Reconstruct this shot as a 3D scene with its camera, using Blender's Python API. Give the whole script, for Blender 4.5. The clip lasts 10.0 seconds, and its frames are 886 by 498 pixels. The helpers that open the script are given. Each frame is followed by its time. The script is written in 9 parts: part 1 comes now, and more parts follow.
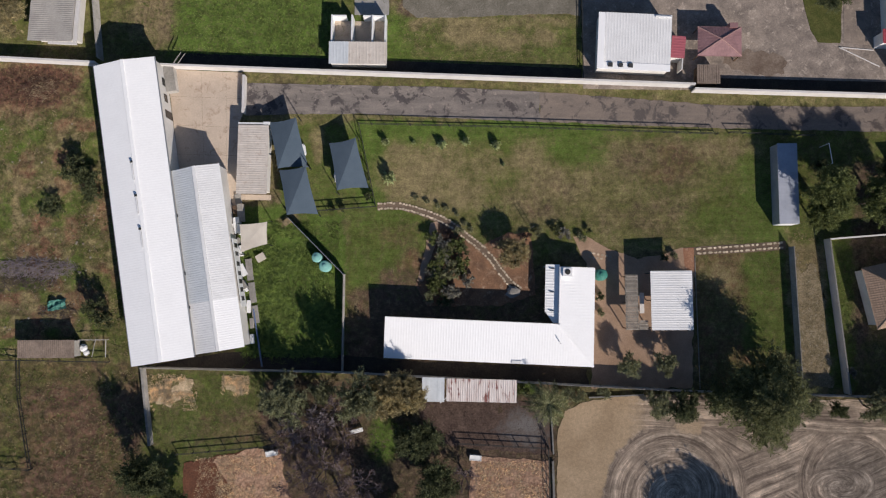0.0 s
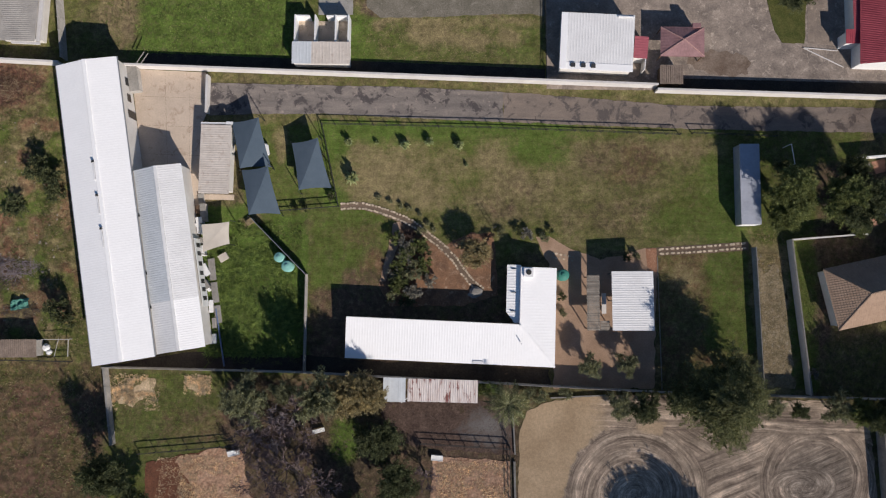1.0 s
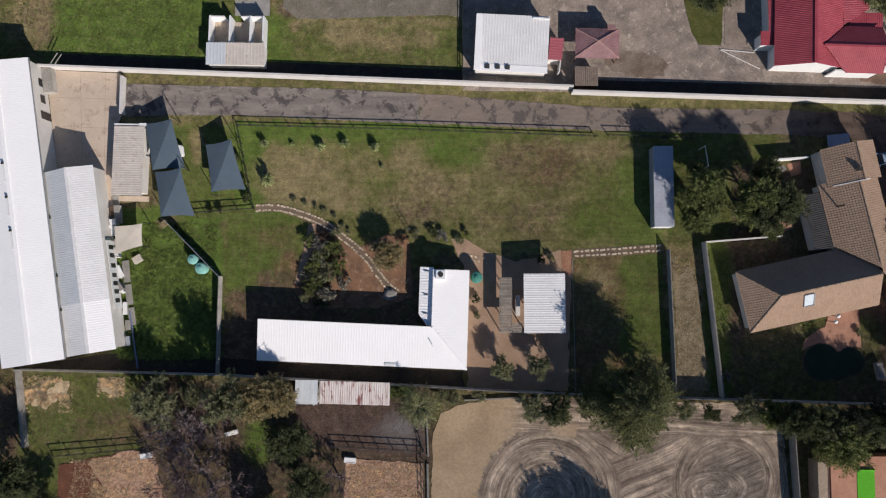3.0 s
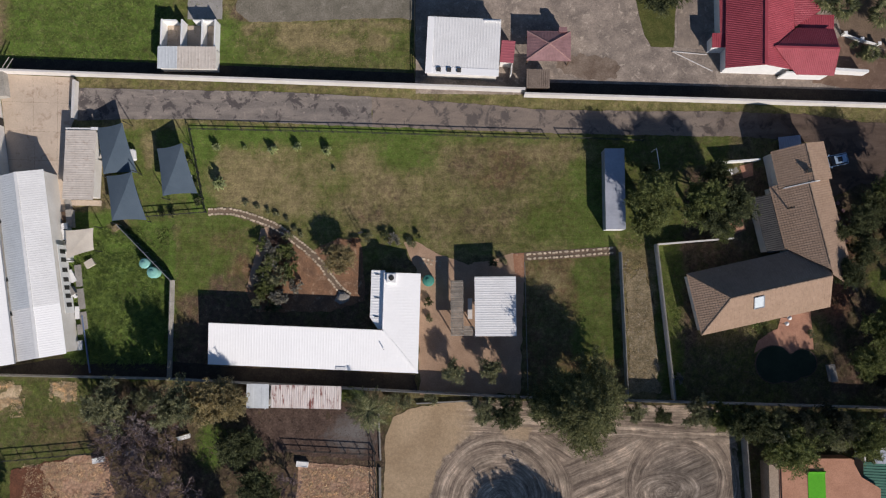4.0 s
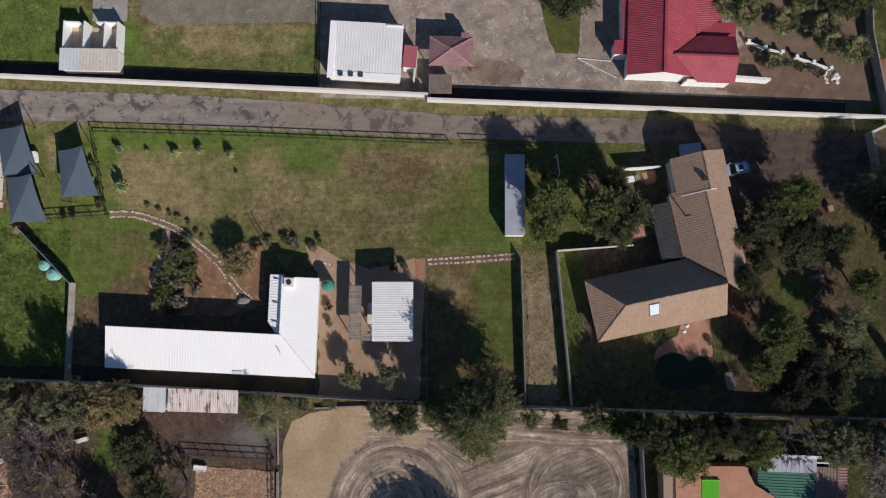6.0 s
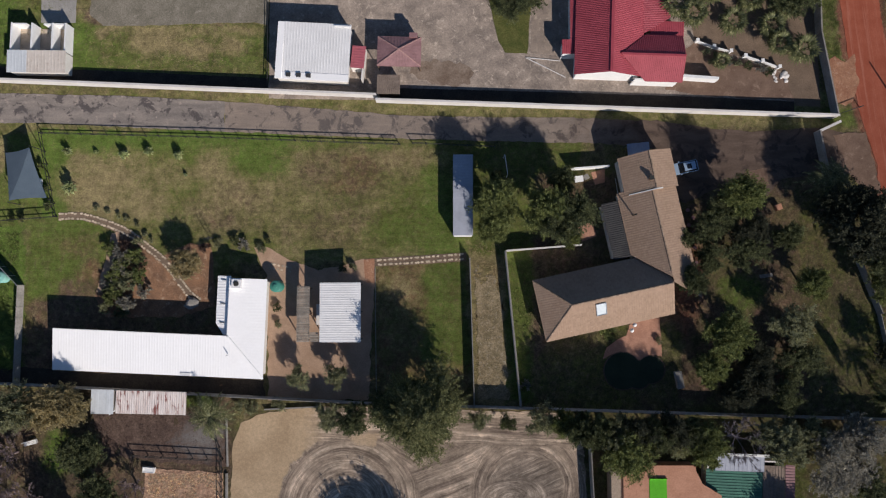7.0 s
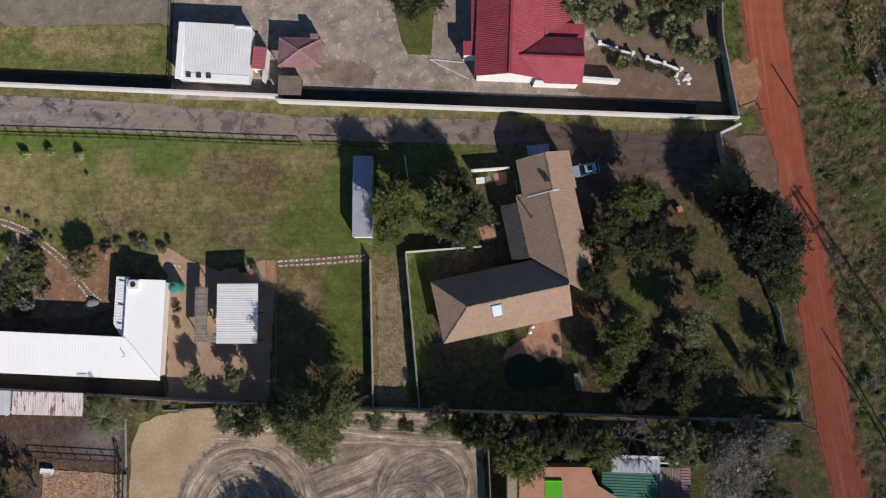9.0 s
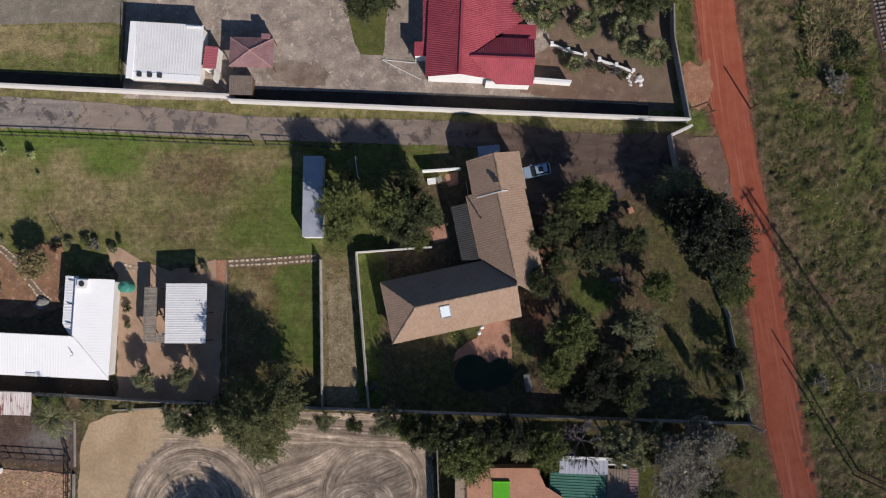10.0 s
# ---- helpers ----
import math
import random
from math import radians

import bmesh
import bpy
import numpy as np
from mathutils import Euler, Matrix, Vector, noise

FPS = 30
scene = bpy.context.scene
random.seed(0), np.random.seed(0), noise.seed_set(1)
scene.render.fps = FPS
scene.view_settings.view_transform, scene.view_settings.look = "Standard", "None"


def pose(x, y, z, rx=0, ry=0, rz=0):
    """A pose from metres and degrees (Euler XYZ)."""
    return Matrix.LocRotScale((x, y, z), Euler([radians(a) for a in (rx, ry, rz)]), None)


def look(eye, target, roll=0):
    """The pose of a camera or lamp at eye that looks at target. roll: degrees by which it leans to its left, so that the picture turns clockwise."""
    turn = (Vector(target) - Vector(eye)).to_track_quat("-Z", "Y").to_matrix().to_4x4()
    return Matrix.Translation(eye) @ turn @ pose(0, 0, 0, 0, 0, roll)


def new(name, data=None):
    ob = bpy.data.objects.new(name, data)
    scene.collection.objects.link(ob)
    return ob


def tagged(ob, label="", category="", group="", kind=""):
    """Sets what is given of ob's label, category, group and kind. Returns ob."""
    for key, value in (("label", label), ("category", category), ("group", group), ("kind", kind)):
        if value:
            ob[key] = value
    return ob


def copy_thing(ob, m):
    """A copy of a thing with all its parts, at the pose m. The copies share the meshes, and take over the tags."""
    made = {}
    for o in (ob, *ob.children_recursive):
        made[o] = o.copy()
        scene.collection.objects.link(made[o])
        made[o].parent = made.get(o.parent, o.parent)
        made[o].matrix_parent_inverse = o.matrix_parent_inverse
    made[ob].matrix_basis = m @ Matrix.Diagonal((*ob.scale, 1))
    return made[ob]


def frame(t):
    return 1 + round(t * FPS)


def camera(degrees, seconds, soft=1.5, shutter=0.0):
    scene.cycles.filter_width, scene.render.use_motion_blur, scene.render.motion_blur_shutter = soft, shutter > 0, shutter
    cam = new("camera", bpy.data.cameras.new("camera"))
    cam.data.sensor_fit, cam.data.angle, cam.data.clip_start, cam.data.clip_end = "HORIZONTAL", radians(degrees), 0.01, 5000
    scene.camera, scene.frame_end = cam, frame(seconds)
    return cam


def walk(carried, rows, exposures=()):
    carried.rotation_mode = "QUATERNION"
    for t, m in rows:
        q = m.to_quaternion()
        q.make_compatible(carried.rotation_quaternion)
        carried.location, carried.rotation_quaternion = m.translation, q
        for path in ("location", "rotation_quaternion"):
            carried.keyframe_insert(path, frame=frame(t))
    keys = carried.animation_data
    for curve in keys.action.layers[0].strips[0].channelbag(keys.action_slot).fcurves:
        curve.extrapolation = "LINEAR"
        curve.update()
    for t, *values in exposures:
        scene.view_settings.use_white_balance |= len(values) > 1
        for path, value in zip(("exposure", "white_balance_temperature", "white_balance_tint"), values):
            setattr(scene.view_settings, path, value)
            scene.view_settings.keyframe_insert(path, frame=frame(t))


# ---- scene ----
cam = camera(67.0, 10.0, soft=1.2)
PATH = [
    (0, (0.646, -0.495, 98.917), (0.62, -0.368, 96.921), -11.7),
    (0.5, (3.425, -0.504, 98.882), (3.394, -0.376, 96.886), -13.4),
    (1, (6.315, -0.433, 98.823), (6.286, -0.307, 96.827), -13.0),
    (1.5, (9.15, -0.242, 98.683), (9.121, -0.119, 96.687), -13.2),
    (2, (12.096, -0.071, 98.674), (12.067, 0.05, 96.678), -13.5),
    (2.5, (15.196, 0.137, 98.606), (15.171, 0.256, 96.61), -12.1),
    (3.8, (24.093, 0.661, 98.37), (24.071, 0.775, 96.374), -10.5),
    (4, (25.458, 0.731, 98.36), (25.437, 0.849, 96.363), -10.3),
    (4.5, (28.875, 0.9, 98.312), (28.857, 1.018, 96.315), -8.6),
    (5, (32.524, 1.11, 98.231), (32.506, 1.228, 96.235), -8.8),
    (5.5, (36.024, 1.4, 98.248), (36.008, 1.515, 96.252), -7.4),
    (6.8, (45.489, 1.664, 98.073), (45.476, 1.782, 96.077), -6.6),
    (7, (46.9, 1.694, 98.076), (46.889, 1.809, 96.079), -5.5),
    (7.5, (50.414, 1.832, 98.05), (50.407, 1.944, 96.053), -3.5),
    (8, (54.026, 1.843, 98.047), (54.02, 1.957, 96.05), -2.6),
    (8.5, (57.558, 1.813, 98.052), (57.555, 1.929, 96.055), -1.1),
    (9, (60.936, 1.856, 98.009), (60.934, 1.972, 96.012), -0.9),
    (9.5, (64.335, 1.928, 97.982), (64.337, 2.044, 95.985), 1.3),
    (10, (68.026, 1.915, 97.987), (68.026, 2.032, 95.991), 0.3),
]
walk(cam, [(t, look(eye, target, roll)) for t, eye, target, roll in PATH], [(0, 0.07, 6500, 14), (2.5, 0.04, 6500, 14), (5, 0.02, 6480, 14), (8, 0.04, 6450, 14), (10, 0.10, 6420, 14)])

# ---- world, sun, exposure ----
SUN_EL, SUN_AZ = 30.0, 149.0
world = bpy.data.worlds.new("sky_world")
scene.world = world
world.use_nodes = True
wn = world.node_tree.nodes
sky = wn.new("ShaderNodeTexSky")
sky.sky_type, sky.sun_disc = "NISHITA", False
sky.ozone_density, sky.dust_density = 5.0, 0.2
sky.sun_elevation, sky.sun_rotation = radians(SUN_EL), radians(SUN_AZ)
wn["Background"].inputs["Strength"].default_value = 0.066
world.node_tree.links.new(sky.outputs["Color"], wn["Background"].inputs["Color"])
sun_data = bpy.data.lights.new("sun", "SUN")
sun_data.energy, sun_data.angle, sun_data.color = 4.6, radians(0.5), (1.0, 0.935, 0.85)
sun = new("sun", sun_data)
SX, SY = math.sin(radians(SUN_AZ)), math.cos(radians(SUN_AZ))
SH = math.cos(radians(SUN_EL))
sun.matrix_world = look((60 * SX, 60 * SY, 60), (60 * SX - SX * SH, 60 * SY - SY * SH, 60 - math.sin(radians(SUN_EL))))


# ---- materials ----
def rgb(c):
    return (c[0], c[1], c[2], 1.0)


def nodes_of(name, matte=0.0):
    m = bpy.data.materials.new(name)
    m.use_nodes = True
    t = m.node_tree
    bsdf = t.nodes["Principled BSDF"]
    bsdf.inputs["Diffuse Roughness"].default_value = matte
    return m, t, bsdf


def noise_node(t, vec, scale, detail=5.0, rough=0.6, distortion=0.0):
    n = t.nodes.new("ShaderNodeTexNoise")
    n.inputs["Scale"].default_value = scale
    n.inputs["Detail"].default_value = detail
    n.inputs["Roughness"].default_value = rough
    n.inputs["Distortion"].default_value = distortion
    if vec is not None:
        t.links.new(vec, n.inputs["Vector"])
    return n.outputs["Fac"]


def ramp(t, fac, stops):
    r = t.nodes.new("ShaderNodeValToRGB")
    e = r.color_ramp.elements
    while len(e) < len(stops):
        e.new(0.5)
    for k, (p, c) in enumerate(stops):
        e[k].position = p
        e[k].color = rgb(c) if isinstance(c, tuple) else (c, c, c, 1)
    t.links.new(fac, r.inputs["Fac"])
    return r.outputs["Color"]


def mixc(t, fac, a, b, mode="MIX"):
    m = t.nodes.new("ShaderNodeMix")
    m.data_type, m.blend_type = "RGBA", mode
    for key, value in ((0, fac), (6, a), (7, b)):
        if isinstance(value, (int, float)):
            m.inputs[key].default_value = value
        elif isinstance(value, tuple):
            m.inputs[key].default_value = rgb(value)
        else:
            t.links.new(value, m.inputs[key])
    return m.outputs[2]


def calc(t, op, a, b=0.0, c=0.0):
    m = t.nodes.new("ShaderNodeMath")
    m.operation = op
    for k, v in enumerate((a, b, c)):
        if isinstance(v, (int, float)):
            m.inputs[k].default_value = v
        else:
            t.links.new(v, m.inputs[k])
    return m.outputs[0]


def position(t):
    return t.nodes.new("ShaderNodeNewGeometry").outputs["Position"]


def bumped(t, bsdf, height, strength, distance=0.05):
    b = t.nodes.new("ShaderNodeBump")
    b.inputs["Strength"].default_value = strength
    b.inputs["Distance"].default_value = distance
    t.links.new(height, b.inputs["Height"])
    t.links.new(b.outputs["Normal"], bsdf.inputs["Normal"])


def surface(name, a, b, scale=0.6, fine=6.0, rough=0.85, metal=0.0, bump=0.25, spread=0.18, random_by="", third=None, spec=0.3, vary=0.28):
    """A surface with broad stains between colours a and b, fine grain and relief."""
    m, t, bsdf = nodes_of(name, 1.0 if rough > 0.9 else 0.0)
    p = position(t)
    broad = noise_node(t, p, scale, 6.0, 0.62)
    col = mixc(t, ramp(t, broad, [(0.36, 0.0), (0.64, 1.0)]), a, b)
    if third:
        col = mixc(t, ramp(t, noise_node(t, p, scale * 2.3, 7.0, 0.7, 0.6), [(0.55, 0.0), (0.68, 1.0)]), col, third)
    grain = noise_node(t, p, fine, 4.0, 0.7)
    col = mixc(t, 1.0, col, ramp(t, grain, [(0.25, 1 - 2 * spread), (0.75, 1 + 2 * spread)]), "MULTIPLY")
    if random_by:
        if random_by == "object":
            r = t.nodes.new("ShaderNodeObjectInfo").outputs["Random"]
        else:
            r = t.nodes.new("ShaderNodeNewGeometry").outputs["Random Per Island"]
        col = mixc(t, 1.0, col, ramp(t, r, [(0.0, 1 - vary), (1.0, 1 + vary)]), "MULTIPLY")
    t.links.new(col, bsdf.inputs["Base Color"])
    bsdf.inputs["Roughness"].default_value = rough
    bsdf.inputs["Metallic"].default_value = metal
    bsdf.inputs["Specular IOR Level"].default_value = spec
    if bump:
        bumped(t, bsdf, grain, bump)
    return m


def leaf_material(name, a, b, c):
    """Leaves that differ a little from one another, more from bough to bough, and let some light through."""
    m, t, bsdf = nodes_of(name, 0.3)
    r = t.nodes.new("ShaderNodeNewGeometry").outputs["Random Per Island"]
    low = tuple(p * 0.5 + q * 0.5 for p, q in zip(a, b))
    high = tuple(p * 0.55 + q * 0.45 for p, q in zip(c, b))
    col = ramp(t, r, [(0.0, low), (0.55, b), (1.0, high)])
    p = position(t)
    col = mixc(t, 1.0, col, ramp(t, noise_node(t, p, 0.45, 3.0), [(0.3, 0.95), (0.7, 1.6)]), "MULTIPLY")
    col = mixc(t, 1.0, col, ramp(t, noise_node(t, p, 1.5, 2.0), [(0.32, (0.62, 0.66, 0.70)), (0.68, (1.36, 1.32, 1.18))]), "MULTIPLY")
    t.links.new(col, bsdf.inputs["Base Color"])
    bsdf.inputs["Roughness"].default_value = 0.7
    bsdf.inputs["Specular IOR Level"].default_value = 0.15
    glow = t.nodes.new("ShaderNodeBsdfTranslucent")
    t.links.new(col, glow.inputs["Color"])
    both = t.nodes.new("ShaderNodeMixShader")
    both.inputs[0].default_value = 0.35
    t.links.new(bsdf.outputs[0], both.inputs[1])
    t.links.new(glow.outputs[0], both.inputs[2])
    t.links.new(both.outputs[0], t.nodes["Material Output"].inputs["Surface"])
    return m


def ground_material():
    """Grass, straw and earth, shared out by the ground's own growth weights."""
    m, t, bsdf = nodes_of("ground_growth", 1.0)
    p = position(t)

    def weight(key):
        a = t.nodes.new("ShaderNodeAttribute")
        a.attribute_name = key
        return a.outputs["Fac"]

    n1 = noise_node(t, p, 0.45, 8.0, 0.68)
    n2 = noise_node(t, p, 1.3, 7.0, 0.75, 0.5)
    n3 = noise_node(t, p, 4.6, 5.0, 0.78)
    n4 = noise_node(t, p, 11.0, 3.0, 0.75)

    def cover(key, n, gain):
        return ramp(t, calc(t, "ADD", weight(key), calc(t, "MULTIPLY", calc(t, "SUBTRACT", n, 0.5), gain)), [(0.12, 0.0), (0.88, 1.0)])

    earth = mixc(t, n2, (0.105, 0.071, 0.051), (0.190, 0.135, 0.096))
    redder = mixc(t, n1, (0.20, 0.086, 0.054), (0.32, 0.142, 0.092))
    earth = mixc(t, cover("red", n1, 0.9), earth, redder)
    straw = mixc(t, n3, (0.222, 0.180, 0.088), (0.385, 0.314, 0.162))
    green = mixc(t, n2, (0.086, 0.100, 0.026), (0.170, 0.172, 0.052))
    lush = mixc(t, n3, (0.078, 0.140, 0.024), (0.165, 0.240, 0.050))
    col = mixc(t, cover("dry", n2, 2.0), earth, straw)
    col = mixc(t, cover("green", noise_node(t, p, 0.8, 9.0, 0.76, 0.6), 1.7), col, green)
    col = mixc(t, cover("lush", noise_node(t, p, 1.6, 8.0, 0.76, 0.4), 1.8), col, lush)
    wild = weight("rough")
    lawn = calc(t, "SUBTRACT", 1.0, wild)
    # mown lines run along the lawn, east and west
    mp = t.nodes.new("ShaderNodeMapping")
    mp.inputs["Scale"].default_value = (0.07, 1.0, 1.0)
    mp.inputs["Rotation"].default_value = (0.0, 0.0, radians(3.0))
    t.links.new(p, mp.inputs["Vector"])
    mown = noise_node(t, mp.outputs[0], 1.9, 3.0, 0.6)
    col = mixc(t, calc(t, "MULTIPLY", lawn, 0.4), col, mixc(t, 1.0, col, ramp(t, mown, [(0.36, 0.74), (0.64, 1.24)]), "MULTIPLY"))
    # bare scuffs and dead blades
    scuff = ramp(t, noise_node(t, p, 0.9, 8.0, 0.74, 0.7), [(0.54, 0.0), (0.66, 1.0)])
    col = mixc(t, calc(t, "MULTIPLY", scuff, 0.42), col, mixc(t, n3, (0.115, 0.084, 0.052), (0.235, 0.178, 0.105)))
    speck = ramp(t, noise_node(t, p, 1.7, 4.0, 0.68, 0.9), [(0.55, 0.0), (0.64, 1.0)])
    col = mixc(t, calc(t, "MULTIPLY", calc(t, "MULTIPLY", speck, wild), 0.7), col, mixc(t, n1, (0.135, 0.095, 0.068), (0.30, 0.235, 0.145)))
    clump = ramp(t, noise_node(t, p, 1.1, 5.0, 0.68, 0.8), [(0.40, 1.0), (0.54, 0.0)])
    col = mixc(t, calc(t, "MULTIPLY", calc(t, "MULTIPLY", clump, wild), 0.55), col, mixc(t, n3, (0.034, 0.036, 0.018), (0.075, 0.072, 0.036)))
    col = mixc(t, 1.0, col, ramp(t, n1, [(0.32, 0.72), (0.68, 1.24)]), "MULTIPLY")
    col = mixc(t, 1.0, col, ramp(t, n2, [(0.30, 0.76), (0.70, 1.22)]), "MULTIPLY")
    col = mixc(t, 1.0, col, ramp(t, n3, [(0.32, 0.72), (0.68, 1.28)]), "MULTIPLY")
    col = mixc(t, 1.0, col, ramp(t, n4, [(0.30, 0.76), (0.70, 1.24)]), "MULTIPLY")
    t.links.new(col, bsdf.inputs["Base Color"])
    bsdf.inputs["Roughness"].default_value = 0.95
    bsdf.inputs["Specular IOR Level"].default_value = 0.1
    bumped(t, bsdf, calc(t, "ADD", calc(t, "MULTIPLY", n2, calc(t, "MULTIPLY", wild, 2.0)), calc(t, "ADD", n3, calc(t, "MULTIPLY", n4, 0.4))), 0.7, 0.16)
    return m


def arena_material():
    """Riding sand: two great loops and the straight runs between them, left by a harrow and tyres."""
    m, t, bsdf = nodes_of("arena_sand", 1.0)
    p = position(t)
    sep = t.nodes.new("ShaderNodeSeparateXYZ")
    t.links.new(p, sep.inputs[0])
    x, y = sep.outputs[0], sep.outputs[1]
    wob = noise_node(t, p, 0.10, 1.0)
    wob2 = noise_node(t, p, 0.6, 4.0, 0.65)
    fine = noise_node(t, p, 5.0, 5.0, 0.7)

    def streak(across, along):
        c = t.nodes.new("ShaderNodeCombineXYZ")
        t.links.new(calc(t, "ADD", across, calc(t, "MULTIPLY", wob2, 0.5)), c.inputs[0])
        t.links.new(along, c.inputs[1])
        wide = noise_node(t, c.outputs[0], 1.25, 2.0, 0.55)
        thin = noise_node(t, c.outputs[0], 3.4, 3.0, 0.72)
        return calc(t, "ADD", calc(t, "MULTIPLY", wide, 0.42), calc(t, "MULTIPLY", thin, 0.58))

    def rings(cx, cy, sx, sy, waver=0.7):
        dx = calc(t, "MULTIPLY", calc(t, "SUBTRACT", x, cx), sx)
        dy = calc(t, "MULTIPLY", calc(t, "SUBTRACT", y, cy), sy)
        d = calc(t, "SQRT", calc(t, "ADD", calc(t, "MULTIPLY", dx, dx), calc(t, "MULTIPLY", dy, dy)))
        d = calc(t, "ADD", d, calc(t, "MULTIPLY", calc(t, "SUBTRACT", wob, 0.5), waver))
        turn = calc(t, "ARCTAN2", dx, dy)
        return d, streak(calc(t, "ADD", d, calc(t, "MULTIPLY", turn, 0.35)), calc(t, "MULTIPLY", turn, 0.4))

    def run(a, b, bend):
        """Lines square to the direction (a, b), gently bent."""
        across = calc(t, "ADD", calc(t, "ADD", calc(t, "MULTIPLY", x, a), calc(t, "MULTIPLY", y, b)), calc(t, "MULTIPLY", wob, bend))
        along = calc(t, "MULTIPLY", calc(t, "SUBTRACT", calc(t, "MULTIPLY", x, b), calc(t, "MULTIPLY", y, a)), 0.035)
        return across, streak(across, along)

    d1, r1 = rings(32.8, -29.9, 1.0, 1.0)
    d2, r2 = rings(58.7, -27.6, 1.0, 0.97)
    d3, r3 = rings(56.4, -28.6, 0.8, 1.25, 1.0)
    down, lines1 = run(0.54, 0.84, 0.8)
    rise, lines2 = run(-0.40, 0.916, 1.0)
    level, lines3 = run(0.03, 1.0, 0.6)
    tracks = lines1
    near = calc(t, "ABSOLUTE", calc(t, "SUBTRACT", rise, -42.3))
    tracks = mixc(t, ramp(t, calc(t, "MULTIPLY", near, 0.1), [(0.34, 1.0), (0.42, 0.0)]), tracks, lines2)
    tracks = mixc(t, ramp(t, calc(t, "MULTIPLY", d2, 0.1), [(0.82, 1.0), (0.88, 0.0)]), tracks, r2)
    tracks = mixc(t, ramp(t, calc(t, "MULTIPLY", d2, 0.1), [(0.46, 1.0), (0.52, 0.0)]), tracks, lines2)
    tracks = mixc(t, ramp(t, calc(t, "MULTIPLY", d3, 0.1), [(0.36, 1.0), (0.44, 0.0)]), tracks, r3)
    tracks = mixc(t, ramp(t, calc(t, "MULTIPLY", d1, 0.05), [(0.50, 1.0), (0.525, 0.0)]), tracks, r1)
    tracks = mixc(t, ramp(t, calc(t, "MULTIPLY", calc(t, "ADD", level, 20.6), 0.25), [(0.30, 0.0), (0.45, 1.0)]), tracks, lines3)
    worked = ramp(t, tracks, [(0.40, (0.235, 0.180, 0.140)), (0.46, (0.360, 0.282, 0.215)), (0.52, (0.450, 0.358, 0.272)), (0.57, (0.60, 0.485, 0.375)), (0.63, (0.74, 0.61, 0.48))])
    grey = ramp(t, calc(t, "ADD", calc(t, "MULTIPLY", d2, 0.1), calc(t, "MULTIPLY", wob2, 0.3)), [(0.5, 1.0), (0.8, 0.0)])
    worked = mixc(t, calc(t, "MULTIPLY", grey, 0.5), worked, mixc(t, 1.0, worked, (0.66, 0.70, 0.74), "MULTIPLY"))
    worked = mixc(t, 1.0, worked, ramp(t, noise_node(t, p, 0.25, 6.0, 0.65), [(0.34, 0.72), (0.66, 1.24)]), "MULTIPLY")
    worked = mixc(t, 1.0, worked, ramp(t, wob2, [(0.34, 0.80), (0.66, 1.18)]), "MULTIPLY")
    tan = mixc(t, ramp(t, noise_node(t, p, 0.2, 5.0, 0.6, 0.3), [(0.36, 0.0), (0.64, 1.0)]), (0.47, 0.345, 0.215), (0.58, 0.44, 0.285))
    d4 = rings(35.0, -20.2, 0.42, 0.9)[0]
    spill = ramp(t, calc(t, "ADD", calc(t, "MULTIPLY", d4, 0.45), calc(t, "MULTIPLY", wob2, 0.9)), [(0.78, 1.0), (0.92, 0.0)])
    worked = mixc(t, calc(t, "MULTIPLY", spill, 0.85), worked, mixc(t, 1.0, tan, (1.15, 1.18, 1.25), "MULTIPLY"))
    # the untouched strip along the western end
    edge = calc(t, "ADD", calc(t, "MULTIPLY", d1, 0.05), calc(t, "MULTIPLY", calc(t, "SUBTRACT", wob2, 0.5), 0.11))
    west = calc(t, "MULTIPLY", ramp(t, edge, [(0.505, 0.0), (0.525, 1.0)]), ramp(t, calc(t, "ADD", calc(t, "MULTIPLY", x, 0.02), calc(t, "MULTIPLY", wob2, 0.12)), [(0.58, 1.0), (0.66, 0.0)]))
    col = mixc(t, west, worked, tan)
    # dark clods thrown up along the outer track
    clods = calc(t, "MULTIPLY", ramp(t, edge, [(0.480, 0.0), (0.500, 1.0), (0.520, 0.0)]), ramp(t, noise_node(t, p, 1.5, 4.0, 0.7), [(0.46, 0.0), (0.56, 1.0)]))
    clods = calc(t, "MULTIPLY", clods, ramp(t, calc(t, "MULTIPLY", x, 0.02), [(0.60, 1.0), (0.72, 0.0)]))
    col = mixc(t, calc(t, "MULTIPLY", clods, 0.75), col, (0.17, 0.128, 0.10))
    # feet and tyres break the lines up
    col = mixc(t, 0.5, col, mixc(t, 1.0, col, ramp(t, noise_node(t, p, 2.2, 6.0, 0.72), [(0.34, 0.70), (0.66, 1.28)]), "MULTIPLY"))
    col = mixc(t, 1.0, col, ramp(t, fine, [(0.25, 0.84), (0.75, 1.15)]), "MULTIPLY")
    t.links.new(col, bsdf.inputs["Base Color"])
    bsdf.inputs["Roughness"].default_value = 0.95
    bsdf.inputs["Specular IOR Level"].default_value = 0.1
    relief = calc(t, "ADD", calc(t, "MULTIPLY", tracks, calc(t, "SUBTRACT", 1.6, calc(t, "MULTIPLY", west, 1.6))), calc(t, "MULTIPLY", fine, 0.2))
    bumped(t, bsdf, relief, 0.6, 0.10)
    return m


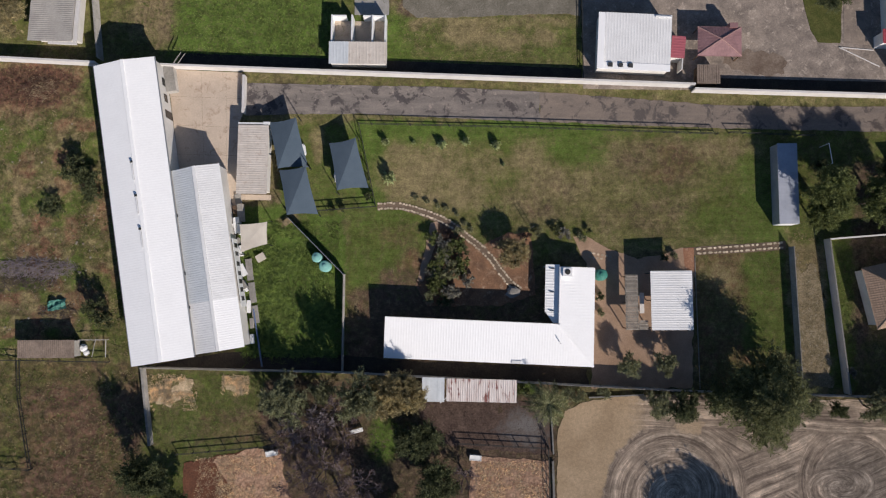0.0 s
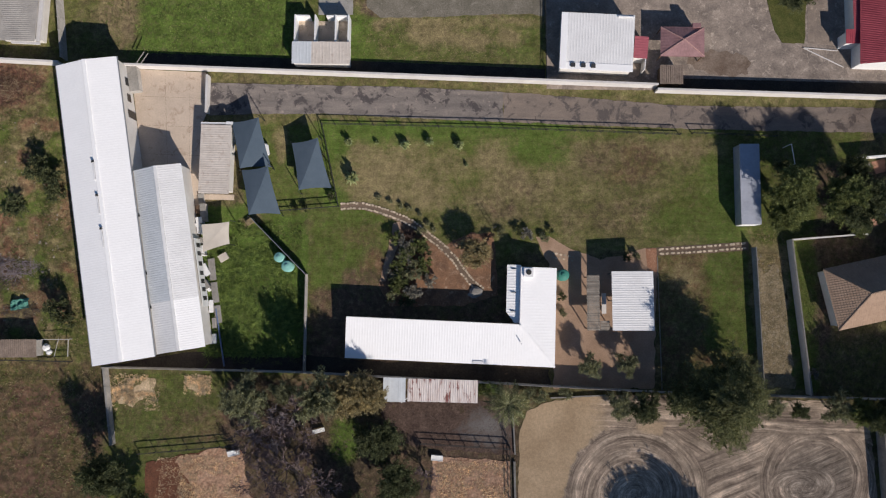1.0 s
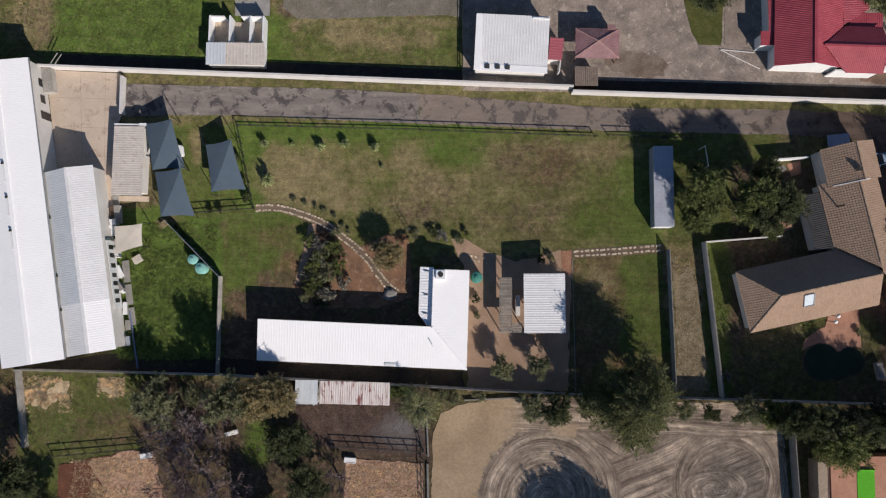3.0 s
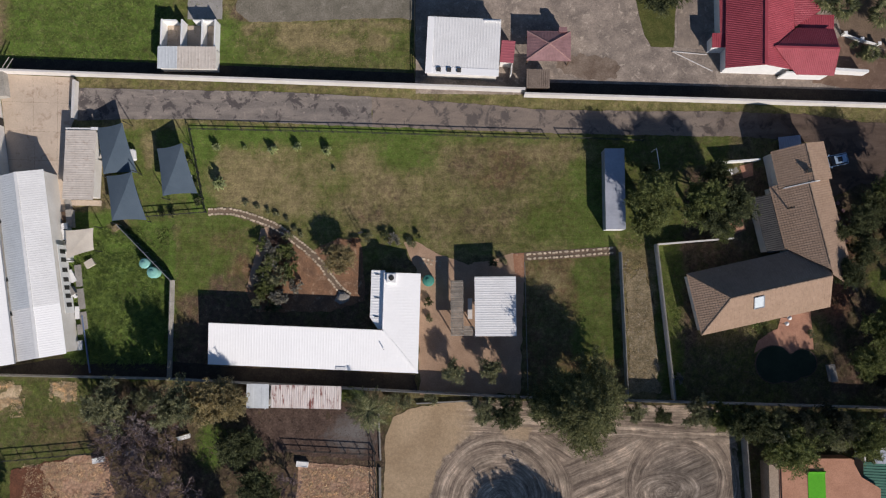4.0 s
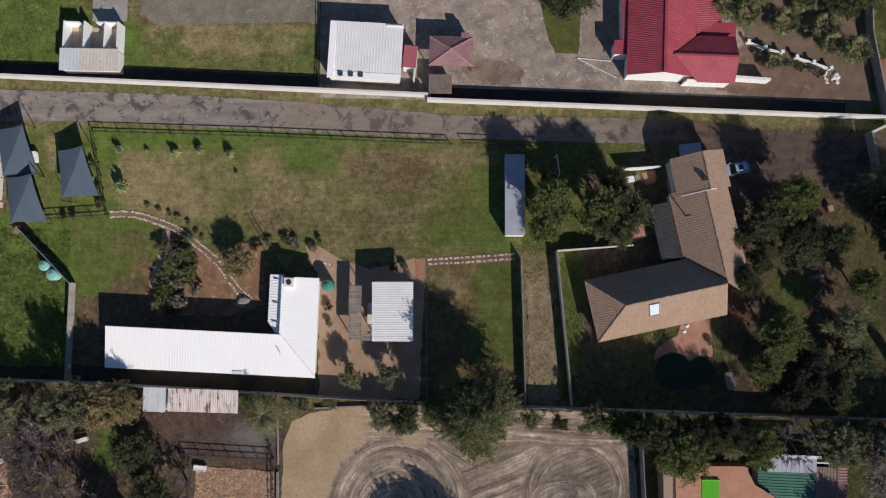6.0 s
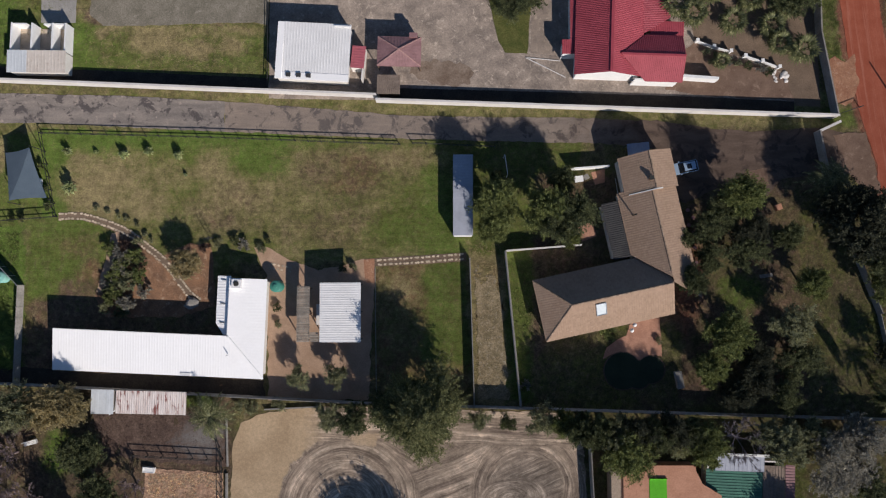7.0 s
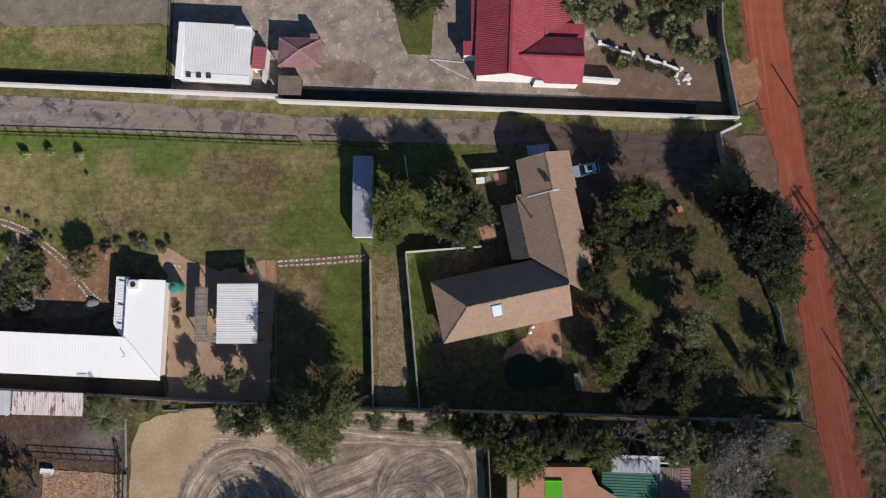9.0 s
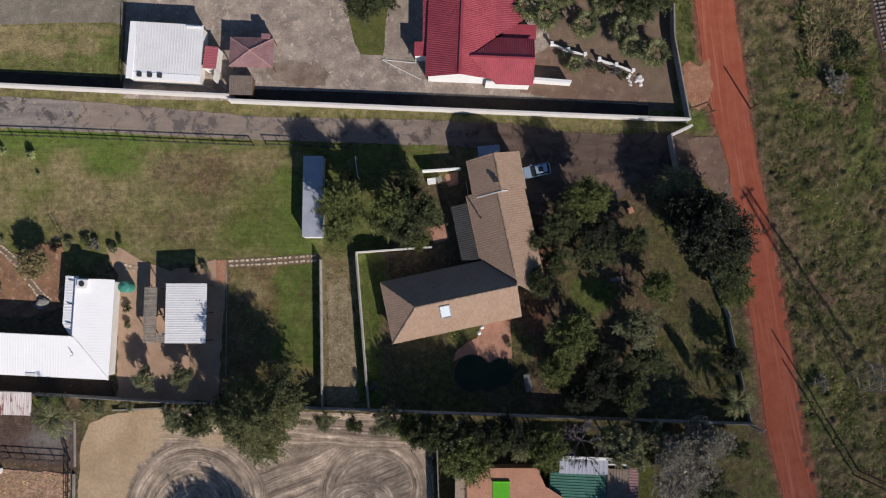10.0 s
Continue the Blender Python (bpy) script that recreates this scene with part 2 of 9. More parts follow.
def road_material(name, a, b, c, d, streak=0.9, further=None, start=58.0, end=80.0):
    """Worn road: long lanes of wear along the way, patches and grit."""
    m, t, bsdf = nodes_of(name, 1.0)
    p = position(t)
    mp = t.nodes.new("ShaderNodeMapping")
    mp.inputs["Scale"].default_value = (0.25, 1.0, 1.0)
    t.links.new(p, mp.inputs["Vector"])
    lane = noise_node(t, mp.outputs[0], streak, 5.0, 0.65, 0.4)
    patch = noise_node(t, p, 0.4, 7.0, 0.68, 0.5)
    grit = noise_node(t, p, 9.0, 4.0, 0.8)
    col = mixc(t, ramp(t, lane, [(0.38, 0.0), (0.62, 1.0)]), a, b)
    col = mixc(t, ramp(t, patch, [(0.53, 0.0), (0.58, 1.0)]), col, c)
    col = mixc(t, ramp(t, noise_node(t, p, 0.9, 6.0, 0.7), [(0.58, 0.0), (0.66, 1.0)]), col, d)
    if further:
        sep = t.nodes.new("ShaderNodeSeparateXYZ")
        t.links.new(p, sep.inputs[0])
        along = calc(t, "DIVIDE", calc(t, "SUBTRACT", sep.outputs[0], start), end - start)
        along = calc(t, "ADD", along, calc(t, "MULTIPLY", calc(t, "SUBTRACT", patch, 0.5), 1.2))
        brown = mixc(t, ramp(t, lane, [(0.38, 0.0), (0.62, 1.0)]), further[0], further[1])
        brown = mixc(t, ramp(t, patch, [(0.54, 0.0), (0.60, 1.0)]), brown, further[2])
        col = mixc(t, ramp(t, along, [(0.2, 0.0), (0.8, 1.0)]), col, brown)
    col = mixc(t, 1.0, col, ramp(t, grit, [(0.28, 0.70), (0.72, 1.28)]), "MULTIPLY")
    t.links.new(col, bsdf.inputs["Base Color"])
    bsdf.inputs["Roughness"].default_value = 0.92
    bsdf.inputs["Specular IOR Level"].default_value = 0.15
    bumped(t, bsdf, grit, 0.3, 0.04)
    return m


def dirt_lanes(name, a, b, c):
    """Packed dirt with soft wheel lanes that follow a road bearing slightly west of north."""
    m, t, bsdf = nodes_of(name, 1.0)
    p = position(t)
    sep = t.nodes.new("ShaderNodeSeparateXYZ")
    t.links.new(p, sep.inputs[0])
    x, y = sep.outputs[0], sep.outputs[1]
    bend = calc(t, "MULTIPLY", calc(t, "MULTIPLY", y, y), 0.0007)
    u = calc(t, "SUBTRACT", calc(t, "ADD", x, calc(t, "MULTIPLY", y, 0.157)), bend)
    co = t.nodes.new("ShaderNodeCombineXYZ")
    t.links.new(u, co.inputs[0])
    t.links.new(calc(t, "MULTIPLY", y, 0.03), co.inputs[1])
    lane = noise_node(t, co.outputs[0], 1.5, 4.0, 0.6)
    thin = noise_node(t, co.outputs[0], 4.0, 3.0, 0.6)
    patchy = noise_node(t, p, 0.5, 6.0, 0.65)
    grit = noise_node(t, p, 7.0, 4.0, 0.7)
    col = mixc(t, ramp(t, patchy, [(0.36, 0.0), (0.64, 1.0)]), a, b)
    col = mixc(t, ramp(t, lane, [(0.52, 0.0), (0.70, 0.75)]), col, c)
    col = mixc(t, ramp(t, thin, [(0.60, 0.0), (0.70, 0.5)]), col, c)
    col = mixc(t, 1.0, col, ramp(t, grit, [(0.25, 0.88), (0.75, 1.12)]), "MULTIPLY")
    t.links.new(col, bsdf.inputs["Base Color"])
    bsdf.inputs["Roughness"].default_value = 0.95
    bsdf.inputs["Specular IOR Level"].default_value = 0.1
    bumped(t, bsdf, calc(t, "ADD", lane, calc(t, "MULTIPLY", grit, 0.3)), 0.4, 0.08)
    return m


def washed_litter():
    """Brown leaf litter, with grey sand washed over one corner of the yard."""
    m, t, bsdf = nodes_of("washed_litter", 1.0)
    p = position(t)
    sep = t.nodes.new("ShaderNodeSeparateXYZ")
    t.links.new(p, sep.inputs[0])
    n1, n2 = noise_node(t, p, 0.6, 7.0, 0.7, 0.5), noise_node(t, p, 3.2, 5.0, 0.75)
    col = mixc(t, ramp(t, n1, [(0.34, 0.0), (0.66, 1.0)]), (0.085, 0.056, 0.046), (0.170, 0.118, 0.092))
    col = mixc(t, 1.0, col, ramp(t, n2, [(0.28, 0.45), (0.72, 1.6)]), "MULTIPLY")
    dx = calc(t, "MULTIPLY", calc(t, "SUBTRACT", sep.outputs[0], 11.4), 0.26)
    dy = calc(t, "MULTIPLY", calc(t, "SUBTRACT", sep.outputs[1], -20.2), 0.36)
    d = calc(t, "SQRT", calc(t, "ADD", calc(t, "MULTIPLY", dx, dx), calc(t, "MULTIPLY", dy, dy)))
    d = calc(t, "ADD", calc(t, "MULTIPLY", d, 0.5), calc(t, "MULTIPLY", calc(t, "SUBTRACT", n1, 0.5), 1.3))
    col = mixc(t, ramp(t, d, [(0.12, 0.9), (0.58, 0.0)]), col, mixc(t, n2, (0.20, 0.185, 0.17), (0.33, 0.31, 0.29)))
    t.links.new(col, bsdf.inputs["Base Color"])
    bsdf.inputs["Roughness"].default_value = 0.95
    bsdf.inputs["Specular IOR Level"].default_value = 0.1
    bumped(t, bsdf, n2, 0.8, 0.12)
    return m


def streaked(name, a, b, c):
    """Painted sheeting with rust that has run down the slope."""
    m, t, bsdf = nodes_of(name)
    p = position(t)
    mp = t.nodes.new("ShaderNodeMapping")
    mp.inputs["Scale"].default_value = (2.6, 0.35, 1.0)
    t.links.new(p, mp.inputs["Vector"])
    run = noise_node(t, mp.outputs[0], 1.0, 5.0, 0.65)
    area = noise_node(t, p, 0.45, 3.0)
    col = mixc(t, ramp(t, run, [(0.40, 0.0), (0.60, 1.0)]), a, b)
    rust = calc(t, "ADD", run, calc(t, "MULTIPLY", calc(t, "SUBTRACT", area, 0.5), 0.7))
    col = mixc(t, ramp(t, rust, [(0.58, 0.0), (0.66, 1.0)]), col, c)
    t.links.new(col, bsdf.inputs["Base Color"])
    bsdf.inputs["Roughness"].default_value = 0.75
    return m


M_GROUND = ground_material()
M_ARENA = arena_material()
M_ASPHALT = road_material("worn_asphalt", (0.185, 0.164, 0.150), (0.275, 0.240, 0.212), (0.100, 0.088, 0.086), (0.36, 0.30, 0.262))
M_DUSTY = road_material("dusty_asphalt", (0.225, 0.186, 0.158), (0.29, 0.236, 0.194), (0.135, 0.115, 0.105), (0.28, 0.23, 0.19), further=((0.115, 0.082, 0.064), (0.165, 0.120, 0.094), (0.085, 0.062, 0.052)))
M_REDROAD = dirt_lanes("red_dirt", (0.34, 0.092, 0.052), (0.40, 0.122, 0.072), (0.49, 0.205, 0.14))
M_CONCRETE = surface("beige_concrete", (0.50, 0.405, 0.315), (0.60, 0.49, 0.385), 0.25, 5.0, 0.9, bump=0.15, spread=0.07, third=(0.38, 0.275, 0.20))
M_YARD = surface("mottled_concrete", (0.385, 0.318, 0.262), (0.215, 0.178, 0.150), 0.42, 3.5, 0.92, bump=0.25, spread=0.16, third=(0.54, 0.455, 0.375))
M_SANDY = surface("packed_sand", (0.50, 0.350, 0.245), (0.40, 0.272, 0.185), 0.35, 5.0, 0.95, bump=0.3, spread=0.1, spec=0.1)
M_TANDIRT = surface("tan_dirt", (0.24, 0.175, 0.125), (0.17, 0.125, 0.09), 0.35, 5.0, 0.95, bump=0.4, spread=0.15, spec=0.1)
M_ORANGESAND = surface("orange_sand", (0.44, 0.245, 0.150), (0.34, 0.165, 0.100), 0.6, 5.0, 0.95, bump=0.4, spread=0.16, spec=0.1, third=(0.52, 0.34, 0.235))
M_BEDSOIL = surface("red_bed_soil", (0.32, 0.180, 0.105), (0.19, 0.115, 0.075), 0.45, 5.0, 0.95, bump=0.5, spread=0.2, spec=0.1, third=(0.44, 0.31, 0.21))
M_MULCH = surface("wood_chips", (0.54, 0.37, 0.255), (0.36, 0.215, 0.14), 0.9, 3.0, 0.95, bump=0.9, spread=0.34, spec=0.1)
M_REDMULCH = surface("red_chips", (0.20, 0.09, 0.055), (0.14, 0.065, 0.042), 0.8, 4.5, 0.95, bump=0.8, spread=0.22, spec=0.1)
M_LITTER = surface("leaf_litter", (0.10, 0.068, 0.055), (0.145, 0.10, 0.08), 0.7, 4.0, 0.95, bump=0.9, spread=0.26, spec=0.1)
M_WASHED = washed_litter()
M_PAVERS = surface("terracotta_paving", (0.42, 0.225, 0.15), (0.33, 0.17, 0.115), 0.9, 6.0, 0.9, bump=0.3, spread=0.12)
M_STONE = surface("pale_stone", (0.58, 0.475, 0.345), (0.48, 0.39, 0.28), 1.5, 6.0, 0.9, bump=0.3, random_by="object")
M_STRAWHEAP = surface("loose_straw", (0.66, 0.53, 0.36), (0.48, 0.37, 0.235), 1.2, 4.5, 0.95, bump=0.9, spread=0.26, spec=0.1)
M_ROCK = surface("pale_rock", (0.34, 0.295, 0.235), (0.20, 0.17, 0.13), 2.0, 6.0, 0.9, bump=0.4, random_by="island")
M_WALLWHITE = surface("cream_plaster", (0.66, 0.635, 0.605), (0.58, 0.55, 0.515), 0.5, 4.0, 0.9, bump=0.1, spread=0.06)
M_WALLGREY = surface("grey_cement_panel", (0.34, 0.32, 0.29), (0.25, 0.235, 0.21), 0.6, 4.0, 0.92, bump=0.2, spread=0.12)
M_HOUSEWALL = surface("pale_wall_paint", (0.72, 0.70, 0.66), (0.64, 0.61, 0.56), 0.5, 4.0, 0.9, bump=0.1, spread=0.05)
M_ROOFWHITE = surface("white_roof_sheet", (0.93, 0.925, 0.91), (0.90, 0.895, 0.88), 0.35, 3.0, 0.55, bump=0.02, spread=0.015)
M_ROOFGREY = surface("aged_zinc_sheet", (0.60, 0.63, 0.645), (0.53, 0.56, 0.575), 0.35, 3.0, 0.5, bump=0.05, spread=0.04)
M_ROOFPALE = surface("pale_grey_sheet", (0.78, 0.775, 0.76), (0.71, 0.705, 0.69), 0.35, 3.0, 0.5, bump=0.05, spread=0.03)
M_ROOFCREAM = surface("weathered_cream_sheet", (0.64, 0.575, 0.505), (0.55, 0.49, 0.425), 0.6, 3.0, 0.6, bump=0.03, spread=0.04, third=(0.47, 0.385, 0.32))
M_ROOFRED = surface("red_painted_sheet", (0.37, 0.070, 0.088), (0.30, 0.052, 0.068), 0.5, 3.0, 0.5, bump=0.05, spread=0.06)
M_ROOFPINK = surface("faded_red_sheet", (0.30, 0.170, 0.170), (0.235, 0.130, 0.130), 0.7, 3.0, 0.6, bump=0.1, spread=0.08)
M_ROOFRUST = streaked("rust_streaked_sheet", (0.70, 0.64, 0.60), (0.56, 0.47, 0.43), (0.22, 0.085, 0.07))
M_ROOFDULL = surface("dull_blue_grey_sheet", (0.38, 0.40, 0.455), (0.32, 0.34, 0.39), 0.5, 3.0, 0.7, bump=0.05, spread=0.04)
M_ROOFDARK = surface("dark_blue_grey_sheet", (0.30, 0.32, 0.35), (0.24, 0.26, 0.29), 0.6, 3.0, 0.6, bump=0.05, spread=0.05)
M_ROOFBLUE = surface("blue_sheet", (0.33, 0.36, 0.44), (0.28, 0.31, 0.385), 0.6, 3.0, 0.6, bump=0.05, spread=0.05)
M_ROOFGREEN = surface("green_sheet", (0.05, 0.16, 0.115), (0.04, 0.13, 0.095), 0.6, 3.0, 0.6, bump=0.05, spread=0.08)
M_ROOFFIBRE = surface("old_fibre_cement", (0.25, 0.195, 0.155), (0.175, 0.135, 0.108), 0.8, 4.0, 0.9, bump=0.2, spread=0.14)
M_TILE = surface("brown_roof_tile", (0.355, 0.250, 0.180), (0.325, 0.228, 0.162), 0.5, 5.0, 0.9, bump=0.1, spread=0.05, random_by="island", vary=0.07, spec=0.1)
M_TILECAP = surface("tile_ridge_cap", (0.30, 0.22, 0.16), (0.24, 0.17, 0.12), 1.0, 5.0, 0.85, bump=0.15, random_by="object")
M_GREYTILE = surface("grey_ribbed_sheet", (0.056, 0.055, 0.054), (0.040, 0.040, 0.042), 0.7, 4.0, 0.85, bump=0.1, spread=0.1)
M_PLANK = surface("weathered_plank", (0.30, 0.265, 0.22), (0.20, 0.175, 0.145), 1.2, 9.0, 0.9, bump=0.3, random_by="object")
M_TIMBER = surface("brown_timber", (0.16, 0.10, 0.06), (0.11, 0.07, 0.045), 1.2, 9.0, 0.85, bump=0.2)
M_STEELDARK = surface("dark_painted_steel", (0.03, 0.032, 0.03), (0.045, 0.045, 0.042), 1.0, 8.0, 0.6, metal=0.2, bump=0.05)
M_STEEL = surface("galvanised_steel", (0.46, 0.47, 0.48), (0.38, 0.39, 0.40), 1.0, 8.0, 0.45, metal=0.6, bump=0.05)
M_WHITE = surface("white_paint", (0.80, 0.80, 0.78), (0.74, 0.74, 0.72), 0.8, 6.0, 0.6, bump=0.05, spread=0.04)
M_SAILBLUE = surface("slate_blue_shade_cloth", (0.082, 0.112, 0.142), (0.070, 0.098, 0.127), 0.5, 14.0, 0.9, bump=0.1, spread=0.06)
M_SAILCREAM = surface("cream_shade_cloth", (0.62, 0.56, 0.47), (0.55, 0.49, 0.41), 0.7, 14.0, 0.9, bump=0.1, spread=0.05)
M_TANKGREEN = surface("green_tank_plastic", (0.06, 0.25, 0.19), (0.05, 0.21, 0.16), 1.0, 6.0, 0.5, bump=0.05, spread=0.05)
M_TANKPALE = surface("pale_green_tank_plastic", (0.24, 0.50, 0.44), (0.20, 0.44, 0.385), 1.0, 6.0, 0.5, bump=0.05, spread=0.05)
M_DARK = surface("black_rubber", (0.02, 0.02, 0.02), (0.03, 0.03, 0.03), 2.0, 8.0, 0.7, bump=0.1)
M_CARBLUE = surface("silver_blue_car_paint", (0.42, 0.54, 0.66), (0.41, 0.53, 0.65), 0.5, 3.0, 0.25, metal=0.4, bump=0.0, spread=0.01, spec=0.5)
M_CARWHITE = surface("white_car_paint", (0.78, 0.78, 0.78), (0.77, 0.77, 0.77), 0.5, 3.0, 0.25, bump=0.0, spread=0.01, spec=0.5)
M_CARGLASS = surface("tinted_car_glass", (0.012, 0.014, 0.018), (0.014, 0.016, 0.02), 0.5, 3.0, 0.08, bump=0.0, spread=0.01, spec=0.6)
# the pale base colour stands in for glare on the roof window
M_GLASS = surface("glare_pale_glass", (0.60, 0.66, 0.68), (0.54, 0.60, 0.63), 2.0, 3.0, 0.1, bump=0.0, spread=0.03, spec=0.6)
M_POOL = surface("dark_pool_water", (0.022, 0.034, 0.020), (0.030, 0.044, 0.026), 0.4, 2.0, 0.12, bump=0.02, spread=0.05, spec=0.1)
M_GRASSGREEN = surface("green_artificial_turf", (0.10, 0.42, 0.02), (0.085, 0.37, 0.018), 1.5, 9.0, 0.9, bump=0.2, spread=0.08)
M_ENTRANCE = surface("brown_packed_sand", (0.25, 0.17, 0.125), (0.18, 0.118, 0.086), 0.4, 5.0, 0.95, bump=0.3, spread=0.12, spec=0.1, third=(0.33, 0.235, 0.175))
# near-black tone that carries painted shade for the strips beside walls
M_SHADESTRIP = surface("painted_wall_shade", (0.055, 0.045, 0.038), (0.080, 0.066, 0.052), 0.6, 4.0, 0.95, bump=0.5, spread=0.2, spec=0.1)
M_STAIN = surface("brown_stained_concrete", (0.17, 0.122, 0.09), (0.28, 0.22, 0.172), 0.5, 3.5, 0.92, bump=0.25, spread=0.16)
M_TERRACOTTA = surface("terracotta_tiles", (0.48, 0.25, 0.16), (0.40, 0.20, 0.125), 0.8, 5.0, 0.85, bump=0.2, spread=0.1)
M_BARK = surface("grey_brown_bark", (0.14, 0.11, 0.085), (0.09, 0.07, 0.055), 3.0, 14.0, 0.95, bump=0.5)
M_TWIG = surface("dull_purple_twigs", (0.27, 0.205, 0.195), (0.19, 0.142, 0.138), 3.0, 14.0, 0.95, bump=0.3)
M_PALEBARK = surface("pale_grey_twigs", (0.31, 0.26, 0.258), (0.21, 0.175, 0.176), 3.0, 14.0, 0.95, bump=0.3)
L_DARK = leaf_material("dark_green_leaves", (0.030, 0.036, 0.020), (0.078, 0.090, 0.044), (0.198, 0.212, 0.112))
L_DEEP = leaf_material("blackish_green_leaves", (0.017, 0.019, 0.014), (0.045, 0.049, 0.034), (0.132, 0.139, 0.092))
L_OLIVE = leaf_material("olive_leaves", (0.068, 0.072, 0.042), (0.175, 0.180, 0.105), (0.396, 0.396, 0.244))
L_BRIGHT = leaf_material("fresh_green_leaves", (0.045, 0.056, 0.020), (0.120, 0.140, 0.050), (0.290, 0.310, 0.139))
L_FEATHER = leaf_material("feathery_green_leaves", (0.050, 0.056, 0.026), (0.122, 0.130, 0.060), (0.29, 0.29, 0.155))
L_YELLOW = leaf_material("yellowing_leaves", (0.112, 0.090, 0.045), (0.260, 0.215, 0.115), (0.515, 0.436, 0.264))
L_GREY = leaf_material("grey_green_leaves", (0.096, 0.090, 0.076), (0.212, 0.200, 0.172), (0.44, 0.415, 0.36))
L_PALM = leaf_material("palm_fronds", (0.040, 0.050, 0.024), (0.115, 0.124, 0.058), (0.40, 0.38, 0.23))
L_PURPLE = leaf_material("dusky_purple_leaves", (0.058, 0.036, 0.039), (0.098, 0.065, 0.058), (0.13, 0.098, 0.078))
L_AGAVE = leaf_material("pale_succulent_leaves", (0.13, 0.17, 0.07), (0.27, 0.31, 0.15), (0.55, 0.56, 0.33))
L_STRAW = leaf_material("straw_blades", (0.18, 0.14, 0.085), (0.28, 0.22, 0.135), (0.4, 0.33, 0.21))
L_WEED = leaf_material("weed_blades", (0.075, 0.09, 0.03), (0.115, 0.135, 0.045), (0.17, 0.185, 0.075))
L_STRAWPALE = leaf_material("pale_straw_blades", (0.36, 0.27, 0.175), (0.56, 0.44, 0.30), (0.78, 0.64, 0.45))
L_FRESHWEED = leaf_material("fresh_weed_blades", (0.10, 0.145, 0.035), (0.165, 0.225, 0.06), (0.28, 0.34, 0.12))
L_BRANCH = leaf_material("dead_branches", (0.075, 0.05, 0.042), (0.12, 0.088, 0.072), (0.2, 0.16, 0.14))


# ---- building tools ----
class Shape:
    """Collects the faces of one mesh."""

    def __init__(self):
        self.v, self.f = [], []

    def face(self, *pts):
        n = len(self.v)
        self.v.extend(tuple(p) for p in pts)
        self.f.append(tuple(range(n, n + len(pts))))
        return self

    def box(self, x0, x1, y0, y1, z0, z1, m=None):
        n = len(self.v)
        pts = [Vector((x, y, z)) for z in (z0, z1) for x, y in ((x0, y0), (x1, y0), (x1, y1), (x0, y1))]
        if m is not None:
            pts = [m @ p for p in pts]
        self.v.extend(tuple(p) for p in pts)
        self.f.extend(tuple(n + i for i in q) for q in ((3, 2, 1, 0), (4, 5, 6, 7), (0, 1, 5, 4), (1, 2, 6, 5), (2, 3, 7, 6), (3, 0, 4, 7)))
        return self

    def beam(self, a, b, w, h=None):
        """A square bar from a to b."""
        a, b = Vector(a), Vector(b)
        h = h or w
        d = (b - a).normalized()
        s = d.cross(Vector((0, 0, 1)))
        s = s.normalized() if s.length > 1e-4 else Vector((1, 0, 0))
        u = s.cross(d).normalized()
        n = len(self.v)
        for p in (a, b):
            for i, j in ((-1, -1), (1, -1), (1, 1), (-1, 1)):
                self.v.append(tuple(p + s * (i * w / 2) + u * (j * h / 2)))
        self.f.extend(tuple(n + i for i in q) for q in ((3, 2, 1, 0), (4, 5, 6, 7), (0, 1, 5, 4), (1, 2, 6, 5), (2, 3, 7, 6), (3, 0, 4, 7)))
        return self

    def tube(self, a, b, r0, r1=None, sides=8):
        a, b = Vector(a), Vector(b)
        r1 = r0 if r1 is None else r1
        d = (b - a).normalized()
        s = d.cross(Vector((0.31, 0.2, 0.93)))
        s = s.normalized() if s.length > 1e-4 else Vector((1, 0, 0))
        u = s.cross(d)
        n = len(self.v)
        for p, r in ((a, r0), (b, r1)):
            for k in range(sides):
                q = 2 * math.pi * k / sides
                self.v.append(tuple(p + (s * math.cos(q) + u * math.sin(q)) * r))
        for k in range(sides):
            j = (k + 1) % sides
            self.f.append((n + k, n + j, n + sides + j, n + sides + k))
        self.f.append(tuple(n + k for k in reversed(range(sides))))
        self.f.append(tuple(n + sides + k for k in range(sides)))
        return self

    def lathe(self, cx, cy, rings, sides=20):
        """Rings of (radius, z) turned about an upright axis."""
        n = len(self.v)
        for r, z in rings:
            for k in range(sides):
                q = 2 * math.pi * k / sides
                self.v.append((cx + r * math.cos(q), cy + r * math.sin(q), z))
        for i in range(len(rings) - 1):
            for k in range(sides):
                j = (k + 1) % sides
                self.f.append((n + i * sides + k, n + i * sides + j, n + (i + 1) * sides + j, n + (i + 1) * sides + k))
        self.f.append(tuple(n + k for k in reversed(range(sides))))
        self.f.append(tuple(n + (len(rings) - 1) * sides + k for k in range(sides)))
        return self

    def prism(self, pts, z0, z1):
        n, c = len(self.v), len(pts)
        self.v.extend((x, y, z0) for x, y in pts)
        self.v.extend((x, y, z1) for x, y in pts)
        self.f.append(tuple(n + k for k in reversed(range(c))))
        self.f.append(tuple(n + c + k for k in range(c)))
        self.f.extend((n + k, n + (k + 1) % c, n + c + (k + 1) % c, n + c + k) for k in range(c))
        return self

    def mesh(self, name, material, smooth=False):
        me = bpy.data.meshes.new(name)
        me.from_pydata(self.v, [], self.f)
        me.materials.append(material)
        if smooth:
            me.polygons.foreach_set("use_smooth", [True] * len(me.polygons))
        me.update()
        return me


def part(name, shape, material, parent, label="", smooth=False):
    ob = new(name, shape.mesh(name, material, smooth))
    ob.parent = parent
    return tagged(ob, label)


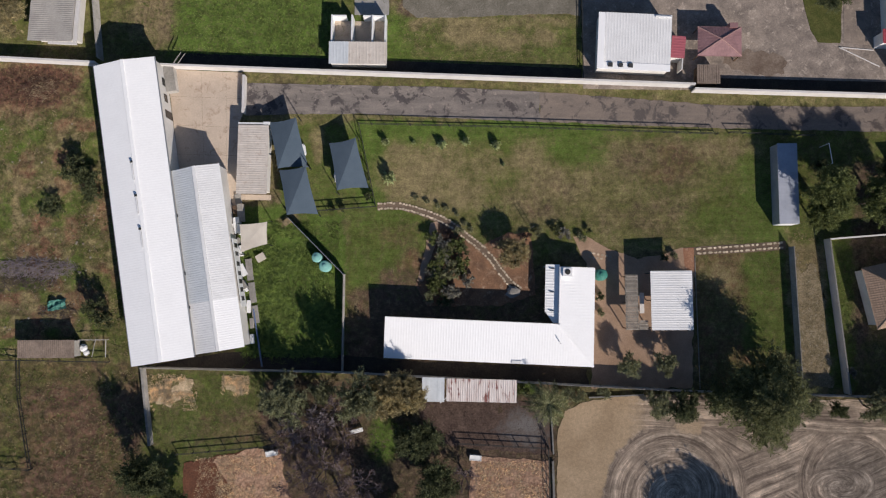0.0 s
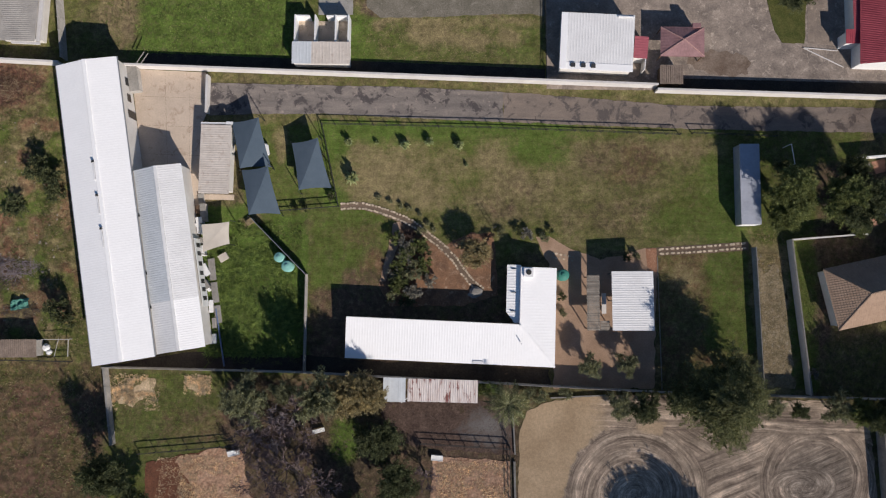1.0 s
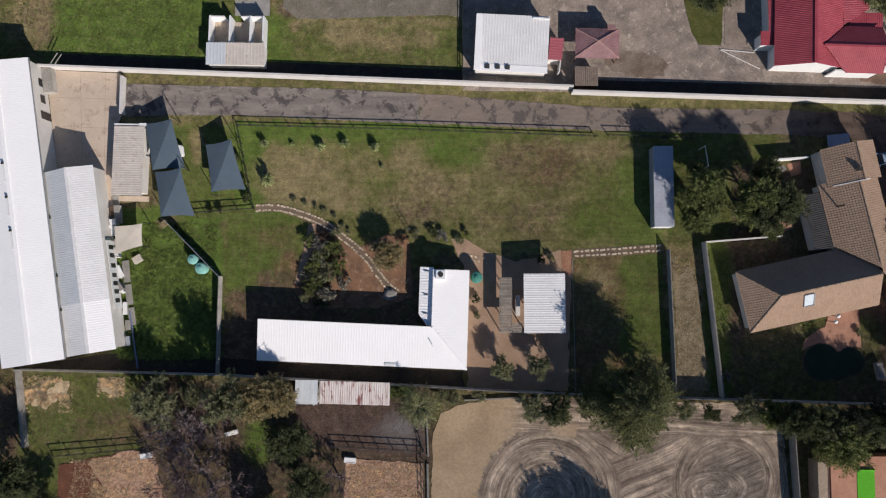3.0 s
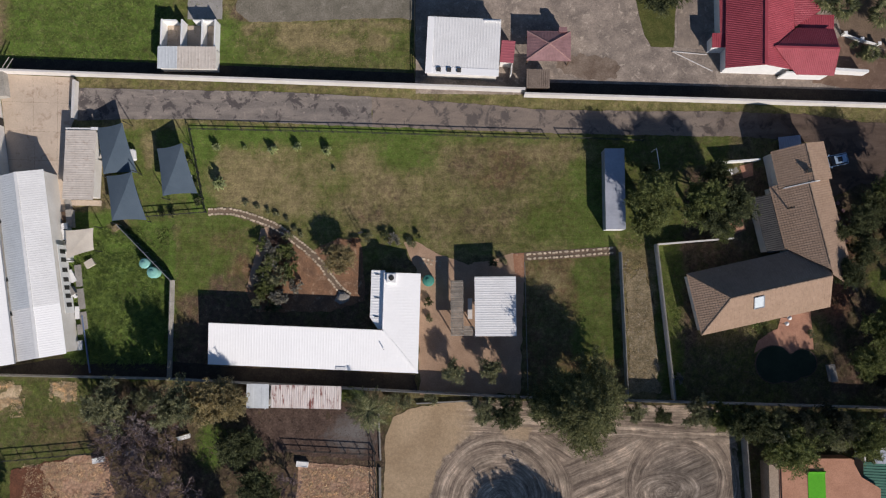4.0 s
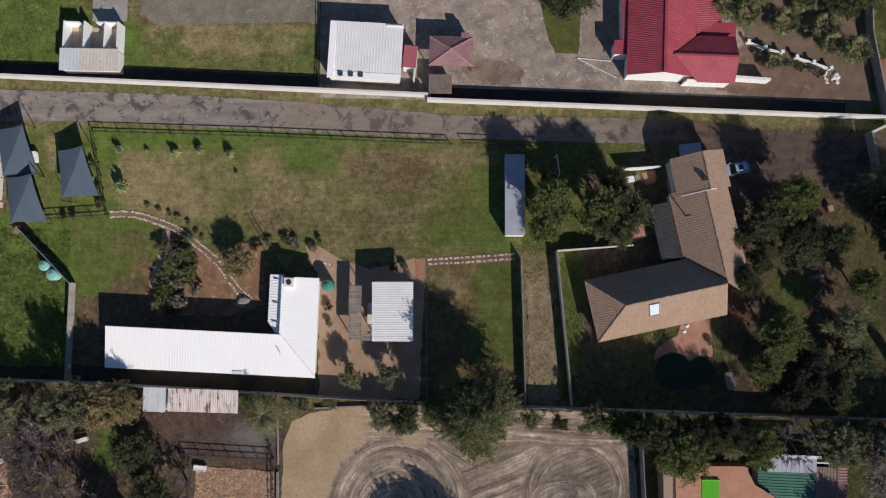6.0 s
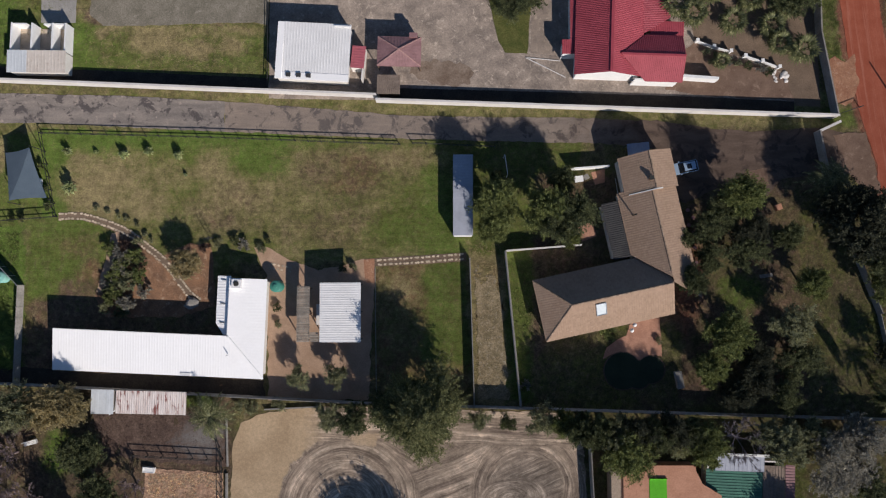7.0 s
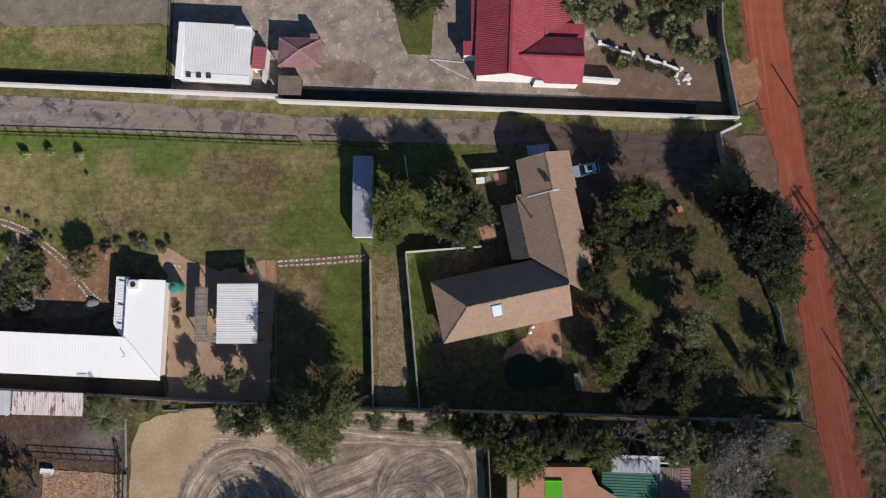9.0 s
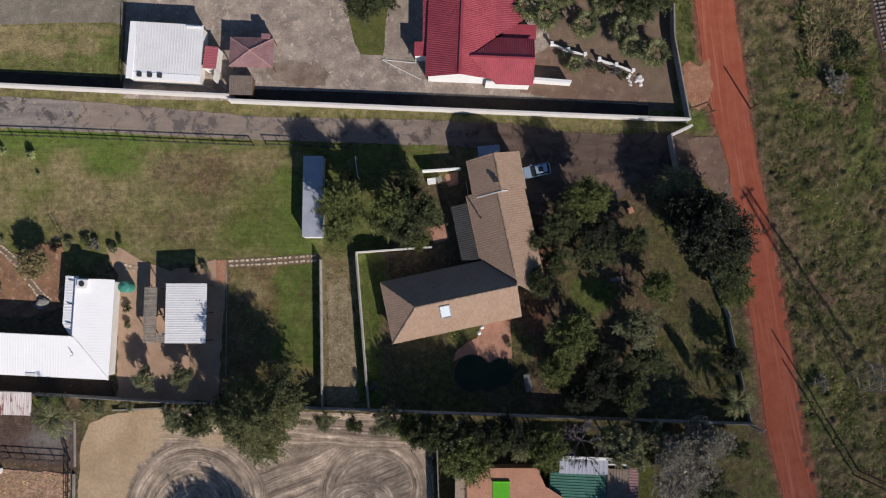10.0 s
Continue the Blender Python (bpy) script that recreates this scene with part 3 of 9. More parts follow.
def single(name, shape, material, label, category, group="", at=None, smooth=False, kind=""):
    ob = new(name, shape.mesh(name, material, smooth))
    if at is not None:
        ob.matrix_world = at
    return tagged(ob, label, category, group, kind)


def thing(name, x, y, turn, label, category, group="", z=0.0, kind=""):
    ob = new(name)
    ob.matrix_world = pose(x, y, z, 0, 0, turn)
    return tagged(ob, label, category, group, kind)


def ribbed(s, o, u, v, length, lo, hi, pitch=0.42, rise=0.05, thick=0.04):
    """A sheet roof slope: ribs run along v, spaced along u; lo and hi bound it for each place along u."""
    o, u, v = Vector(o), Vector(u).normalized(), Vector(v).normalized()
    n = u.cross(v).normalized()
    if n.z < 0:
        n = -n
    cuts = [0.0]
    high = [0.0]
    k = 0
    while k * pitch < length:
        for f, h in ((0.30, 0.0), (0.40, rise), (0.60, rise), (0.70, 0.0), (1.0, 0.0)):
            p = (k + f) * pitch
            if p < length:
                cuts.append(p), high.append(h)
        k += 1
    cuts.append(length), high.append(0.0)
    b = len(s.v)
    for p, h in zip(cuts, high):
        a, c = lo(p), max(hi(p), lo(p) + 0.001)
        s.v.extend(tuple(o + u * p + v * q + n * e) for q, e in ((a, h), (c, h), (c, -thick), (a, -thick)))
    for i in range(len(cuts) - 1):
        p, q = b + 4 * i, b + 4 * i + 4
        s.f.extend(((p, q, q + 1, p + 1), (p + 2, q + 2, q + 3, p + 3), (p, p + 3, q + 3, q), (p + 1, q + 1, q + 2, p + 2)))
    e = b + 4 * (len(cuts) - 1)
    s.f.extend(((b, b + 1, b + 2, b + 3), (e, e + 3, e + 2, e + 1)))
    return s


def tiled(s, o, u, v, ulo, uhi, vlen, width=0.34, gauge=0.36):
    """A tiled slope: separate interlocking tiles, each with a roll and a raised lower edge."""
    o, u, v = Vector(o), Vector(u).normalized(), Vector(v).normalized()
    n = u.cross(v).normalized()
    if n.z < 0:
        n = -n
    prof = ((0.0, 0.012), (0.25, 0.026), (0.5, 0.012), (1.0, 0.006))
    for k in range(int(math.ceil(vlen / gauge))):
        v0, v1 = k * gauge, min((k + 1) * gauge + 0.03, vlen)
        a, c = min(ulo(v0), ulo(v1)), max(uhi(v0), uhi(v1))
        for i in range(int(math.floor(a / width)), int(math.ceil(c / width))):
            if (i + 1) * width <= ulo(v0) and (i + 1) * width <= ulo(v1) or i * width >= uhi(v0) and i * width >= uhi(v1):
                continue
            b = len(s.v)
            tip = random.uniform(-0.006, 0.006)
            for f, h in prof:
                for q, e in ((v0, 0.042 + tip), (v1, 0.0), (v0, -0.03)):
                    w = min(max((i + f) * width, ulo(q)), uhi(q))
                    s.v.append(tuple(o + u * w + v * q + n * (e + (h if e >= 0 else 0))))
            for j in range(3):
                p, q = b + 3 * j, b + 3 * j + 3
                s.f.append((p, q, q + 1, p + 1))
                s.f.append((p + 2, q + 2, q, p))
    return s


def cap_row(ob, mm, a, b, material, step=0.4, w=0.24):
    """Ridge caps, each a tile of its own, laid one over the next from a to b."""
    a, b = Vector(a), Vector(b)
    d = b - a
    count = max(1, int(d.length / step))
    side = d.normalized().cross(Vector((0, 0, 1))).normalized()
    long = d * (1.06 / count)
    s = Shape()
    for c, lift in ((Vector(), 0.03), (long, 0.05)):
        for o, h in ((-w / 2, -0.04), (-w / 4, 0.05), (w / 4, 0.05), (w / 2, -0.04)):
            s.v.append(tuple(mm.to_3x3() @ (c + side * o + Vector((0, 0, h + lift)))))
    s.f.extend(((0, 1, 5, 4), (1, 2, 6, 5), (2, 3, 7, 6), (0, 3, 2, 1), (4, 5, 6, 7)))
    first = None
    for k in range(count):
        at = mm @ (a + d * (k / count))
        if first is None:
            first = part("ridge_cap", s, material, ob)
            cap = first
        else:
            cap = new("ridge_cap", first.data)
            cap.parent = ob
        cap.location = at


def gable_wall(s, w, l, eave, ridge, t=0.2):
    """Four walls, gables at the ends of local y, the ridge along y."""
    for side in (-1, 1):
        x = side * w / 2
        s.box(min(x, x - side * t), max(x, x - side * t), -l / 2, l / 2, 0, eave)
        y = side * l / 2
        y0, y1 = min(y, y - side * t), max(y, y - side * t)
        i = len(s.v)
        for yy in (y0, y1):
            s.v.extend(((-w / 2 + t, yy, 0), (w / 2 - t, yy, 0), (w / 2 - t, yy, eave), (0, yy, ridge - 0.06), (-w / 2 + t, yy, eave)))
        s.f.extend(((i, i + 1, i + 2, i + 3, i + 4), (i + 9, i + 8, i + 7, i + 6, i + 5)))
        s.f.extend((i + k, i + (k + 1) % 5, i + 5 + (k + 1) % 5, i + 5 + k) for k in range(5))
    return s


def room_walls(x0, x1, y0, y1, z, t=0.2):
    s = Shape()
    s.box(x0, x1, y0, y0 + t, 0, z).box(x0, x1, y1 - t, y1, 0, z)
    s.box(x0, x0 + t, y0 + t, y1 - t, 0, z).box(x1 - t, x1, y0 + t, y1 - t, 0, z)
    return s


def flat_slope(o_z, x0, x1, y0, y1, fall, along, pitch=0.42, rise=0.05):
    """A sheet roof over a rectangle. along 'y': the ribs run north and south; fall: the rise from the low to the high end."""
    s = Shape()
    if along == "y":
        l = math.hypot(y1 - y0, fall)
        return ribbed(s, (x0, y0, o_z), (1, 0, 0), (0, y1 - y0, fall), x1 - x0, lambda p: 0, lambda p: l, pitch, rise)
    l = math.hypot(x1 - x0, fall)
    return ribbed(s, (x0, y1, o_z), (0, -1, 0), (x1 - x0, 0, fall), y1 - y0, lambda p: 0, lambda p: l, pitch, rise)


def outline(points, step=0.5, rough=0.15, close=True):
    """A smooth edge through a few corner points, roughened."""
    out = []
    n = len(points)
    for i in range(n if close else n - 1):
        a, b = Vector(points[i]), Vector(points[(i + 1) % n])
        k = max(1, int((b - a).length / step))
        side = Vector((-(b - a).y, (b - a).x))
        side = side.normalized() if side.length else side
        for j in range(k):
            p = a.lerp(b, j / k)
            w = noise.noise(Vector((p.x * 0.7, p.y * 0.7, 3.1))) + 0.6 * noise.noise(Vector((p.x * 2.1, p.y * 2.1, 7.7)))
            out.append(p + side * (w * rough))
    if not close:
        out.append(Vector(points[-1]))
    return [(p.x, p.y) for p in out]


def patch(name, points, z, material, label, category="ground", rough=0.15, step=0.5, kind="structure"):
    """A sheet of other ground with an uneven edge."""
    pts = outline(points, step, rough)
    bm = bmesh.new()
    top = [bm.verts.new((x, y, z)) for x, y in pts]
    low = [bm.verts.new((x, y, -0.05)) for x, y in pts]
    bm.faces.new(top)
    for k in range(len(pts)):
        j = (k + 1) % len(pts)
        bm.faces.new((top[j], top[k], low[k], low[j]))
    bmesh.ops.triangulate(bm, faces=[f for f in bm.faces if len(f.verts) > 4])
    bmesh.ops.recalc_face_normals(bm, faces=bm.faces)
    me = bpy.data.meshes.new(name)
    bm.to_mesh(me)
    bm.free()
    me.materials.append(material)
    return tagged(new(name, me), label, category, kind=kind)


def straight_wall(name, a, b, height, thick, material, label, coping=None, post_gap=0.0, category="wall"):
    """A garden wall from a to b, with a coping and, where it is made of panels, posts."""
    a, b = Vector((*a, 0)), Vector((*b, 0))
    d = b - a
    ob = thing(name, a.x, a.y, math.degrees(math.atan2(d.y, d.x)), label, category, kind="structure")
    l = d.length
    part("wall_body", Shape().box(0, l, -thick / 2, thick / 2, 0, height), material, ob)
    if coping:
        part("coping", Shape().box(0, l, -thick / 2 - 0.03, thick / 2 + 0.03, height, height + 0.05), coping, ob)
    if post_gap:
        n = max(1, round(l / post_gap))
        for k in range(n + 1):
            x = l * k / n
            part("post", Shape().box(x - 0.06, x + 0.06, -thick / 2 - 0.03, thick / 2 + 0.03, 0, height + 0.05), material, ob)
    return ob


def rail_fence(points, gap, label, group="paddock rails", height=1.15, lean=0.0):
    """Dark steel posts with two rails."""
    for a, b in zip(points, points[1:]):
        a, b = Vector((*a, 0)), Vector((*b, 0))
        d = b - a
        ob = thing("rail_fence", a.x, a.y, math.degrees(math.atan2(d.y, d.x)), label, "fence", group)
        n = max(1, round(d.length / gap))
        post = Shape().box(-0.05, 0.05, -0.05, 0.05, 0, height).mesh("post", M_STEELDARK)
        for k in range(n + 1):
            p = new("post", post)
            p.parent = ob
            p.location = (d.length * k / n, 0, 0)
        for z in (0.45, height - 0.08):
            part("rail", Shape().box(0, d.length, -0.03, 0.03, z - 0.045, z + 0.045), M_STEELDARK, ob)


# ---- ground ----
def value_noise(x, y, size, seed):
    """Smooth random values over the plane, 0 to 1, with blobs of about that size."""
    g = np.random.RandomState(seed).rand(257, 257)
    u, v = x / size + 100.3, y / size + 100.7
    i, j = np.floor(u).astype(int), np.floor(v).astype(int)
    a, b = u - i, v - j
    a, b = a * a * (3 - 2 * a), b * b * (3 - 2 * b)
    i, j = i % 256, j % 256
    return (g[i, j] * (1 - a) + g[i + 1, j] * a) * (1 - b) + (g[i, j + 1] * (1 - a) + g[i + 1, j + 1] * a) * b


def build_ground():
    def steps(lo, hi, fine, far):
        mid = np.arange(lo, hi + fine / 2, fine)
        out, d = [], fine
        x = hi
        while x < far:
            d *= 1.35
            x += d
            out.append(x)
        out2, d, x = [], fine, lo
        while x > -far:
            d *= 1.35
            x -= d
            out2.append(x)
        return np.concatenate((out2[::-1], mid, out))

    xs, ys = steps(-75, 146, 0.36, 2500), steps(-42, 58, 0.36, 2500)
    x, y = np.meshgrid(xs, ys)
    nx, ny = len(xs), len(ys)
    wob = 1.3
    wx = x + (value_noise(x, y, 2.2, 1) - 0.5) * wob + (value_noise(x, y, 0.9, 2) - 0.5) * wob * 0.6
    wy = y + (value_noise(x, y, 2.2, 3) - 0.5) * wob + (value_noise(x, y, 0.9, 4) - 0.5) * wob * 0.6
    green, dry, lush, red, rough = [np.full(x.shape, c) for c in (0.45, 0.40, 0.05, 0.05, 0.6)]

    def zone(x0, x1, y0, y1, soft=0.5, **levels):
        m = np.clip((wx - x0) / soft + 0.5, 0, 1) * np.clip((x1 - wx) / soft + 0.5, 0, 1)
        m = m * np.clip((wy - y0) / soft + 0.5, 0, 1) * np.clip((y1 - wy) / soft + 0.5, 0, 1)
        lay(m, levels)

    def spot(cx, cy, rx, ry, soft=0.5, **levels):
        d = np.sqrt(((wx - cx) / rx) ** 2 + ((wy - cy) / ry) ** 2)
        lay(np.clip((1 - d) / soft + 0.5, 0, 1), levels)

    def lay(m, levels):
        for key, value in levels.items():
            field = {"green": green, "dry": dry, "lush": lush, "red": red, "rough": rough}[key]
            field += (value - field) * m

    big = value_noise(x, y, 9, 11) * 0.6 + value_noise(x, y, 4, 12) * 0.4
    # north field
    zone(-70, 20.3, 33, 70, green=0.7, dry=0.4, lush=0.15, rough=0.5)
    zone(-42, -17, 34, 70, 3, green=0.95, lush=0.85, dry=0.3, rough=0.75)
    zone(-17, 0, 33, 41.5, 3, green=0.9, lush=0.75)
    zone(-6, 20.3, 33.5, 41.3, 3, green=0.7, dry=0.6, lush=0.36)
    spot(3.0, 38.6, 3.6, 1.8, 0.8, green=0.1, dry=1.0, lush=0)
    spot(9.0, 37.4, 3.0, 1.6, 0.8, green=0.2, dry=0.95, lush=0)
    spot(14.5, 37.8, 2.4, 1.6, 0.8, green=0.15, dry=0.95, lush=0)
    zone(-6, 20.3, 39.6, 40.9, 1.0, green=0.3, dry=0.9, lush=0.05)
    zone(-7, 20.3, 41.6, 70, 1, green=0.1, dry=0.35, lush=0, red=0.0, rough=0.1)
    spot(-44.5, 41.5, 3.5, 4.5, green=0.15, dry=0.55, lush=0)
    # land west of the long shed
    zone(-90, -45, -10.5, 33.5, 1, green=0.50, dry=0.52, lush=0.20, red=0.4, rough=0.85)
    spot(-64.5, 30.8, 9.0, 4.4, 0.7, green=0.05, dry=0.2, lush=0, red=0.6, rough=1.0)
    zone(-55.5, -48, 14, 33, 2, green=0.8, lush=0.45)
    zone(-90, -53, -5, 4.5, 2.5, green=0.25, dry=0.3, red=0.25)
    zone(-60, -45, -10, 3, 2, green=0.7, lush=0.25)
    zone(-90, -44.5, -60, -10.8, 1, green=0.26, dry=0.0, lush=0.02, red=0.35, rough=1.5)
    zone(-90, -44.5, -14.5, -10.8, 1.5, green=0.55, lush=0.15)
    zone(-66, -62.5, -60, -14, 1.5, green=0.6, lush=0.2)
    zone(-44, -24, -60, -11.9, 1, green=0.70, dry=0.25, lush=0.30, rough=0.5)
    zone(-36, -24, -22.5, -17.5, 1.5, green=0.45, lush=0.1, red=0.3)
    spot(-40.8, -15.6, 2.4, 1.8, 0.8, green=0.3, dry=1.0, lush=0.1)
    spot(-37.8, -14.2, 1.5, 1.0, 0.8, green=0.3, dry=1.0, lush=0.1)
    spot(-31.0, -14.2, 1.5, 1.1, 0.8, green=0.3, dry=1.0, lush=0.1)
    # weedy garden and lawns
    zone(-31, -15.3, -12, 12, 0.6, green=0.92, lush=0.84, dry=0.5, rough=0.4)
    spot(-23.3, 9.3, 1.8, 1.5, green=0.1, dry=1.0, lush=0)
    zone(-25, -13.4, 11, 26, 0.8, green=0.8, lush=0.5, dry=0.4, rough=0.25)
    spot(-19.3, 22, 1.4, 3.2, green=0.3, dry=0.8, lush=0.1)
    zone(-15, -2, -12, 11.8, 0.6, green=0.78, lush=0.38, dry=0.4, rough=0.15)
    zone(-13.5, 50, 5.4, 25.4, 0.8, green=0.60, dry=0.92, lush=0.22, red=0.0, rough=0.10)
    zone(-14.7, -3.4, 1.6, 11.5, 1.0, green=0.88, lush=0.48, dry=0.3)
    spot(-7.5, 8.0, 3.6, 2.0, 0.9, green=0.65, lush=0.2, dry=0.3, red=0.3)
    spot(-5.0, 3.4, 2.6, 2.2, 0.9, green=0.35, lush=0.05, dry=0.15, red=0.5)
    spot(30.0, 10.8, 9.0, 3.6, 0.9, green=0.46, dry=0.42, lush=0.05, red=0.2)
    spot(14.5, 12.4, 6.0, 2.6, 0.9, green=0.40, dry=0.30, lush=0.0, red=0.15)
    spot(22, 15.5, 7.0, 4.5, 0.9, green=0.50, dry=0.85, lush=0.05)
    zone(-13.5, 24, 22.0, 25.2, 1.6, green=0.90, lush=0.74)
    zone(24, 46, 22.4, 23.6, 1.2, green=0.75, lush=0.45)
    zone(-13.5, -9.2, 12, 25, 1.5, green=0.9, lush=0.72)
    spot(9.5, 21.0, 5.0, 2.2, 0.9, green=0.8, lush=0.45)
    spot(-4.4, 16.4, 6.2, 3.9, 0.8, green=0.08, dry=1.0, lush=0)
    spot(0.8, 14.4, 5.0, 2.6, 0.9, green=0.12, dry=0.95, lush=0)
    spot(4.6, 18.4, 4.0, 2.0, 0.9, green=0.25, dry=0.9, lush=0.1)
    spot(13.0, 19.4, 3.2, 2.6, 0.9, green=0.12, dry=0.98, lush=0)
    spot(14.5, 15.0, 3.4, 2.4, 0.9, green=0.2, dry=0.7, lush=0, red=0.2)
    spot(18.8, 20.6, 4.6, 2.6, 0.9, green=0.9, lush=0.62)
    spot(33.5, 18.4, 6.0, 3.6, 0.8, green=0.40, dry=0.26, lush=0.0, red=0.35)
    spot(28.5, 20.0, 3.0, 2.4, 0.9, green=0.4, dry=0.45, lush=0.05, red=0.2)
    spot(40.5, 20.6, 4.0, 2.2, 0.9, green=0.3, dry=0.7, lush=0.0, red=0.3)
    zone(43.2, 50, 6, 19, 2, green=0.85, lush=0.5)
    spot(40.5, 10.0, 5.0, 2.6, 0.9, green=0.8, lush=0.4)
    zone(-15.2, -8.5, -12.5, 0.2, 1.2, green=0.22, lush=0.0, dry=0.15, red=0.25, rough=0.4)
    # dark earth here stands in for the white house's cast shade
    zone(-10, 20, -14, 2.2, 1.2, green=0.25, lush=0.02, dry=0.1, red=0.2)
    zone(36.3, 50, -15, 5.2, 0.7, green=0.44, lush=0.06, dry=0.4, red=0.6, rough=0.25)
    zone(43.5, 50, -10, 5, 1.6, green=0.8, lush=0.45)
    spot(40, 2, 2.6, 2.0, 0.9, green=0.3, dry=0.75, lush=0)
    zone(50, 57.5, -15, 8.5, 0.5, green=0.20, dry=0.98, lush=0, red=0.3, rough=0.35)
    zone(51.2, 52.3, -15, 6, 0.8, green=0.05, dry=1.0)
    zone(53.0, 54.8, -12, 5, 1.0, green=0.1, dry=0.75, red=0.7)
    zone(50.4, 67, 6.5, 23.5, 0.8, green=0.8, lush=0.3, dry=0.4, rough=0.3)
    zone(55.5, 59.5, -15, 7, 0.6, green=0.85, lush=0.5, rough=0.4)
    zone(60, 104.5, -15, 18, 1, green=0.22, dry=0.04, lush=0.0, red=0.20, rough=0.8)
    # darker growth that paints in the deep shade south of the tiled house
    zone(60.6, 81, -15.5, -3.5, 1.0, green=0.6, dry=0.0, lush=0.0, red=0.0, rough=1.0)
    spot(89.8, 1.0, 3.2, 2.8, green=0.9, lush=0.40, dry=0.3)
    spot(103.6, -6.0, 4.0, 6.8, green=0.8, lush=0.16, dry=0.3, rough=0.5)
    spot(100.4, 7, 2.0, 5, green=0.8, lush=0.16, dry=0.3, rough=0.5)
    spot(81.8, 3.5, 2.2, 8.0, green=0.0, lush=0.0, red=0.8)
    # grass verge under the north wall, strip by the dirt road
    zone(-30.5, 104, 24.9, 30.6, 0.4, green=0.50, dry=0.85, lush=0.12, rough=0.3)
    zone(99, 112, -60, 15, 1.5, green=0.5, dry=0.08, lush=0.12, rough=1.4)
    zone(102.3, 107, 34.8, 60, 0.8, green=0.85, lush=0.35, rough=0.5)
    zone(103, 108.3, 25.6, 28.5, 0.6, green=0.85, lush=0.4, rough=0.4)
    # pens and trees south of the boundary
    zone(-27, 16, -60, -13.5, 1, green=0.15, dry=0.08, lush=0, red=0.15, rough=0.8)
    spot(-9.5, -22.0, 2.4, 3.6, green=1.0, lush=0.8)
    zone(9, 13, -15.8, -13, 0.6, green=1.0, lush=0.7)
    zone(66.3, 116, -60, -15.6, 1, green=0.45, dry=0.14, lush=0.1, red=0.1, rough=0.7)
    zone(93.5, 98, -60, -21, 1, green=0.9, lush=0.2)
    # green and bare blotches over the western field
    m = np.clip((-47.0 - 0.14 * (12 - y) - x) / 1.5, 0, 1) * np.clip((27 - y) / 2, 0, 1) * np.clip((y + 10.5) / 1, 0, 1)
    lay(m * np.clip((value_noise(x, y, 3.2, 61) - 0.52) * 6, 0, 1), dict(green=0.9, lush=0.5, rough=0.7))
    lay(m * np.clip((value_noise(x, y, 2.4, 62) - 0.56) * 6, 0, 1), dict(green=0.08, lush=0.0, dry=0.35, red=0.7))
    lay(m * np.clip((value_noise(x, y, 1.6, 63) - 0.62) * 6, 0, 1), dict(green=0.15, lush=0.0, dry=0.9))
    # open land east of the dirt road
    m = np.clip((wx - (113.5 - 0.13 * (y - 10))) / 1.5, 0, 1)
    lay(m, dict(green=0.40, dry=0.28, lush=0.07, red=0.12, rough=1.7))
    lay(m * np.clip((value_noise(x, y, 7, 31) - 0.55) * 5, 0, 1), dict(green=0.70, lush=0.22))
    lay(m * np.clip((value_noise(x, y, 6, 32) - 0.6) * 5, 0, 1), dict(green=0.12, dry=0.36, red=0.3))
    ys0, x0s, x1s = (-46, -27.8, -18.2, -8.5, -0.3, 7.1, 19.65, 28.1, 36.6, 44.4, 60), (121, 116.9, 114.7, 113.7, 112.4, 110.4, 110.1, 107.4, 106.2, 105.6, 103.4), (126.5, 122.1, 120.5, 119.1, 118.2, 117.0, 114.8, 113.7, 112.8, 111.8, 109.6)
    e0, e1 = np.interp(y, ys0, x0s), np.interp(y, ys0, x1s)
    mx = x + (wx - x) * 0.4
    side = np.clip((mx - e0 + 1.0) / 0.9, 0, 1) * np.clip((e1 + 0.7 - mx) / 0.9, 0, 1)
    lay(side, dict(green=0.0, dry=0.05, lush=0.0, red=1.0, rough=0.1))
    spot(126, 40, 4, 5, 0.6, green=0.4, dry=0.5, lush=0.0)
    zone(129, 132, 20, 60, 1, green=0.7, dry=0.4, lush=0.4)
    far = np.clip((np.abs(x - 35) - 112) / 30, 0, 1) + np.clip((np.abs(y - 8) - 52) / 30, 0, 1)
    lay(np.clip(far, 0, 1), dict(green=0.6, dry=0.4, lush=0.1, rough=0.0))
    for f, s, a in ((green, 21, 0.55), (dry, 22, 0.4), (lush, 23, 0.25)):
        f += (value_noise(x, y, 3.5, s) * 0.5 + value_noise(x, y, 1.3, s + 40) * 0.5 - 0.5) * a * (f > 0.02)
    green += (big - 0.5) * 0.35
    z = (value_noise(x, y, 1.6, 51) * 0.55 + value_noise(x, y, 0.7, 52) * 0.45 - 0.72) * 0.22 * np.clip(rough - 0.2, 0, 1.6)
    z = np.where(far > 0.5, -0.02, np.minimum(z, 0.03))
    # tussocks stand up on the open land and, lower, on the western field
    tuss = value_noise(x, y, 1.15, 53) * 0.5 + value_noise(x, y, 0.55, 54) * 0.5
    tuss = np.clip(tuss - 0.42, 0, 1) * 1.5
    east = np.clip((x - (114.6 - 0.13 * (y - 10)) - 1.0) / 1.5, 0, 1) * np.clip((131 - 0.2 * (y - 52) - x) / 2, 0, 1)
    west = np.clip((-47.5 - 0.155 * (12 - y) * 0.9 - x) / 2.0, 0, 1) * np.clip((32 - y) / 2, 0, 1)
    z += tuss * (east * 0.75 + west * 0.34) * np.clip(1 - far, 0, 1)
    me = bpy.data.meshes.new("ground")
    co = np.stack((x, y, z), -1).reshape(-1, 3)
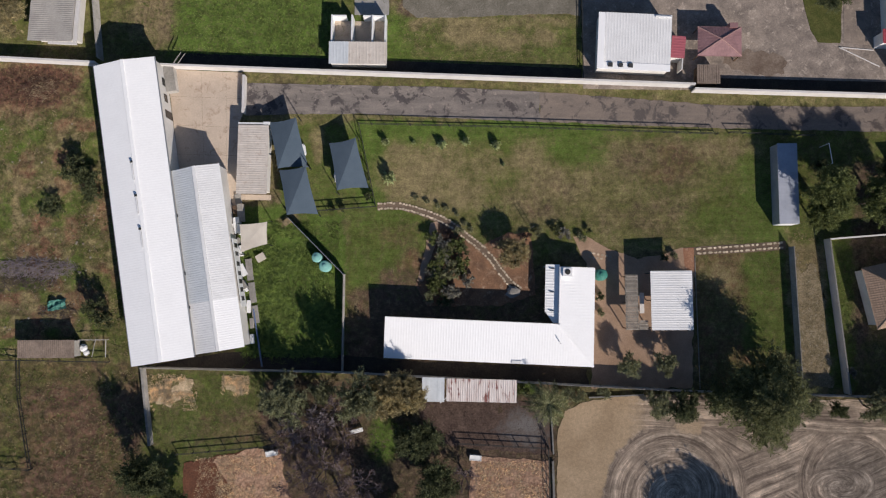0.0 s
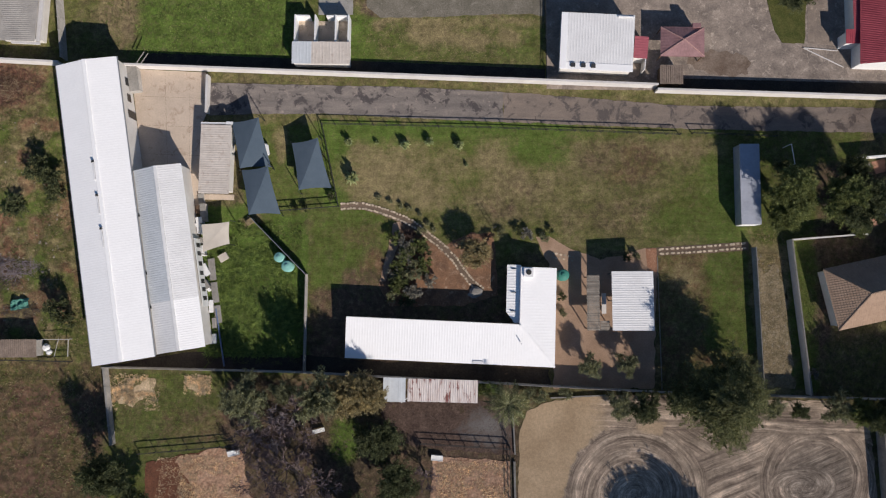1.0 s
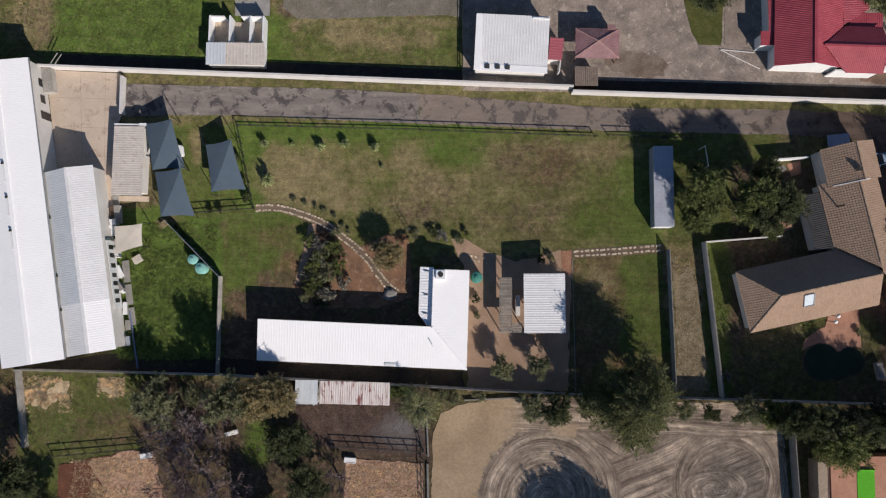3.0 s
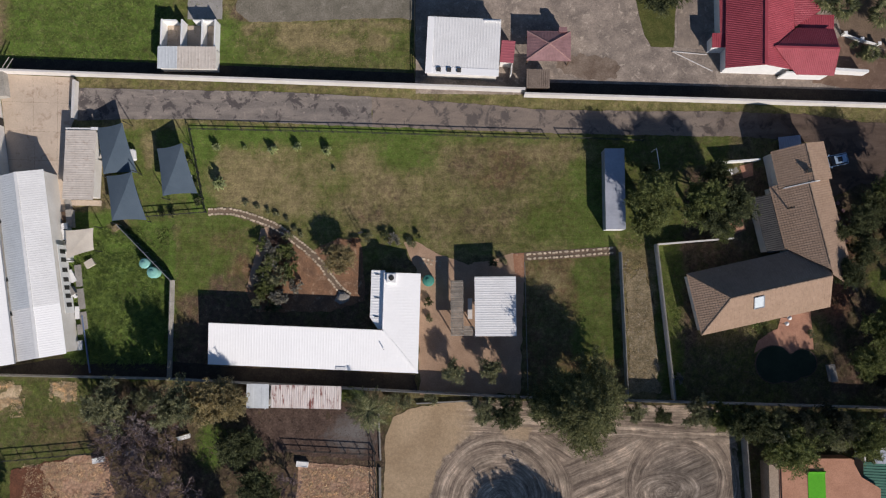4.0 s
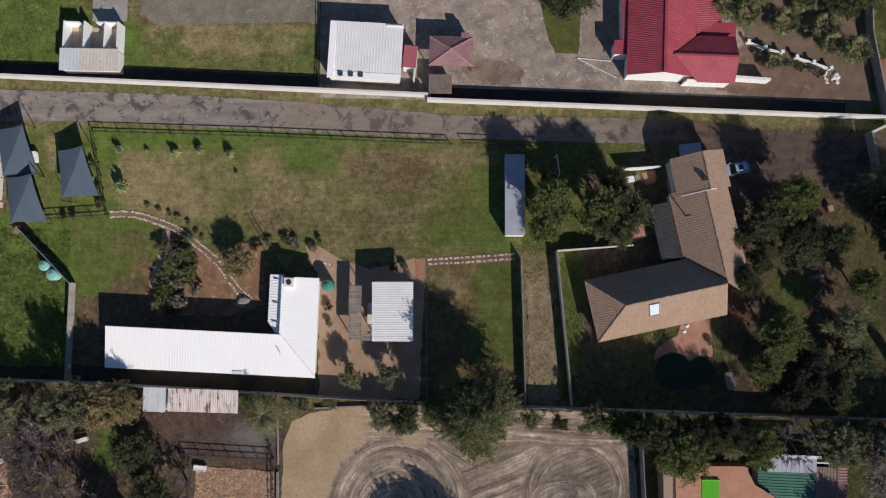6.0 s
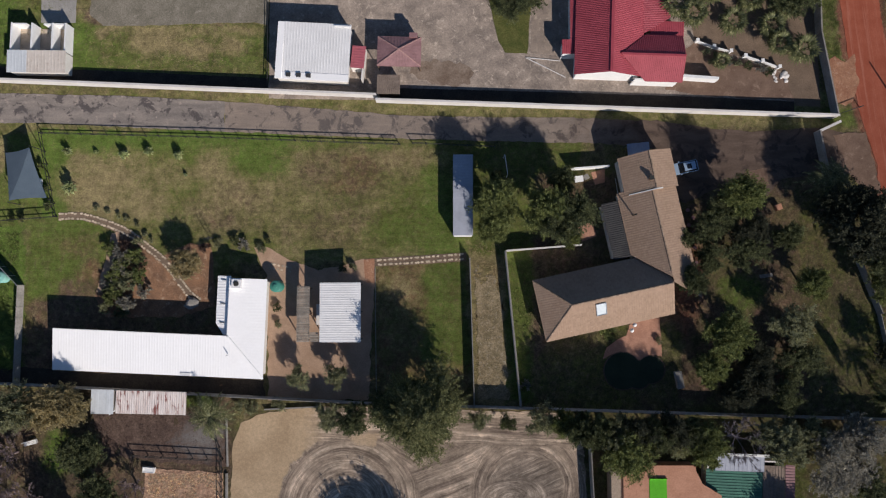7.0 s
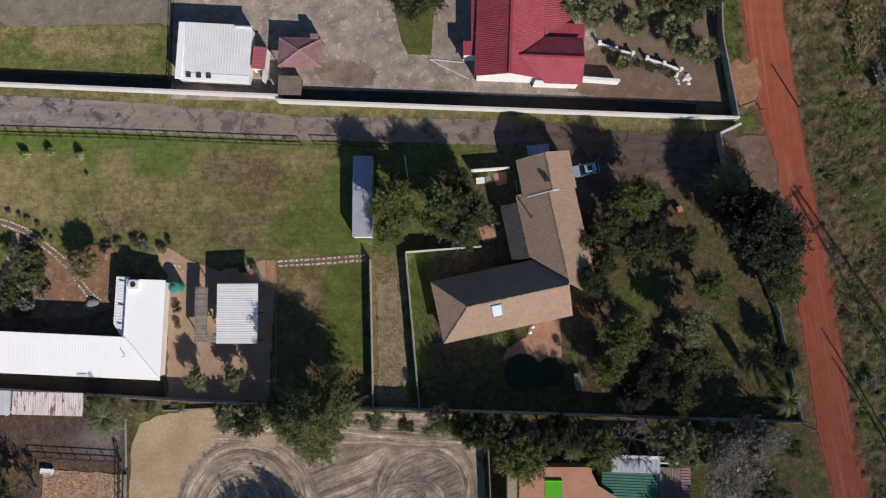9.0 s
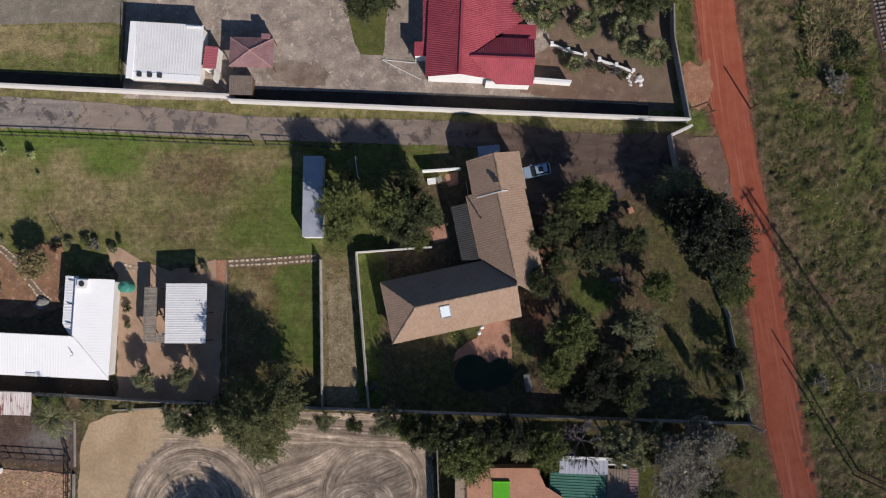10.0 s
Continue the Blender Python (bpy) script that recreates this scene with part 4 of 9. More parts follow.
    q = (np.arange(ny - 1)[:, None] * nx + np.arange(nx - 1)[None, :]).reshape(-1)
    quads = np.stack((q, q + 1, q + nx + 1, q + nx), -1)
    me.vertices.add(len(co))
    me.vertices.foreach_set("co", co.ravel())
    me.loops.add(quads.size)
    me.loops.foreach_set("vertex_index", quads.ravel())
    me.polygons.add(len(quads))
    me.polygons.foreach_set("loop_start", np.arange(len(quads)) * 4)
    me.polygons.foreach_set("loop_total", np.full(len(quads), 4))
    me.update(calc_edges=True)
    me.polygons.foreach_set("use_smooth", np.ones(len(quads), bool))
    for key, f in (("green", green), ("dry", dry), ("lush", lush), ("red", red), ("rough", np.minimum(rough, 1))):
        me.attributes.new(key, "FLOAT", "POINT").data.foreach_set("value", np.clip(f, 0, 1).ravel())
    me.materials.append(M_GROUND)
    return tagged(new("ground", me), "patchy green and straw-coloured grass over brown earth", "ground", kind="structure")


build_ground()

patch("road", [(-30.3, 31.0), (0, 30.2), (13.9, 29.35), (13.9, 24.82), (9, 25.0), (-12.8, 26.2), (-24, 26.2), (-30.3, 26.0)], 0.035, M_ASPHALT,
      "worn grey asphalt driveway with darker patches", "driveway", 0.12)
patch("road_east", [(13.9, 29.35), (17.6, 29.1), (28, 28.3), (40, 27.2), (55, 26.9), (66.0, 26.85), (65.6, 25.6), (66.6, 24.4), (66.0, 23.05), (60, 23.2), (40, 23.75), (24, 24.4), (17.5, 24.7), (13.9, 24.82)], 0.03, M_DUSTY, "brown dusty asphalt driveway with worn patches", "driveway", 0.15)
patch("road_gate", [(64.0, 26.85), (78, 26.4), (86, 25.2), (92, 24.7), (102, 25.2), (108, 24.0), (110.5, 18.0), (102, 18.5), (96, 17.5), (94, 15.0), (86, 16.0), (82, 14), (79, 15.5), (79.0, 22.0), (70, 23.0), (64.0, 23.15)],
      0.024, M_DUSTY, "dusty brown driveway running past the tiled house", "driveway", 0.2)
patch("dirt_road", [(103.6, 60), (105.7, 44.4), (106.5, 36.6), (107.9, 28.1), (110.3, 19.65), (110.9, 7.1), (112.6, -0.3), (113.9, -8.5), (114.9, -18.2), (117.1, -27.8), (121.2, -46), (126.3, -46),
                    (121.9, -27.8), (120.3, -18.2), (118.9, -8.5), (118.0, -1.0), (116.8, 7.1), (114.6, 19.65), (113.4, 28.1), (112.5, 36.6), (111.5, 44.4), (109.2, 60)], 0.04, M_REDROAD, "smooth red dirt road with faint wheel lanes", "dirt road", 0.16)
patch("pavement", [(-42.4, 33.2), (-31.0, 32.6), (-30.2, 27.5), (-31.3, 25), (-31.5, 13.5), (-31.0, 11.4), (-33.0, 11.2), (-33, 16), (-40, 16.5)], 0.03, M_CONCRETE,
      "beige concrete yard beside the long shed", "concrete yard", 0.05)
patch("arena", [(15.6, -42), (15.9, -20.5), (17.2, -18.0), (19.6, -16.5), (28, -15.5), (37.6, -15.6), (46, -15.9), (53.8, -16.2), (63.4, -16.5), (66.4, -18.0), (67.0, -28), (67.5, -42)], 0.02, M_ARENA,
      "tan riding sand combed into rings and sweeps", "riding arena", 0.25)
patch("pavement_sand", [(21.0, -14.6), (35.6, -14.6), (36.3, 4.9), (34.7, 5.9), (31.5, 5.0), (28, 4.2), (24.2, 5.6), (20.5, 7.7), (18.6, 7.6), (20.5, 3.5)], 0.02, M_SANDY,
      "packed sandy ground beside the white house", "sandy ground", 0.3)
patch("flower_bed", [(-4.6, 0.2), (-4.2, 2.2), (-3.0, 5.8), (-2.4, 9.4), (-0.8, 9.8), (1.8, 8.6), (5, 6.3), (9, 8.2), (12.0, 8.3), (12.6, 6), (13, -1), (8, -2.6), (-3, -2.6)], 0.022, M_BEDSOIL,
      "reddish bare garden bed soil with pale patches", "flower bed", 0.3)
patch("north_yard", [(20.4, 29.8), (20.4, 60), (82, 60), (82, 46), (84, 38.5), (97, 33.5), (98.6, 29.0), (60, 29.2)], 0.02, M_YARD, "mottled grey concrete yard with brown stains", "concrete yard", 0.1)
patch("yard_east", [(79.4, 31.0), (80.4, 36.0), (84.2, 38.3), (97.0, 33.4), (98.5, 29.3), (86, 30.0)], 0.024, M_ENTRANCE, "brown dusty yard beside the red-roofed house", "yard", 0.3)
patch("north_garden", [(82, 60), (82, 46), (84, 38.5), (97, 33.5), (98.6, 28.6), (102.3, 28.4), (101.4, 60)], 0.02, M_TANDIRT, "bare tan garden earth under palms", "bare earth", 0.1)
patch("sand_bay", [(103.4, 35.2), (104.6, 35.9), (106.2, 35.0), (107.4, 36.4), (107.9, 32.0), (107.2, 29.6), (106.0, 28.5), (104.6, 28.9), (103.9, 31.2)], 0.045, M_ORANGESAND, "pale orange sand lay-by beside the dirt road", "sand", 0.5)
patch("sand_entrance", [(104.0, 24.2), (108.8, 24.6), (111.0, 15.0), (108.0, 16.5), (105.5, 18.8)], 0.047, M_ENTRANCE, "packed brown sand at the driveway entrance", "sand", 0.35)
patch("sand_pad", [(90.6, 18.8), (94.0, 19.2), (94.4, 16.8), (92.2, 15.7), (90.6, 16.8)], 0.045, M_ENTRANCE, "round brown sand patch beside the driveway", "sand", 0.3)
patch("chip_pen_west", [(-38.5, -25.4), (-29, -23.3), (-24.3, -23.6), (-23.4, -36), (-38.4, -36)], 0.03, M_REDMULCH, "red earth pen with scattered chips", "pen floor", 0.3)
patch("chip_heap_west", [(-34.4, -25.0), (-29, -23.2), (-24.4, -23.8), (-22.0, -36), (-29, -36), (-31.5, -29)], 0.05, M_MULCH, "pale wood chips spread in a pen", "wood chips", 0.6)
patch("chip_pen", [(3.4, -24.3), (14.6, -25.0), (14.8, -36), (2.8, -36)], 0.03, M_MULCH, "pinkish wood chips in a railed pen", "pen floor", 0.25)
patch("litter_yard", [(-4.5, -16.2), (15.2, -16.6), (15.4, -24), (8, -23.6), (1.5, -23), (-3, -22)], 0.02, M_WASHED, "dark brown leaf litter washed over with pale grey sand", "leaf litter", 0.5)
patch("dry_strip", [(51.1, 3.4), (51.3, -3), (51.6, -14.6), (55.9, -14.6), (55.3, -6), (54.8, 1.0), (53.4, 3.6), (52.2, 2.4)], 0.04, surface("dry_weeds", (0.37, 0.295, 0.185), (0.20, 0.165, 0.095), 0.9, 4.5, 0.95, bump=0.8, spread=0.3, spec=0.1, third=(0.46, 0.40, 0.31)),
      "pale dry weeds and stones between two walls", "dry weeds", 0.6)
patch("brick_patio", [(69.5, -8.7), (70.2, -6.9), (71.5, -6.0), (73.0, -5.3), (73.5, -3.9), (73.7, -2.9), (77.9, -2.3), (78.1, -8.4), (77.2, -8.1), (76.2, -8.1), (75.2, -8.8), (74.8, -9.0), (74.1, -8.2), (73.2, -7.7), (72.2, -7.6), (71.0, -8.0)], 0.03, M_PAVERS, "terracotta paved patio behind the tiled house", "patio", 0.12)
patch("porch_slab", [(66.0, 10.8), (68.4, 11.3), (68.9, 9.2), (66.8, 8.4)], 0.05, M_PAVERS, "small terracotta paved porch", "patio", 0.03)
patch("terrace_slab", [(68.2, 18.6), (70.2, 19.2), (70.2, 17.2), (68.8, 16.8)], 0.05, M_PAVERS, "terracotta paved corner beside a low wall", "patio", 0.03)
patch("path_pad", [(34.7, 5.8), (36.3, 5.9), (36.4, 2.4), (35.0, 2.4)], 0.04, M_ORANGESAND, "narrow orange sand strip at the path's end", "path", 0.05)
patch("bed_path", [(-2.5, 9.6), (-1.3, 9.9), (-1.7, 6.6), (-2.6, 4.2), (-3.6, 1.0), (-4.5, 1.0), (-3.4, 5.0)], 0.035, M_SANDY, "pinkish sand edge of the garden bed", "path", 0.2)
patch("grass_island", [(52.8, 60), (53.2, 45), (54.6, 38.6), (55.6, 36.7), (59.0, 36.5), (59.6, 45), (61.0, 60)], 0.06, surface("island_grass", (0.075, 0.088, 0.026), (0.12, 0.12, 0.04), 0.8, 5.0, 0.95, bump=0.5, spread=0.22, spec=0.1),
      "small grass island in the concrete yard", "lawn", 0.12)
patch("concrete_walk", [(60.0, 60), (59.5, 36.6), (63.6, 36.2), (63.8, 60)], 0.05, surface("worn_walk", (0.34, 0.275, 0.22), (0.22, 0.18, 0.15), 0.5, 4.0, 0.92, bump=0.2, spread=0.14, third=(0.42, 0.35, 0.28)), "worn concrete walk beside the red-roofed house", "walkway", 0.04)
patch("gravel_drive", [(-6.4, 60), (-6.6, 42.6), (-4.6, 41.0), (0, 40.9), (6, 41.1), (12, 41.3), (18, 41.4), (20.2, 41.0), (20.3, 60)], 0.035, surface("grey_gravel", (0.215, 0.195, 0.158), (0.150, 0.138, 0.108), 0.4, 5.0, 0.95, bump=0.4, spread=0.2, spec=0.1, third=(0.265, 0.240, 0.198)), "worn grey gravel drive above the field", "gravel", 0.14)
patch("stall_slab", [(-14.0, 60), (-14.0, 41.4), (-8.8, 41.4), (-8.5, 60)], 0.05, surface("grey_slab", (0.36, 0.34, 0.31), (0.28, 0.265, 0.24), 0.5, 5.0, 0.9, bump=0.2, spread=0.1), "grey concrete slab by the open stalls", "slab", 0.08)


def pool():
    def edge(grow):
        pts = []
        for k in range(72):
            q = 2 * math.pi * k / 72
            d = Vector((math.cos(q), math.sin(q)))
            far = 0.0
            for cx, cy, r in ((72.4, -10.4, 2.65), (74.6, -10.9, 2.0), (76.5, -10.2, 1.95)):
                c = Vector((cx - 74.5, cy + 10.6))
                along = c.dot(d)
                off = c.length_squared - along * along
                if off < r * r:
                    far = max(far, along + math.sqrt(r * r - off))
            pts.append((74.5 + d.x * (far + grow), -10.6 + d.y * (far + grow)))
        return pts

    ob = thing("swimming_pool", 0, 0, 0, "dark green kidney-shaped pool in deep shade", "pool", kind="structure")
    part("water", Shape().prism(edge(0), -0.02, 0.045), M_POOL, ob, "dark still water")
    inner, outer = edge(0), edge(0.16)
    for k in range(0, 72, 3):
        s = Shape()
        for i in range(3):
            a, b = (k + i) % 72, (k + i + 1) % 72
            s.face((*inner[a], 0.07), (*inner[b], 0.07), (*outer[b], 0.07), (*outer[a], 0.07))
            s.face((*outer[a], 0.07), (*outer[b], 0.07), (*outer[b], -0.05), (*outer[a], -0.05))
            s.face((*inner[b], 0.07), (*inner[a], 0.07), (*inner[a], -0.02), (*inner[b], -0.02))
        part("coping_stone", s, M_LITTER, ob)


pool()

# ---- boundary walls ----
straight_wall("wall_north", (-43.0, 33.4), (36.6, 29.95), 1.75, 0.24, M_WALLWHITE, "long cream plastered boundary wall", M_WALLWHITE)
straight_wall("wall_north_east", (36.5, 29.25), (104.1, 26.75), 1.75, 0.24, M_WALLWHITE, "long cream plastered boundary wall beside the driveway", M_WALLWHITE)
straight_wall("wall_north_west", (-80, 35.4), (-52.6, 33.8), 1.75, 0.24, M_WALLWHITE, "cream plastered boundary wall beside rough land", M_WALLWHITE)
straight_wall("wall_field", (-54.4, 55), (-52.2, 34.6), 1.8, 0.2, M_WALLGREY, "grey cement panel wall beside the field", None, 2.0)
straight_wall("wall_yard_end", (-30.35, 31.9), (-30.4, 26.2), 1.2, 0.3, M_WALLWHITE, "low cream wall at the concrete yard's end", M_WALLWHITE)
straight_wall("wall_garden", (-15.15, 2.0), (-15.3, -12.0), 1.6, 0.1, M_WALLGREY, "grey cement panel wall across the garden", None, 1.6)
straight_wall("wall_south_west", (-44.4, -11.45), (-15.5, -12.15), 2.1, 0.08, M_WALLGREY, "thin grey cement panel wall behind the shed", None, 2.0)
straight_wall("wall_south", (-15.5, -12.15), (36.0, -14.9), 2.1, 0.08, M_WALLGREY, "grey cement panel wall behind the white house", None, 2.0)
straight_wall("wall_south_east", (36.0, -14.9), (112.4, -17.2), 2.1, 0.08, M_WALLGREY, "grey cement panel wall along the riding arena", None, 2.0)
straight_wall("wall_pen_west", (-44.6, -11.6), (-43.2, -22.6), 1.2, 0.34, M_WALLGREY, "broad grey stone wall between two fields", None, 2.5)
straight_wall("wall_lawn_east", (50.25, 5.9), (50.85, -15.2), 1.6, 0.12, M_WALLGREY, "grey cement panel wall with posts beside the lawn", None, 1.6)
straight_wall("wall_house", (55.42, 7.0), (57.5, -15.3), 1.65, 0.15, M_WALLWHITE, "cream plastered wall beside the tiled house", M_WALLGREY)
straight_wall("wall_house_north", (55.42, 7.0), (66.4, 7.85), 1.65, 0.15, M_WALLWHITE, "cream plastered wall joining the tiled house", M_WALLWHITE)
straight_wall("wall_red_east", (101.8, 60), (101.9, 39.0), 1.8, 0.2, M_WALLGREY, "cement wall of the palm garden", None)
straight_wall("wall_red_road", (101.9, 39.0), (103.9, 27.0), 1.8, 0.14, M_WALLGREY, "weathered wall of the palm garden beside the dirt road", M_WALLGREY)
straight_wall("wall_gate", (101.2, 24.4), (104.4, 25.9), 1.5, 0.3, M_WALLWHITE, "cream wing wall at the driveway gate", M_WALLWHITE)
straight_wall("wall_road", (101.2, 24.4), (102.6, 16.5), 1.8, 0.2, M_WALLGREY, "shaded boundary wall beside the driveway entrance", None, 2.5)
straight_wall("wall_road_south", (102.6, 16.5), (109.45, -2.0), 1.5, 0.14, M_WALLGREY, "shaded boundary wall hidden under garden trees", None, 2.5)
straight_wall("wall_road_end", (109.45, -2.0), (112.3, -17.0), 1.0, 0.1, M_WALLGREY, "low shaded wall between garden and dirt road", None, 2.5)
straight_wall("wall_porch", (64.95, 18.95), (70.6, 19.35), 1.6, 0.16, M_WHITE, "low white wall in front of the tiled house", M_WHITE)
straight_wall("wall_red_porch", (81.3, 32.6), (86.7, 32.2), 1.7, 0.35, M_WHITE, "white garden wall joined to the red-roofed house", M_WHITE)
straight_wall("wall_arena_end", (67.2, -18.2), (68.2, -42), 2.0, 0.14, M_WALLGREY, "dark shaded wall at the arena's end", None, 2.5)
straight_wall("kerb_arena", (15.0, -17.2), (15.3, -24.0), 0.3, 0.2, M_WALLGREY, "rough stone edging beside the sandy ground", None)
straight_wall("kerb_arena_south", (15.2, -25.0), (15.5, -42), 0.3, 0.3, M_WALLGREY, "rough stone edging along the sandy ground", None)
straight_wall("kerb_lawn", (36.4, 4.6), (36.7, -14.7), 0.12, 0.09, M_WALLGREY, "thin grey kerb between sandy yard and lawn", None)
straight_wall("kerb_bank", (20.5, -15.9), (28.5, -15.5), 0.4, 0.18, M_WALLGREY, "low grey retaining kerb above the riding sand", None)

# dark sheets laid where the walls cast shade; the shade is in their colour
patch("shade_strip", [(37.0, 29.3), (98.4, 27.1), (98.4, 29.2), (85, 29.9), (60, 30.8), (37.0, 31.4)], 0.026, M_SHADESTRIP, "dark strip painted as wall shade along the boundary wall", "soil", 0.06)
patch("shade_strip_west", [(-40.5, 33.5), (20.2, 30.8), (20.2, 32.9), (0, 33.9), (-40.5, 35.7)], 0.026, M_SHADESTRIP, "dark strip painted as wall shade along the field wall", "soil", 0.1)
patch("yard_stain", [(41.2, 33.6), (42.1, 35.0), (45.0, 35.6), (48.9, 35.3), (51.2, 33.6), (50.0, 31.6), (44.7, 31.9)], 0.027, M_STAIN, "brown rain-washed stain on the concrete yard", "stain", 0.7)
for a, b in (((58.7, 35.9), (64.6, 32.9)), ((58.7, 35.9), (63.8, 35.4))):
    single("yard_kerb", Shape().beam((*a, 0.05), (*b, 0.05), 0.12, 0.14), M_WALLWHITE, "thin pale kerb line in the yard", "kerb", kind="structure")
patch("straw_heap", [(-44.0, -14.4), (-42.4, -14.2), (-41.0, -15.0), (-39.4, -13.4), (-37.6, -13.2), (-38.0, -15.4), (-40.6, -17.2), (-42.6, -16.8)], 0.03, M_STRAWHEAP, "loose straw spread on the paddock grass", "straw", 0.5)
patch("straw_patch", [(-32.8, -13.6), (-30.6, -13.2), (-29.6, -14.4), (-31.4, -15.2), (-32.6, -14.8)], 0.03, M_STRAWHEAP, "small patch of loose straw in grass", "straw", 0.5)
# shade behind the shed and the white house, also put in as dark sheets
patch("shade_strip_shed", [(-43.6, -11.4), (-30.6, -11.9), (-27.9, -9.2), (-33.0, -9.4), (-40.0, -10.6)], 0.012, M_SHADESTRIP, "dark patch painted as shade behind the long shed", "soil", 0.1)
patch("shade_strip_south", [(-30.5, -12.0), (-15.4, -12.4), (20.6, -14.1), (20.4, -11.8), (-9, -10.4), (-15, -9.8), (-27.8, -9.4)], 0.012, M_SHADESTRIP, "dark strip painted as shade between the house and the south wall", "soil", 0.3)
# joints sawn in the concrete yard
for a, b in (((-41.6, 29.0), (-30.6, 28.6)), ((-41.0, 24.6), (-31.4, 24.2)), ((-40.4, 20.2), (-31.5, 19.9)), ((-37.2, 32.7), (-36.4, 17.5)), ((-33.4, 32.5), (-33.0, 14.0))):
    single("concrete_joint", Shape().beam((*a, 0.031), (*b, 0.031), 0.022, 0.006), M_TANDIRT, "thin dark joint in the concrete yard", "joint", kind="structure")


# ---- buildings ----
def windows(ob, places, w=1.2, h=1.1, sill=1.0):
    """Windows on outer walls: places are (x, y, turn) with the outward side along local -y."""
    for x, y, turn in places:
        m = pose(x, y, sill, 0, 0, turn)
        win = part("window", Shape().box(-w / 2, w / 2, -0.03, 0.02, 0, h, m), M_CARGLASS, ob, "dark window pane")
        f = Shape()
        for a in ((-w / 2 - 0.06, -w / 2, 0, h), (w / 2, w / 2 + 0.06, 0, h), (-w / 2 - 0.06, w / 2 + 0.06, -0.06, 0), (-w / 2 - 0.06, w / 2 + 0.06, h, h + 0.06)):
            f.box(a[0], a[1], -0.05, 0.02, a[2], a[3], m)
        part("window_frame", f, M_WHITE, win)


def long_shed():
    ob = thing("long_shed", -43.4, 11.3, 8.9, "long white corrugated shed with a low gable roof", "shed")
    w, l, e, r = 8.9, 43.7, 4.5, 5.25
    part("wall", gable_wall(Shape(), w - 0.5, l - 0.4, e - 0.12, r - 0.12), M_HOUSEWALL, ob, "pale painted walls")
    run = math.hypot(w / 2, r - e)
    for side in (-1, 1):
        s = ribbed(Shape(), (side * w / 2, -l / 2, e), (0, 1, 0), (-side * w / 2, 0, r - e), l, lambda p: 0, lambda p: run, 0.36, 0.005)
        part("roof_slope", s, M_ROOFWHITE, ob, "bright white ribbed sheeting")
    part("ridge_cap", Shape().box(-0.25, 0.25, -l / 2, l / 2, r - 0.02, r + 0.07), M_ROOFWHITE, ob)
    for x in (-w / 2 - 0.1, w / 2 + 0.02):
        part("gutter", Shape().box(x, x + 0.12, -l / 2, l / 2, e - 0.16, e - 0.02), M_STEEL, ob, "grey metal gutter")
    for y in (4.2, -0.7, -5.5):
        v = part("roof_vent", Shape().box(-0.48, -0.32, y, y + 2.7, r - 0.15, r + 0.12), M_ROOFPALE, ob, "narrow raised ridge vent")
        part("vent_cowl", Shape().box(-0.56, -0.24, y + 2.52, y + 2.8, r - 0.15, r + 0.26), M_STEELDARK, v, "dark vent hood")
    for y, h in ((14.0, 2.4), (16.5, 1.1), (19.0, 1.1)):
        part("door" if h > 2 else "window", Shape().box(w / 2 - 0.26, w / 2 - 0.2, y - 0.6, y + 0.6, 0.05 if h > 2 else 1.0, (0.05 if h > 2 else 1.0) + h), M_CARGLASS, ob, "dark opening in the long wall")
    # goods along the eastern wall
    part("chest", Shape().box(w / 2 - 0.2, w / 2 + 1.3, 17.6, 21.4, 0.05, 1.2), M_WALLGREY, ob, "pale grey tank housing against the wall")


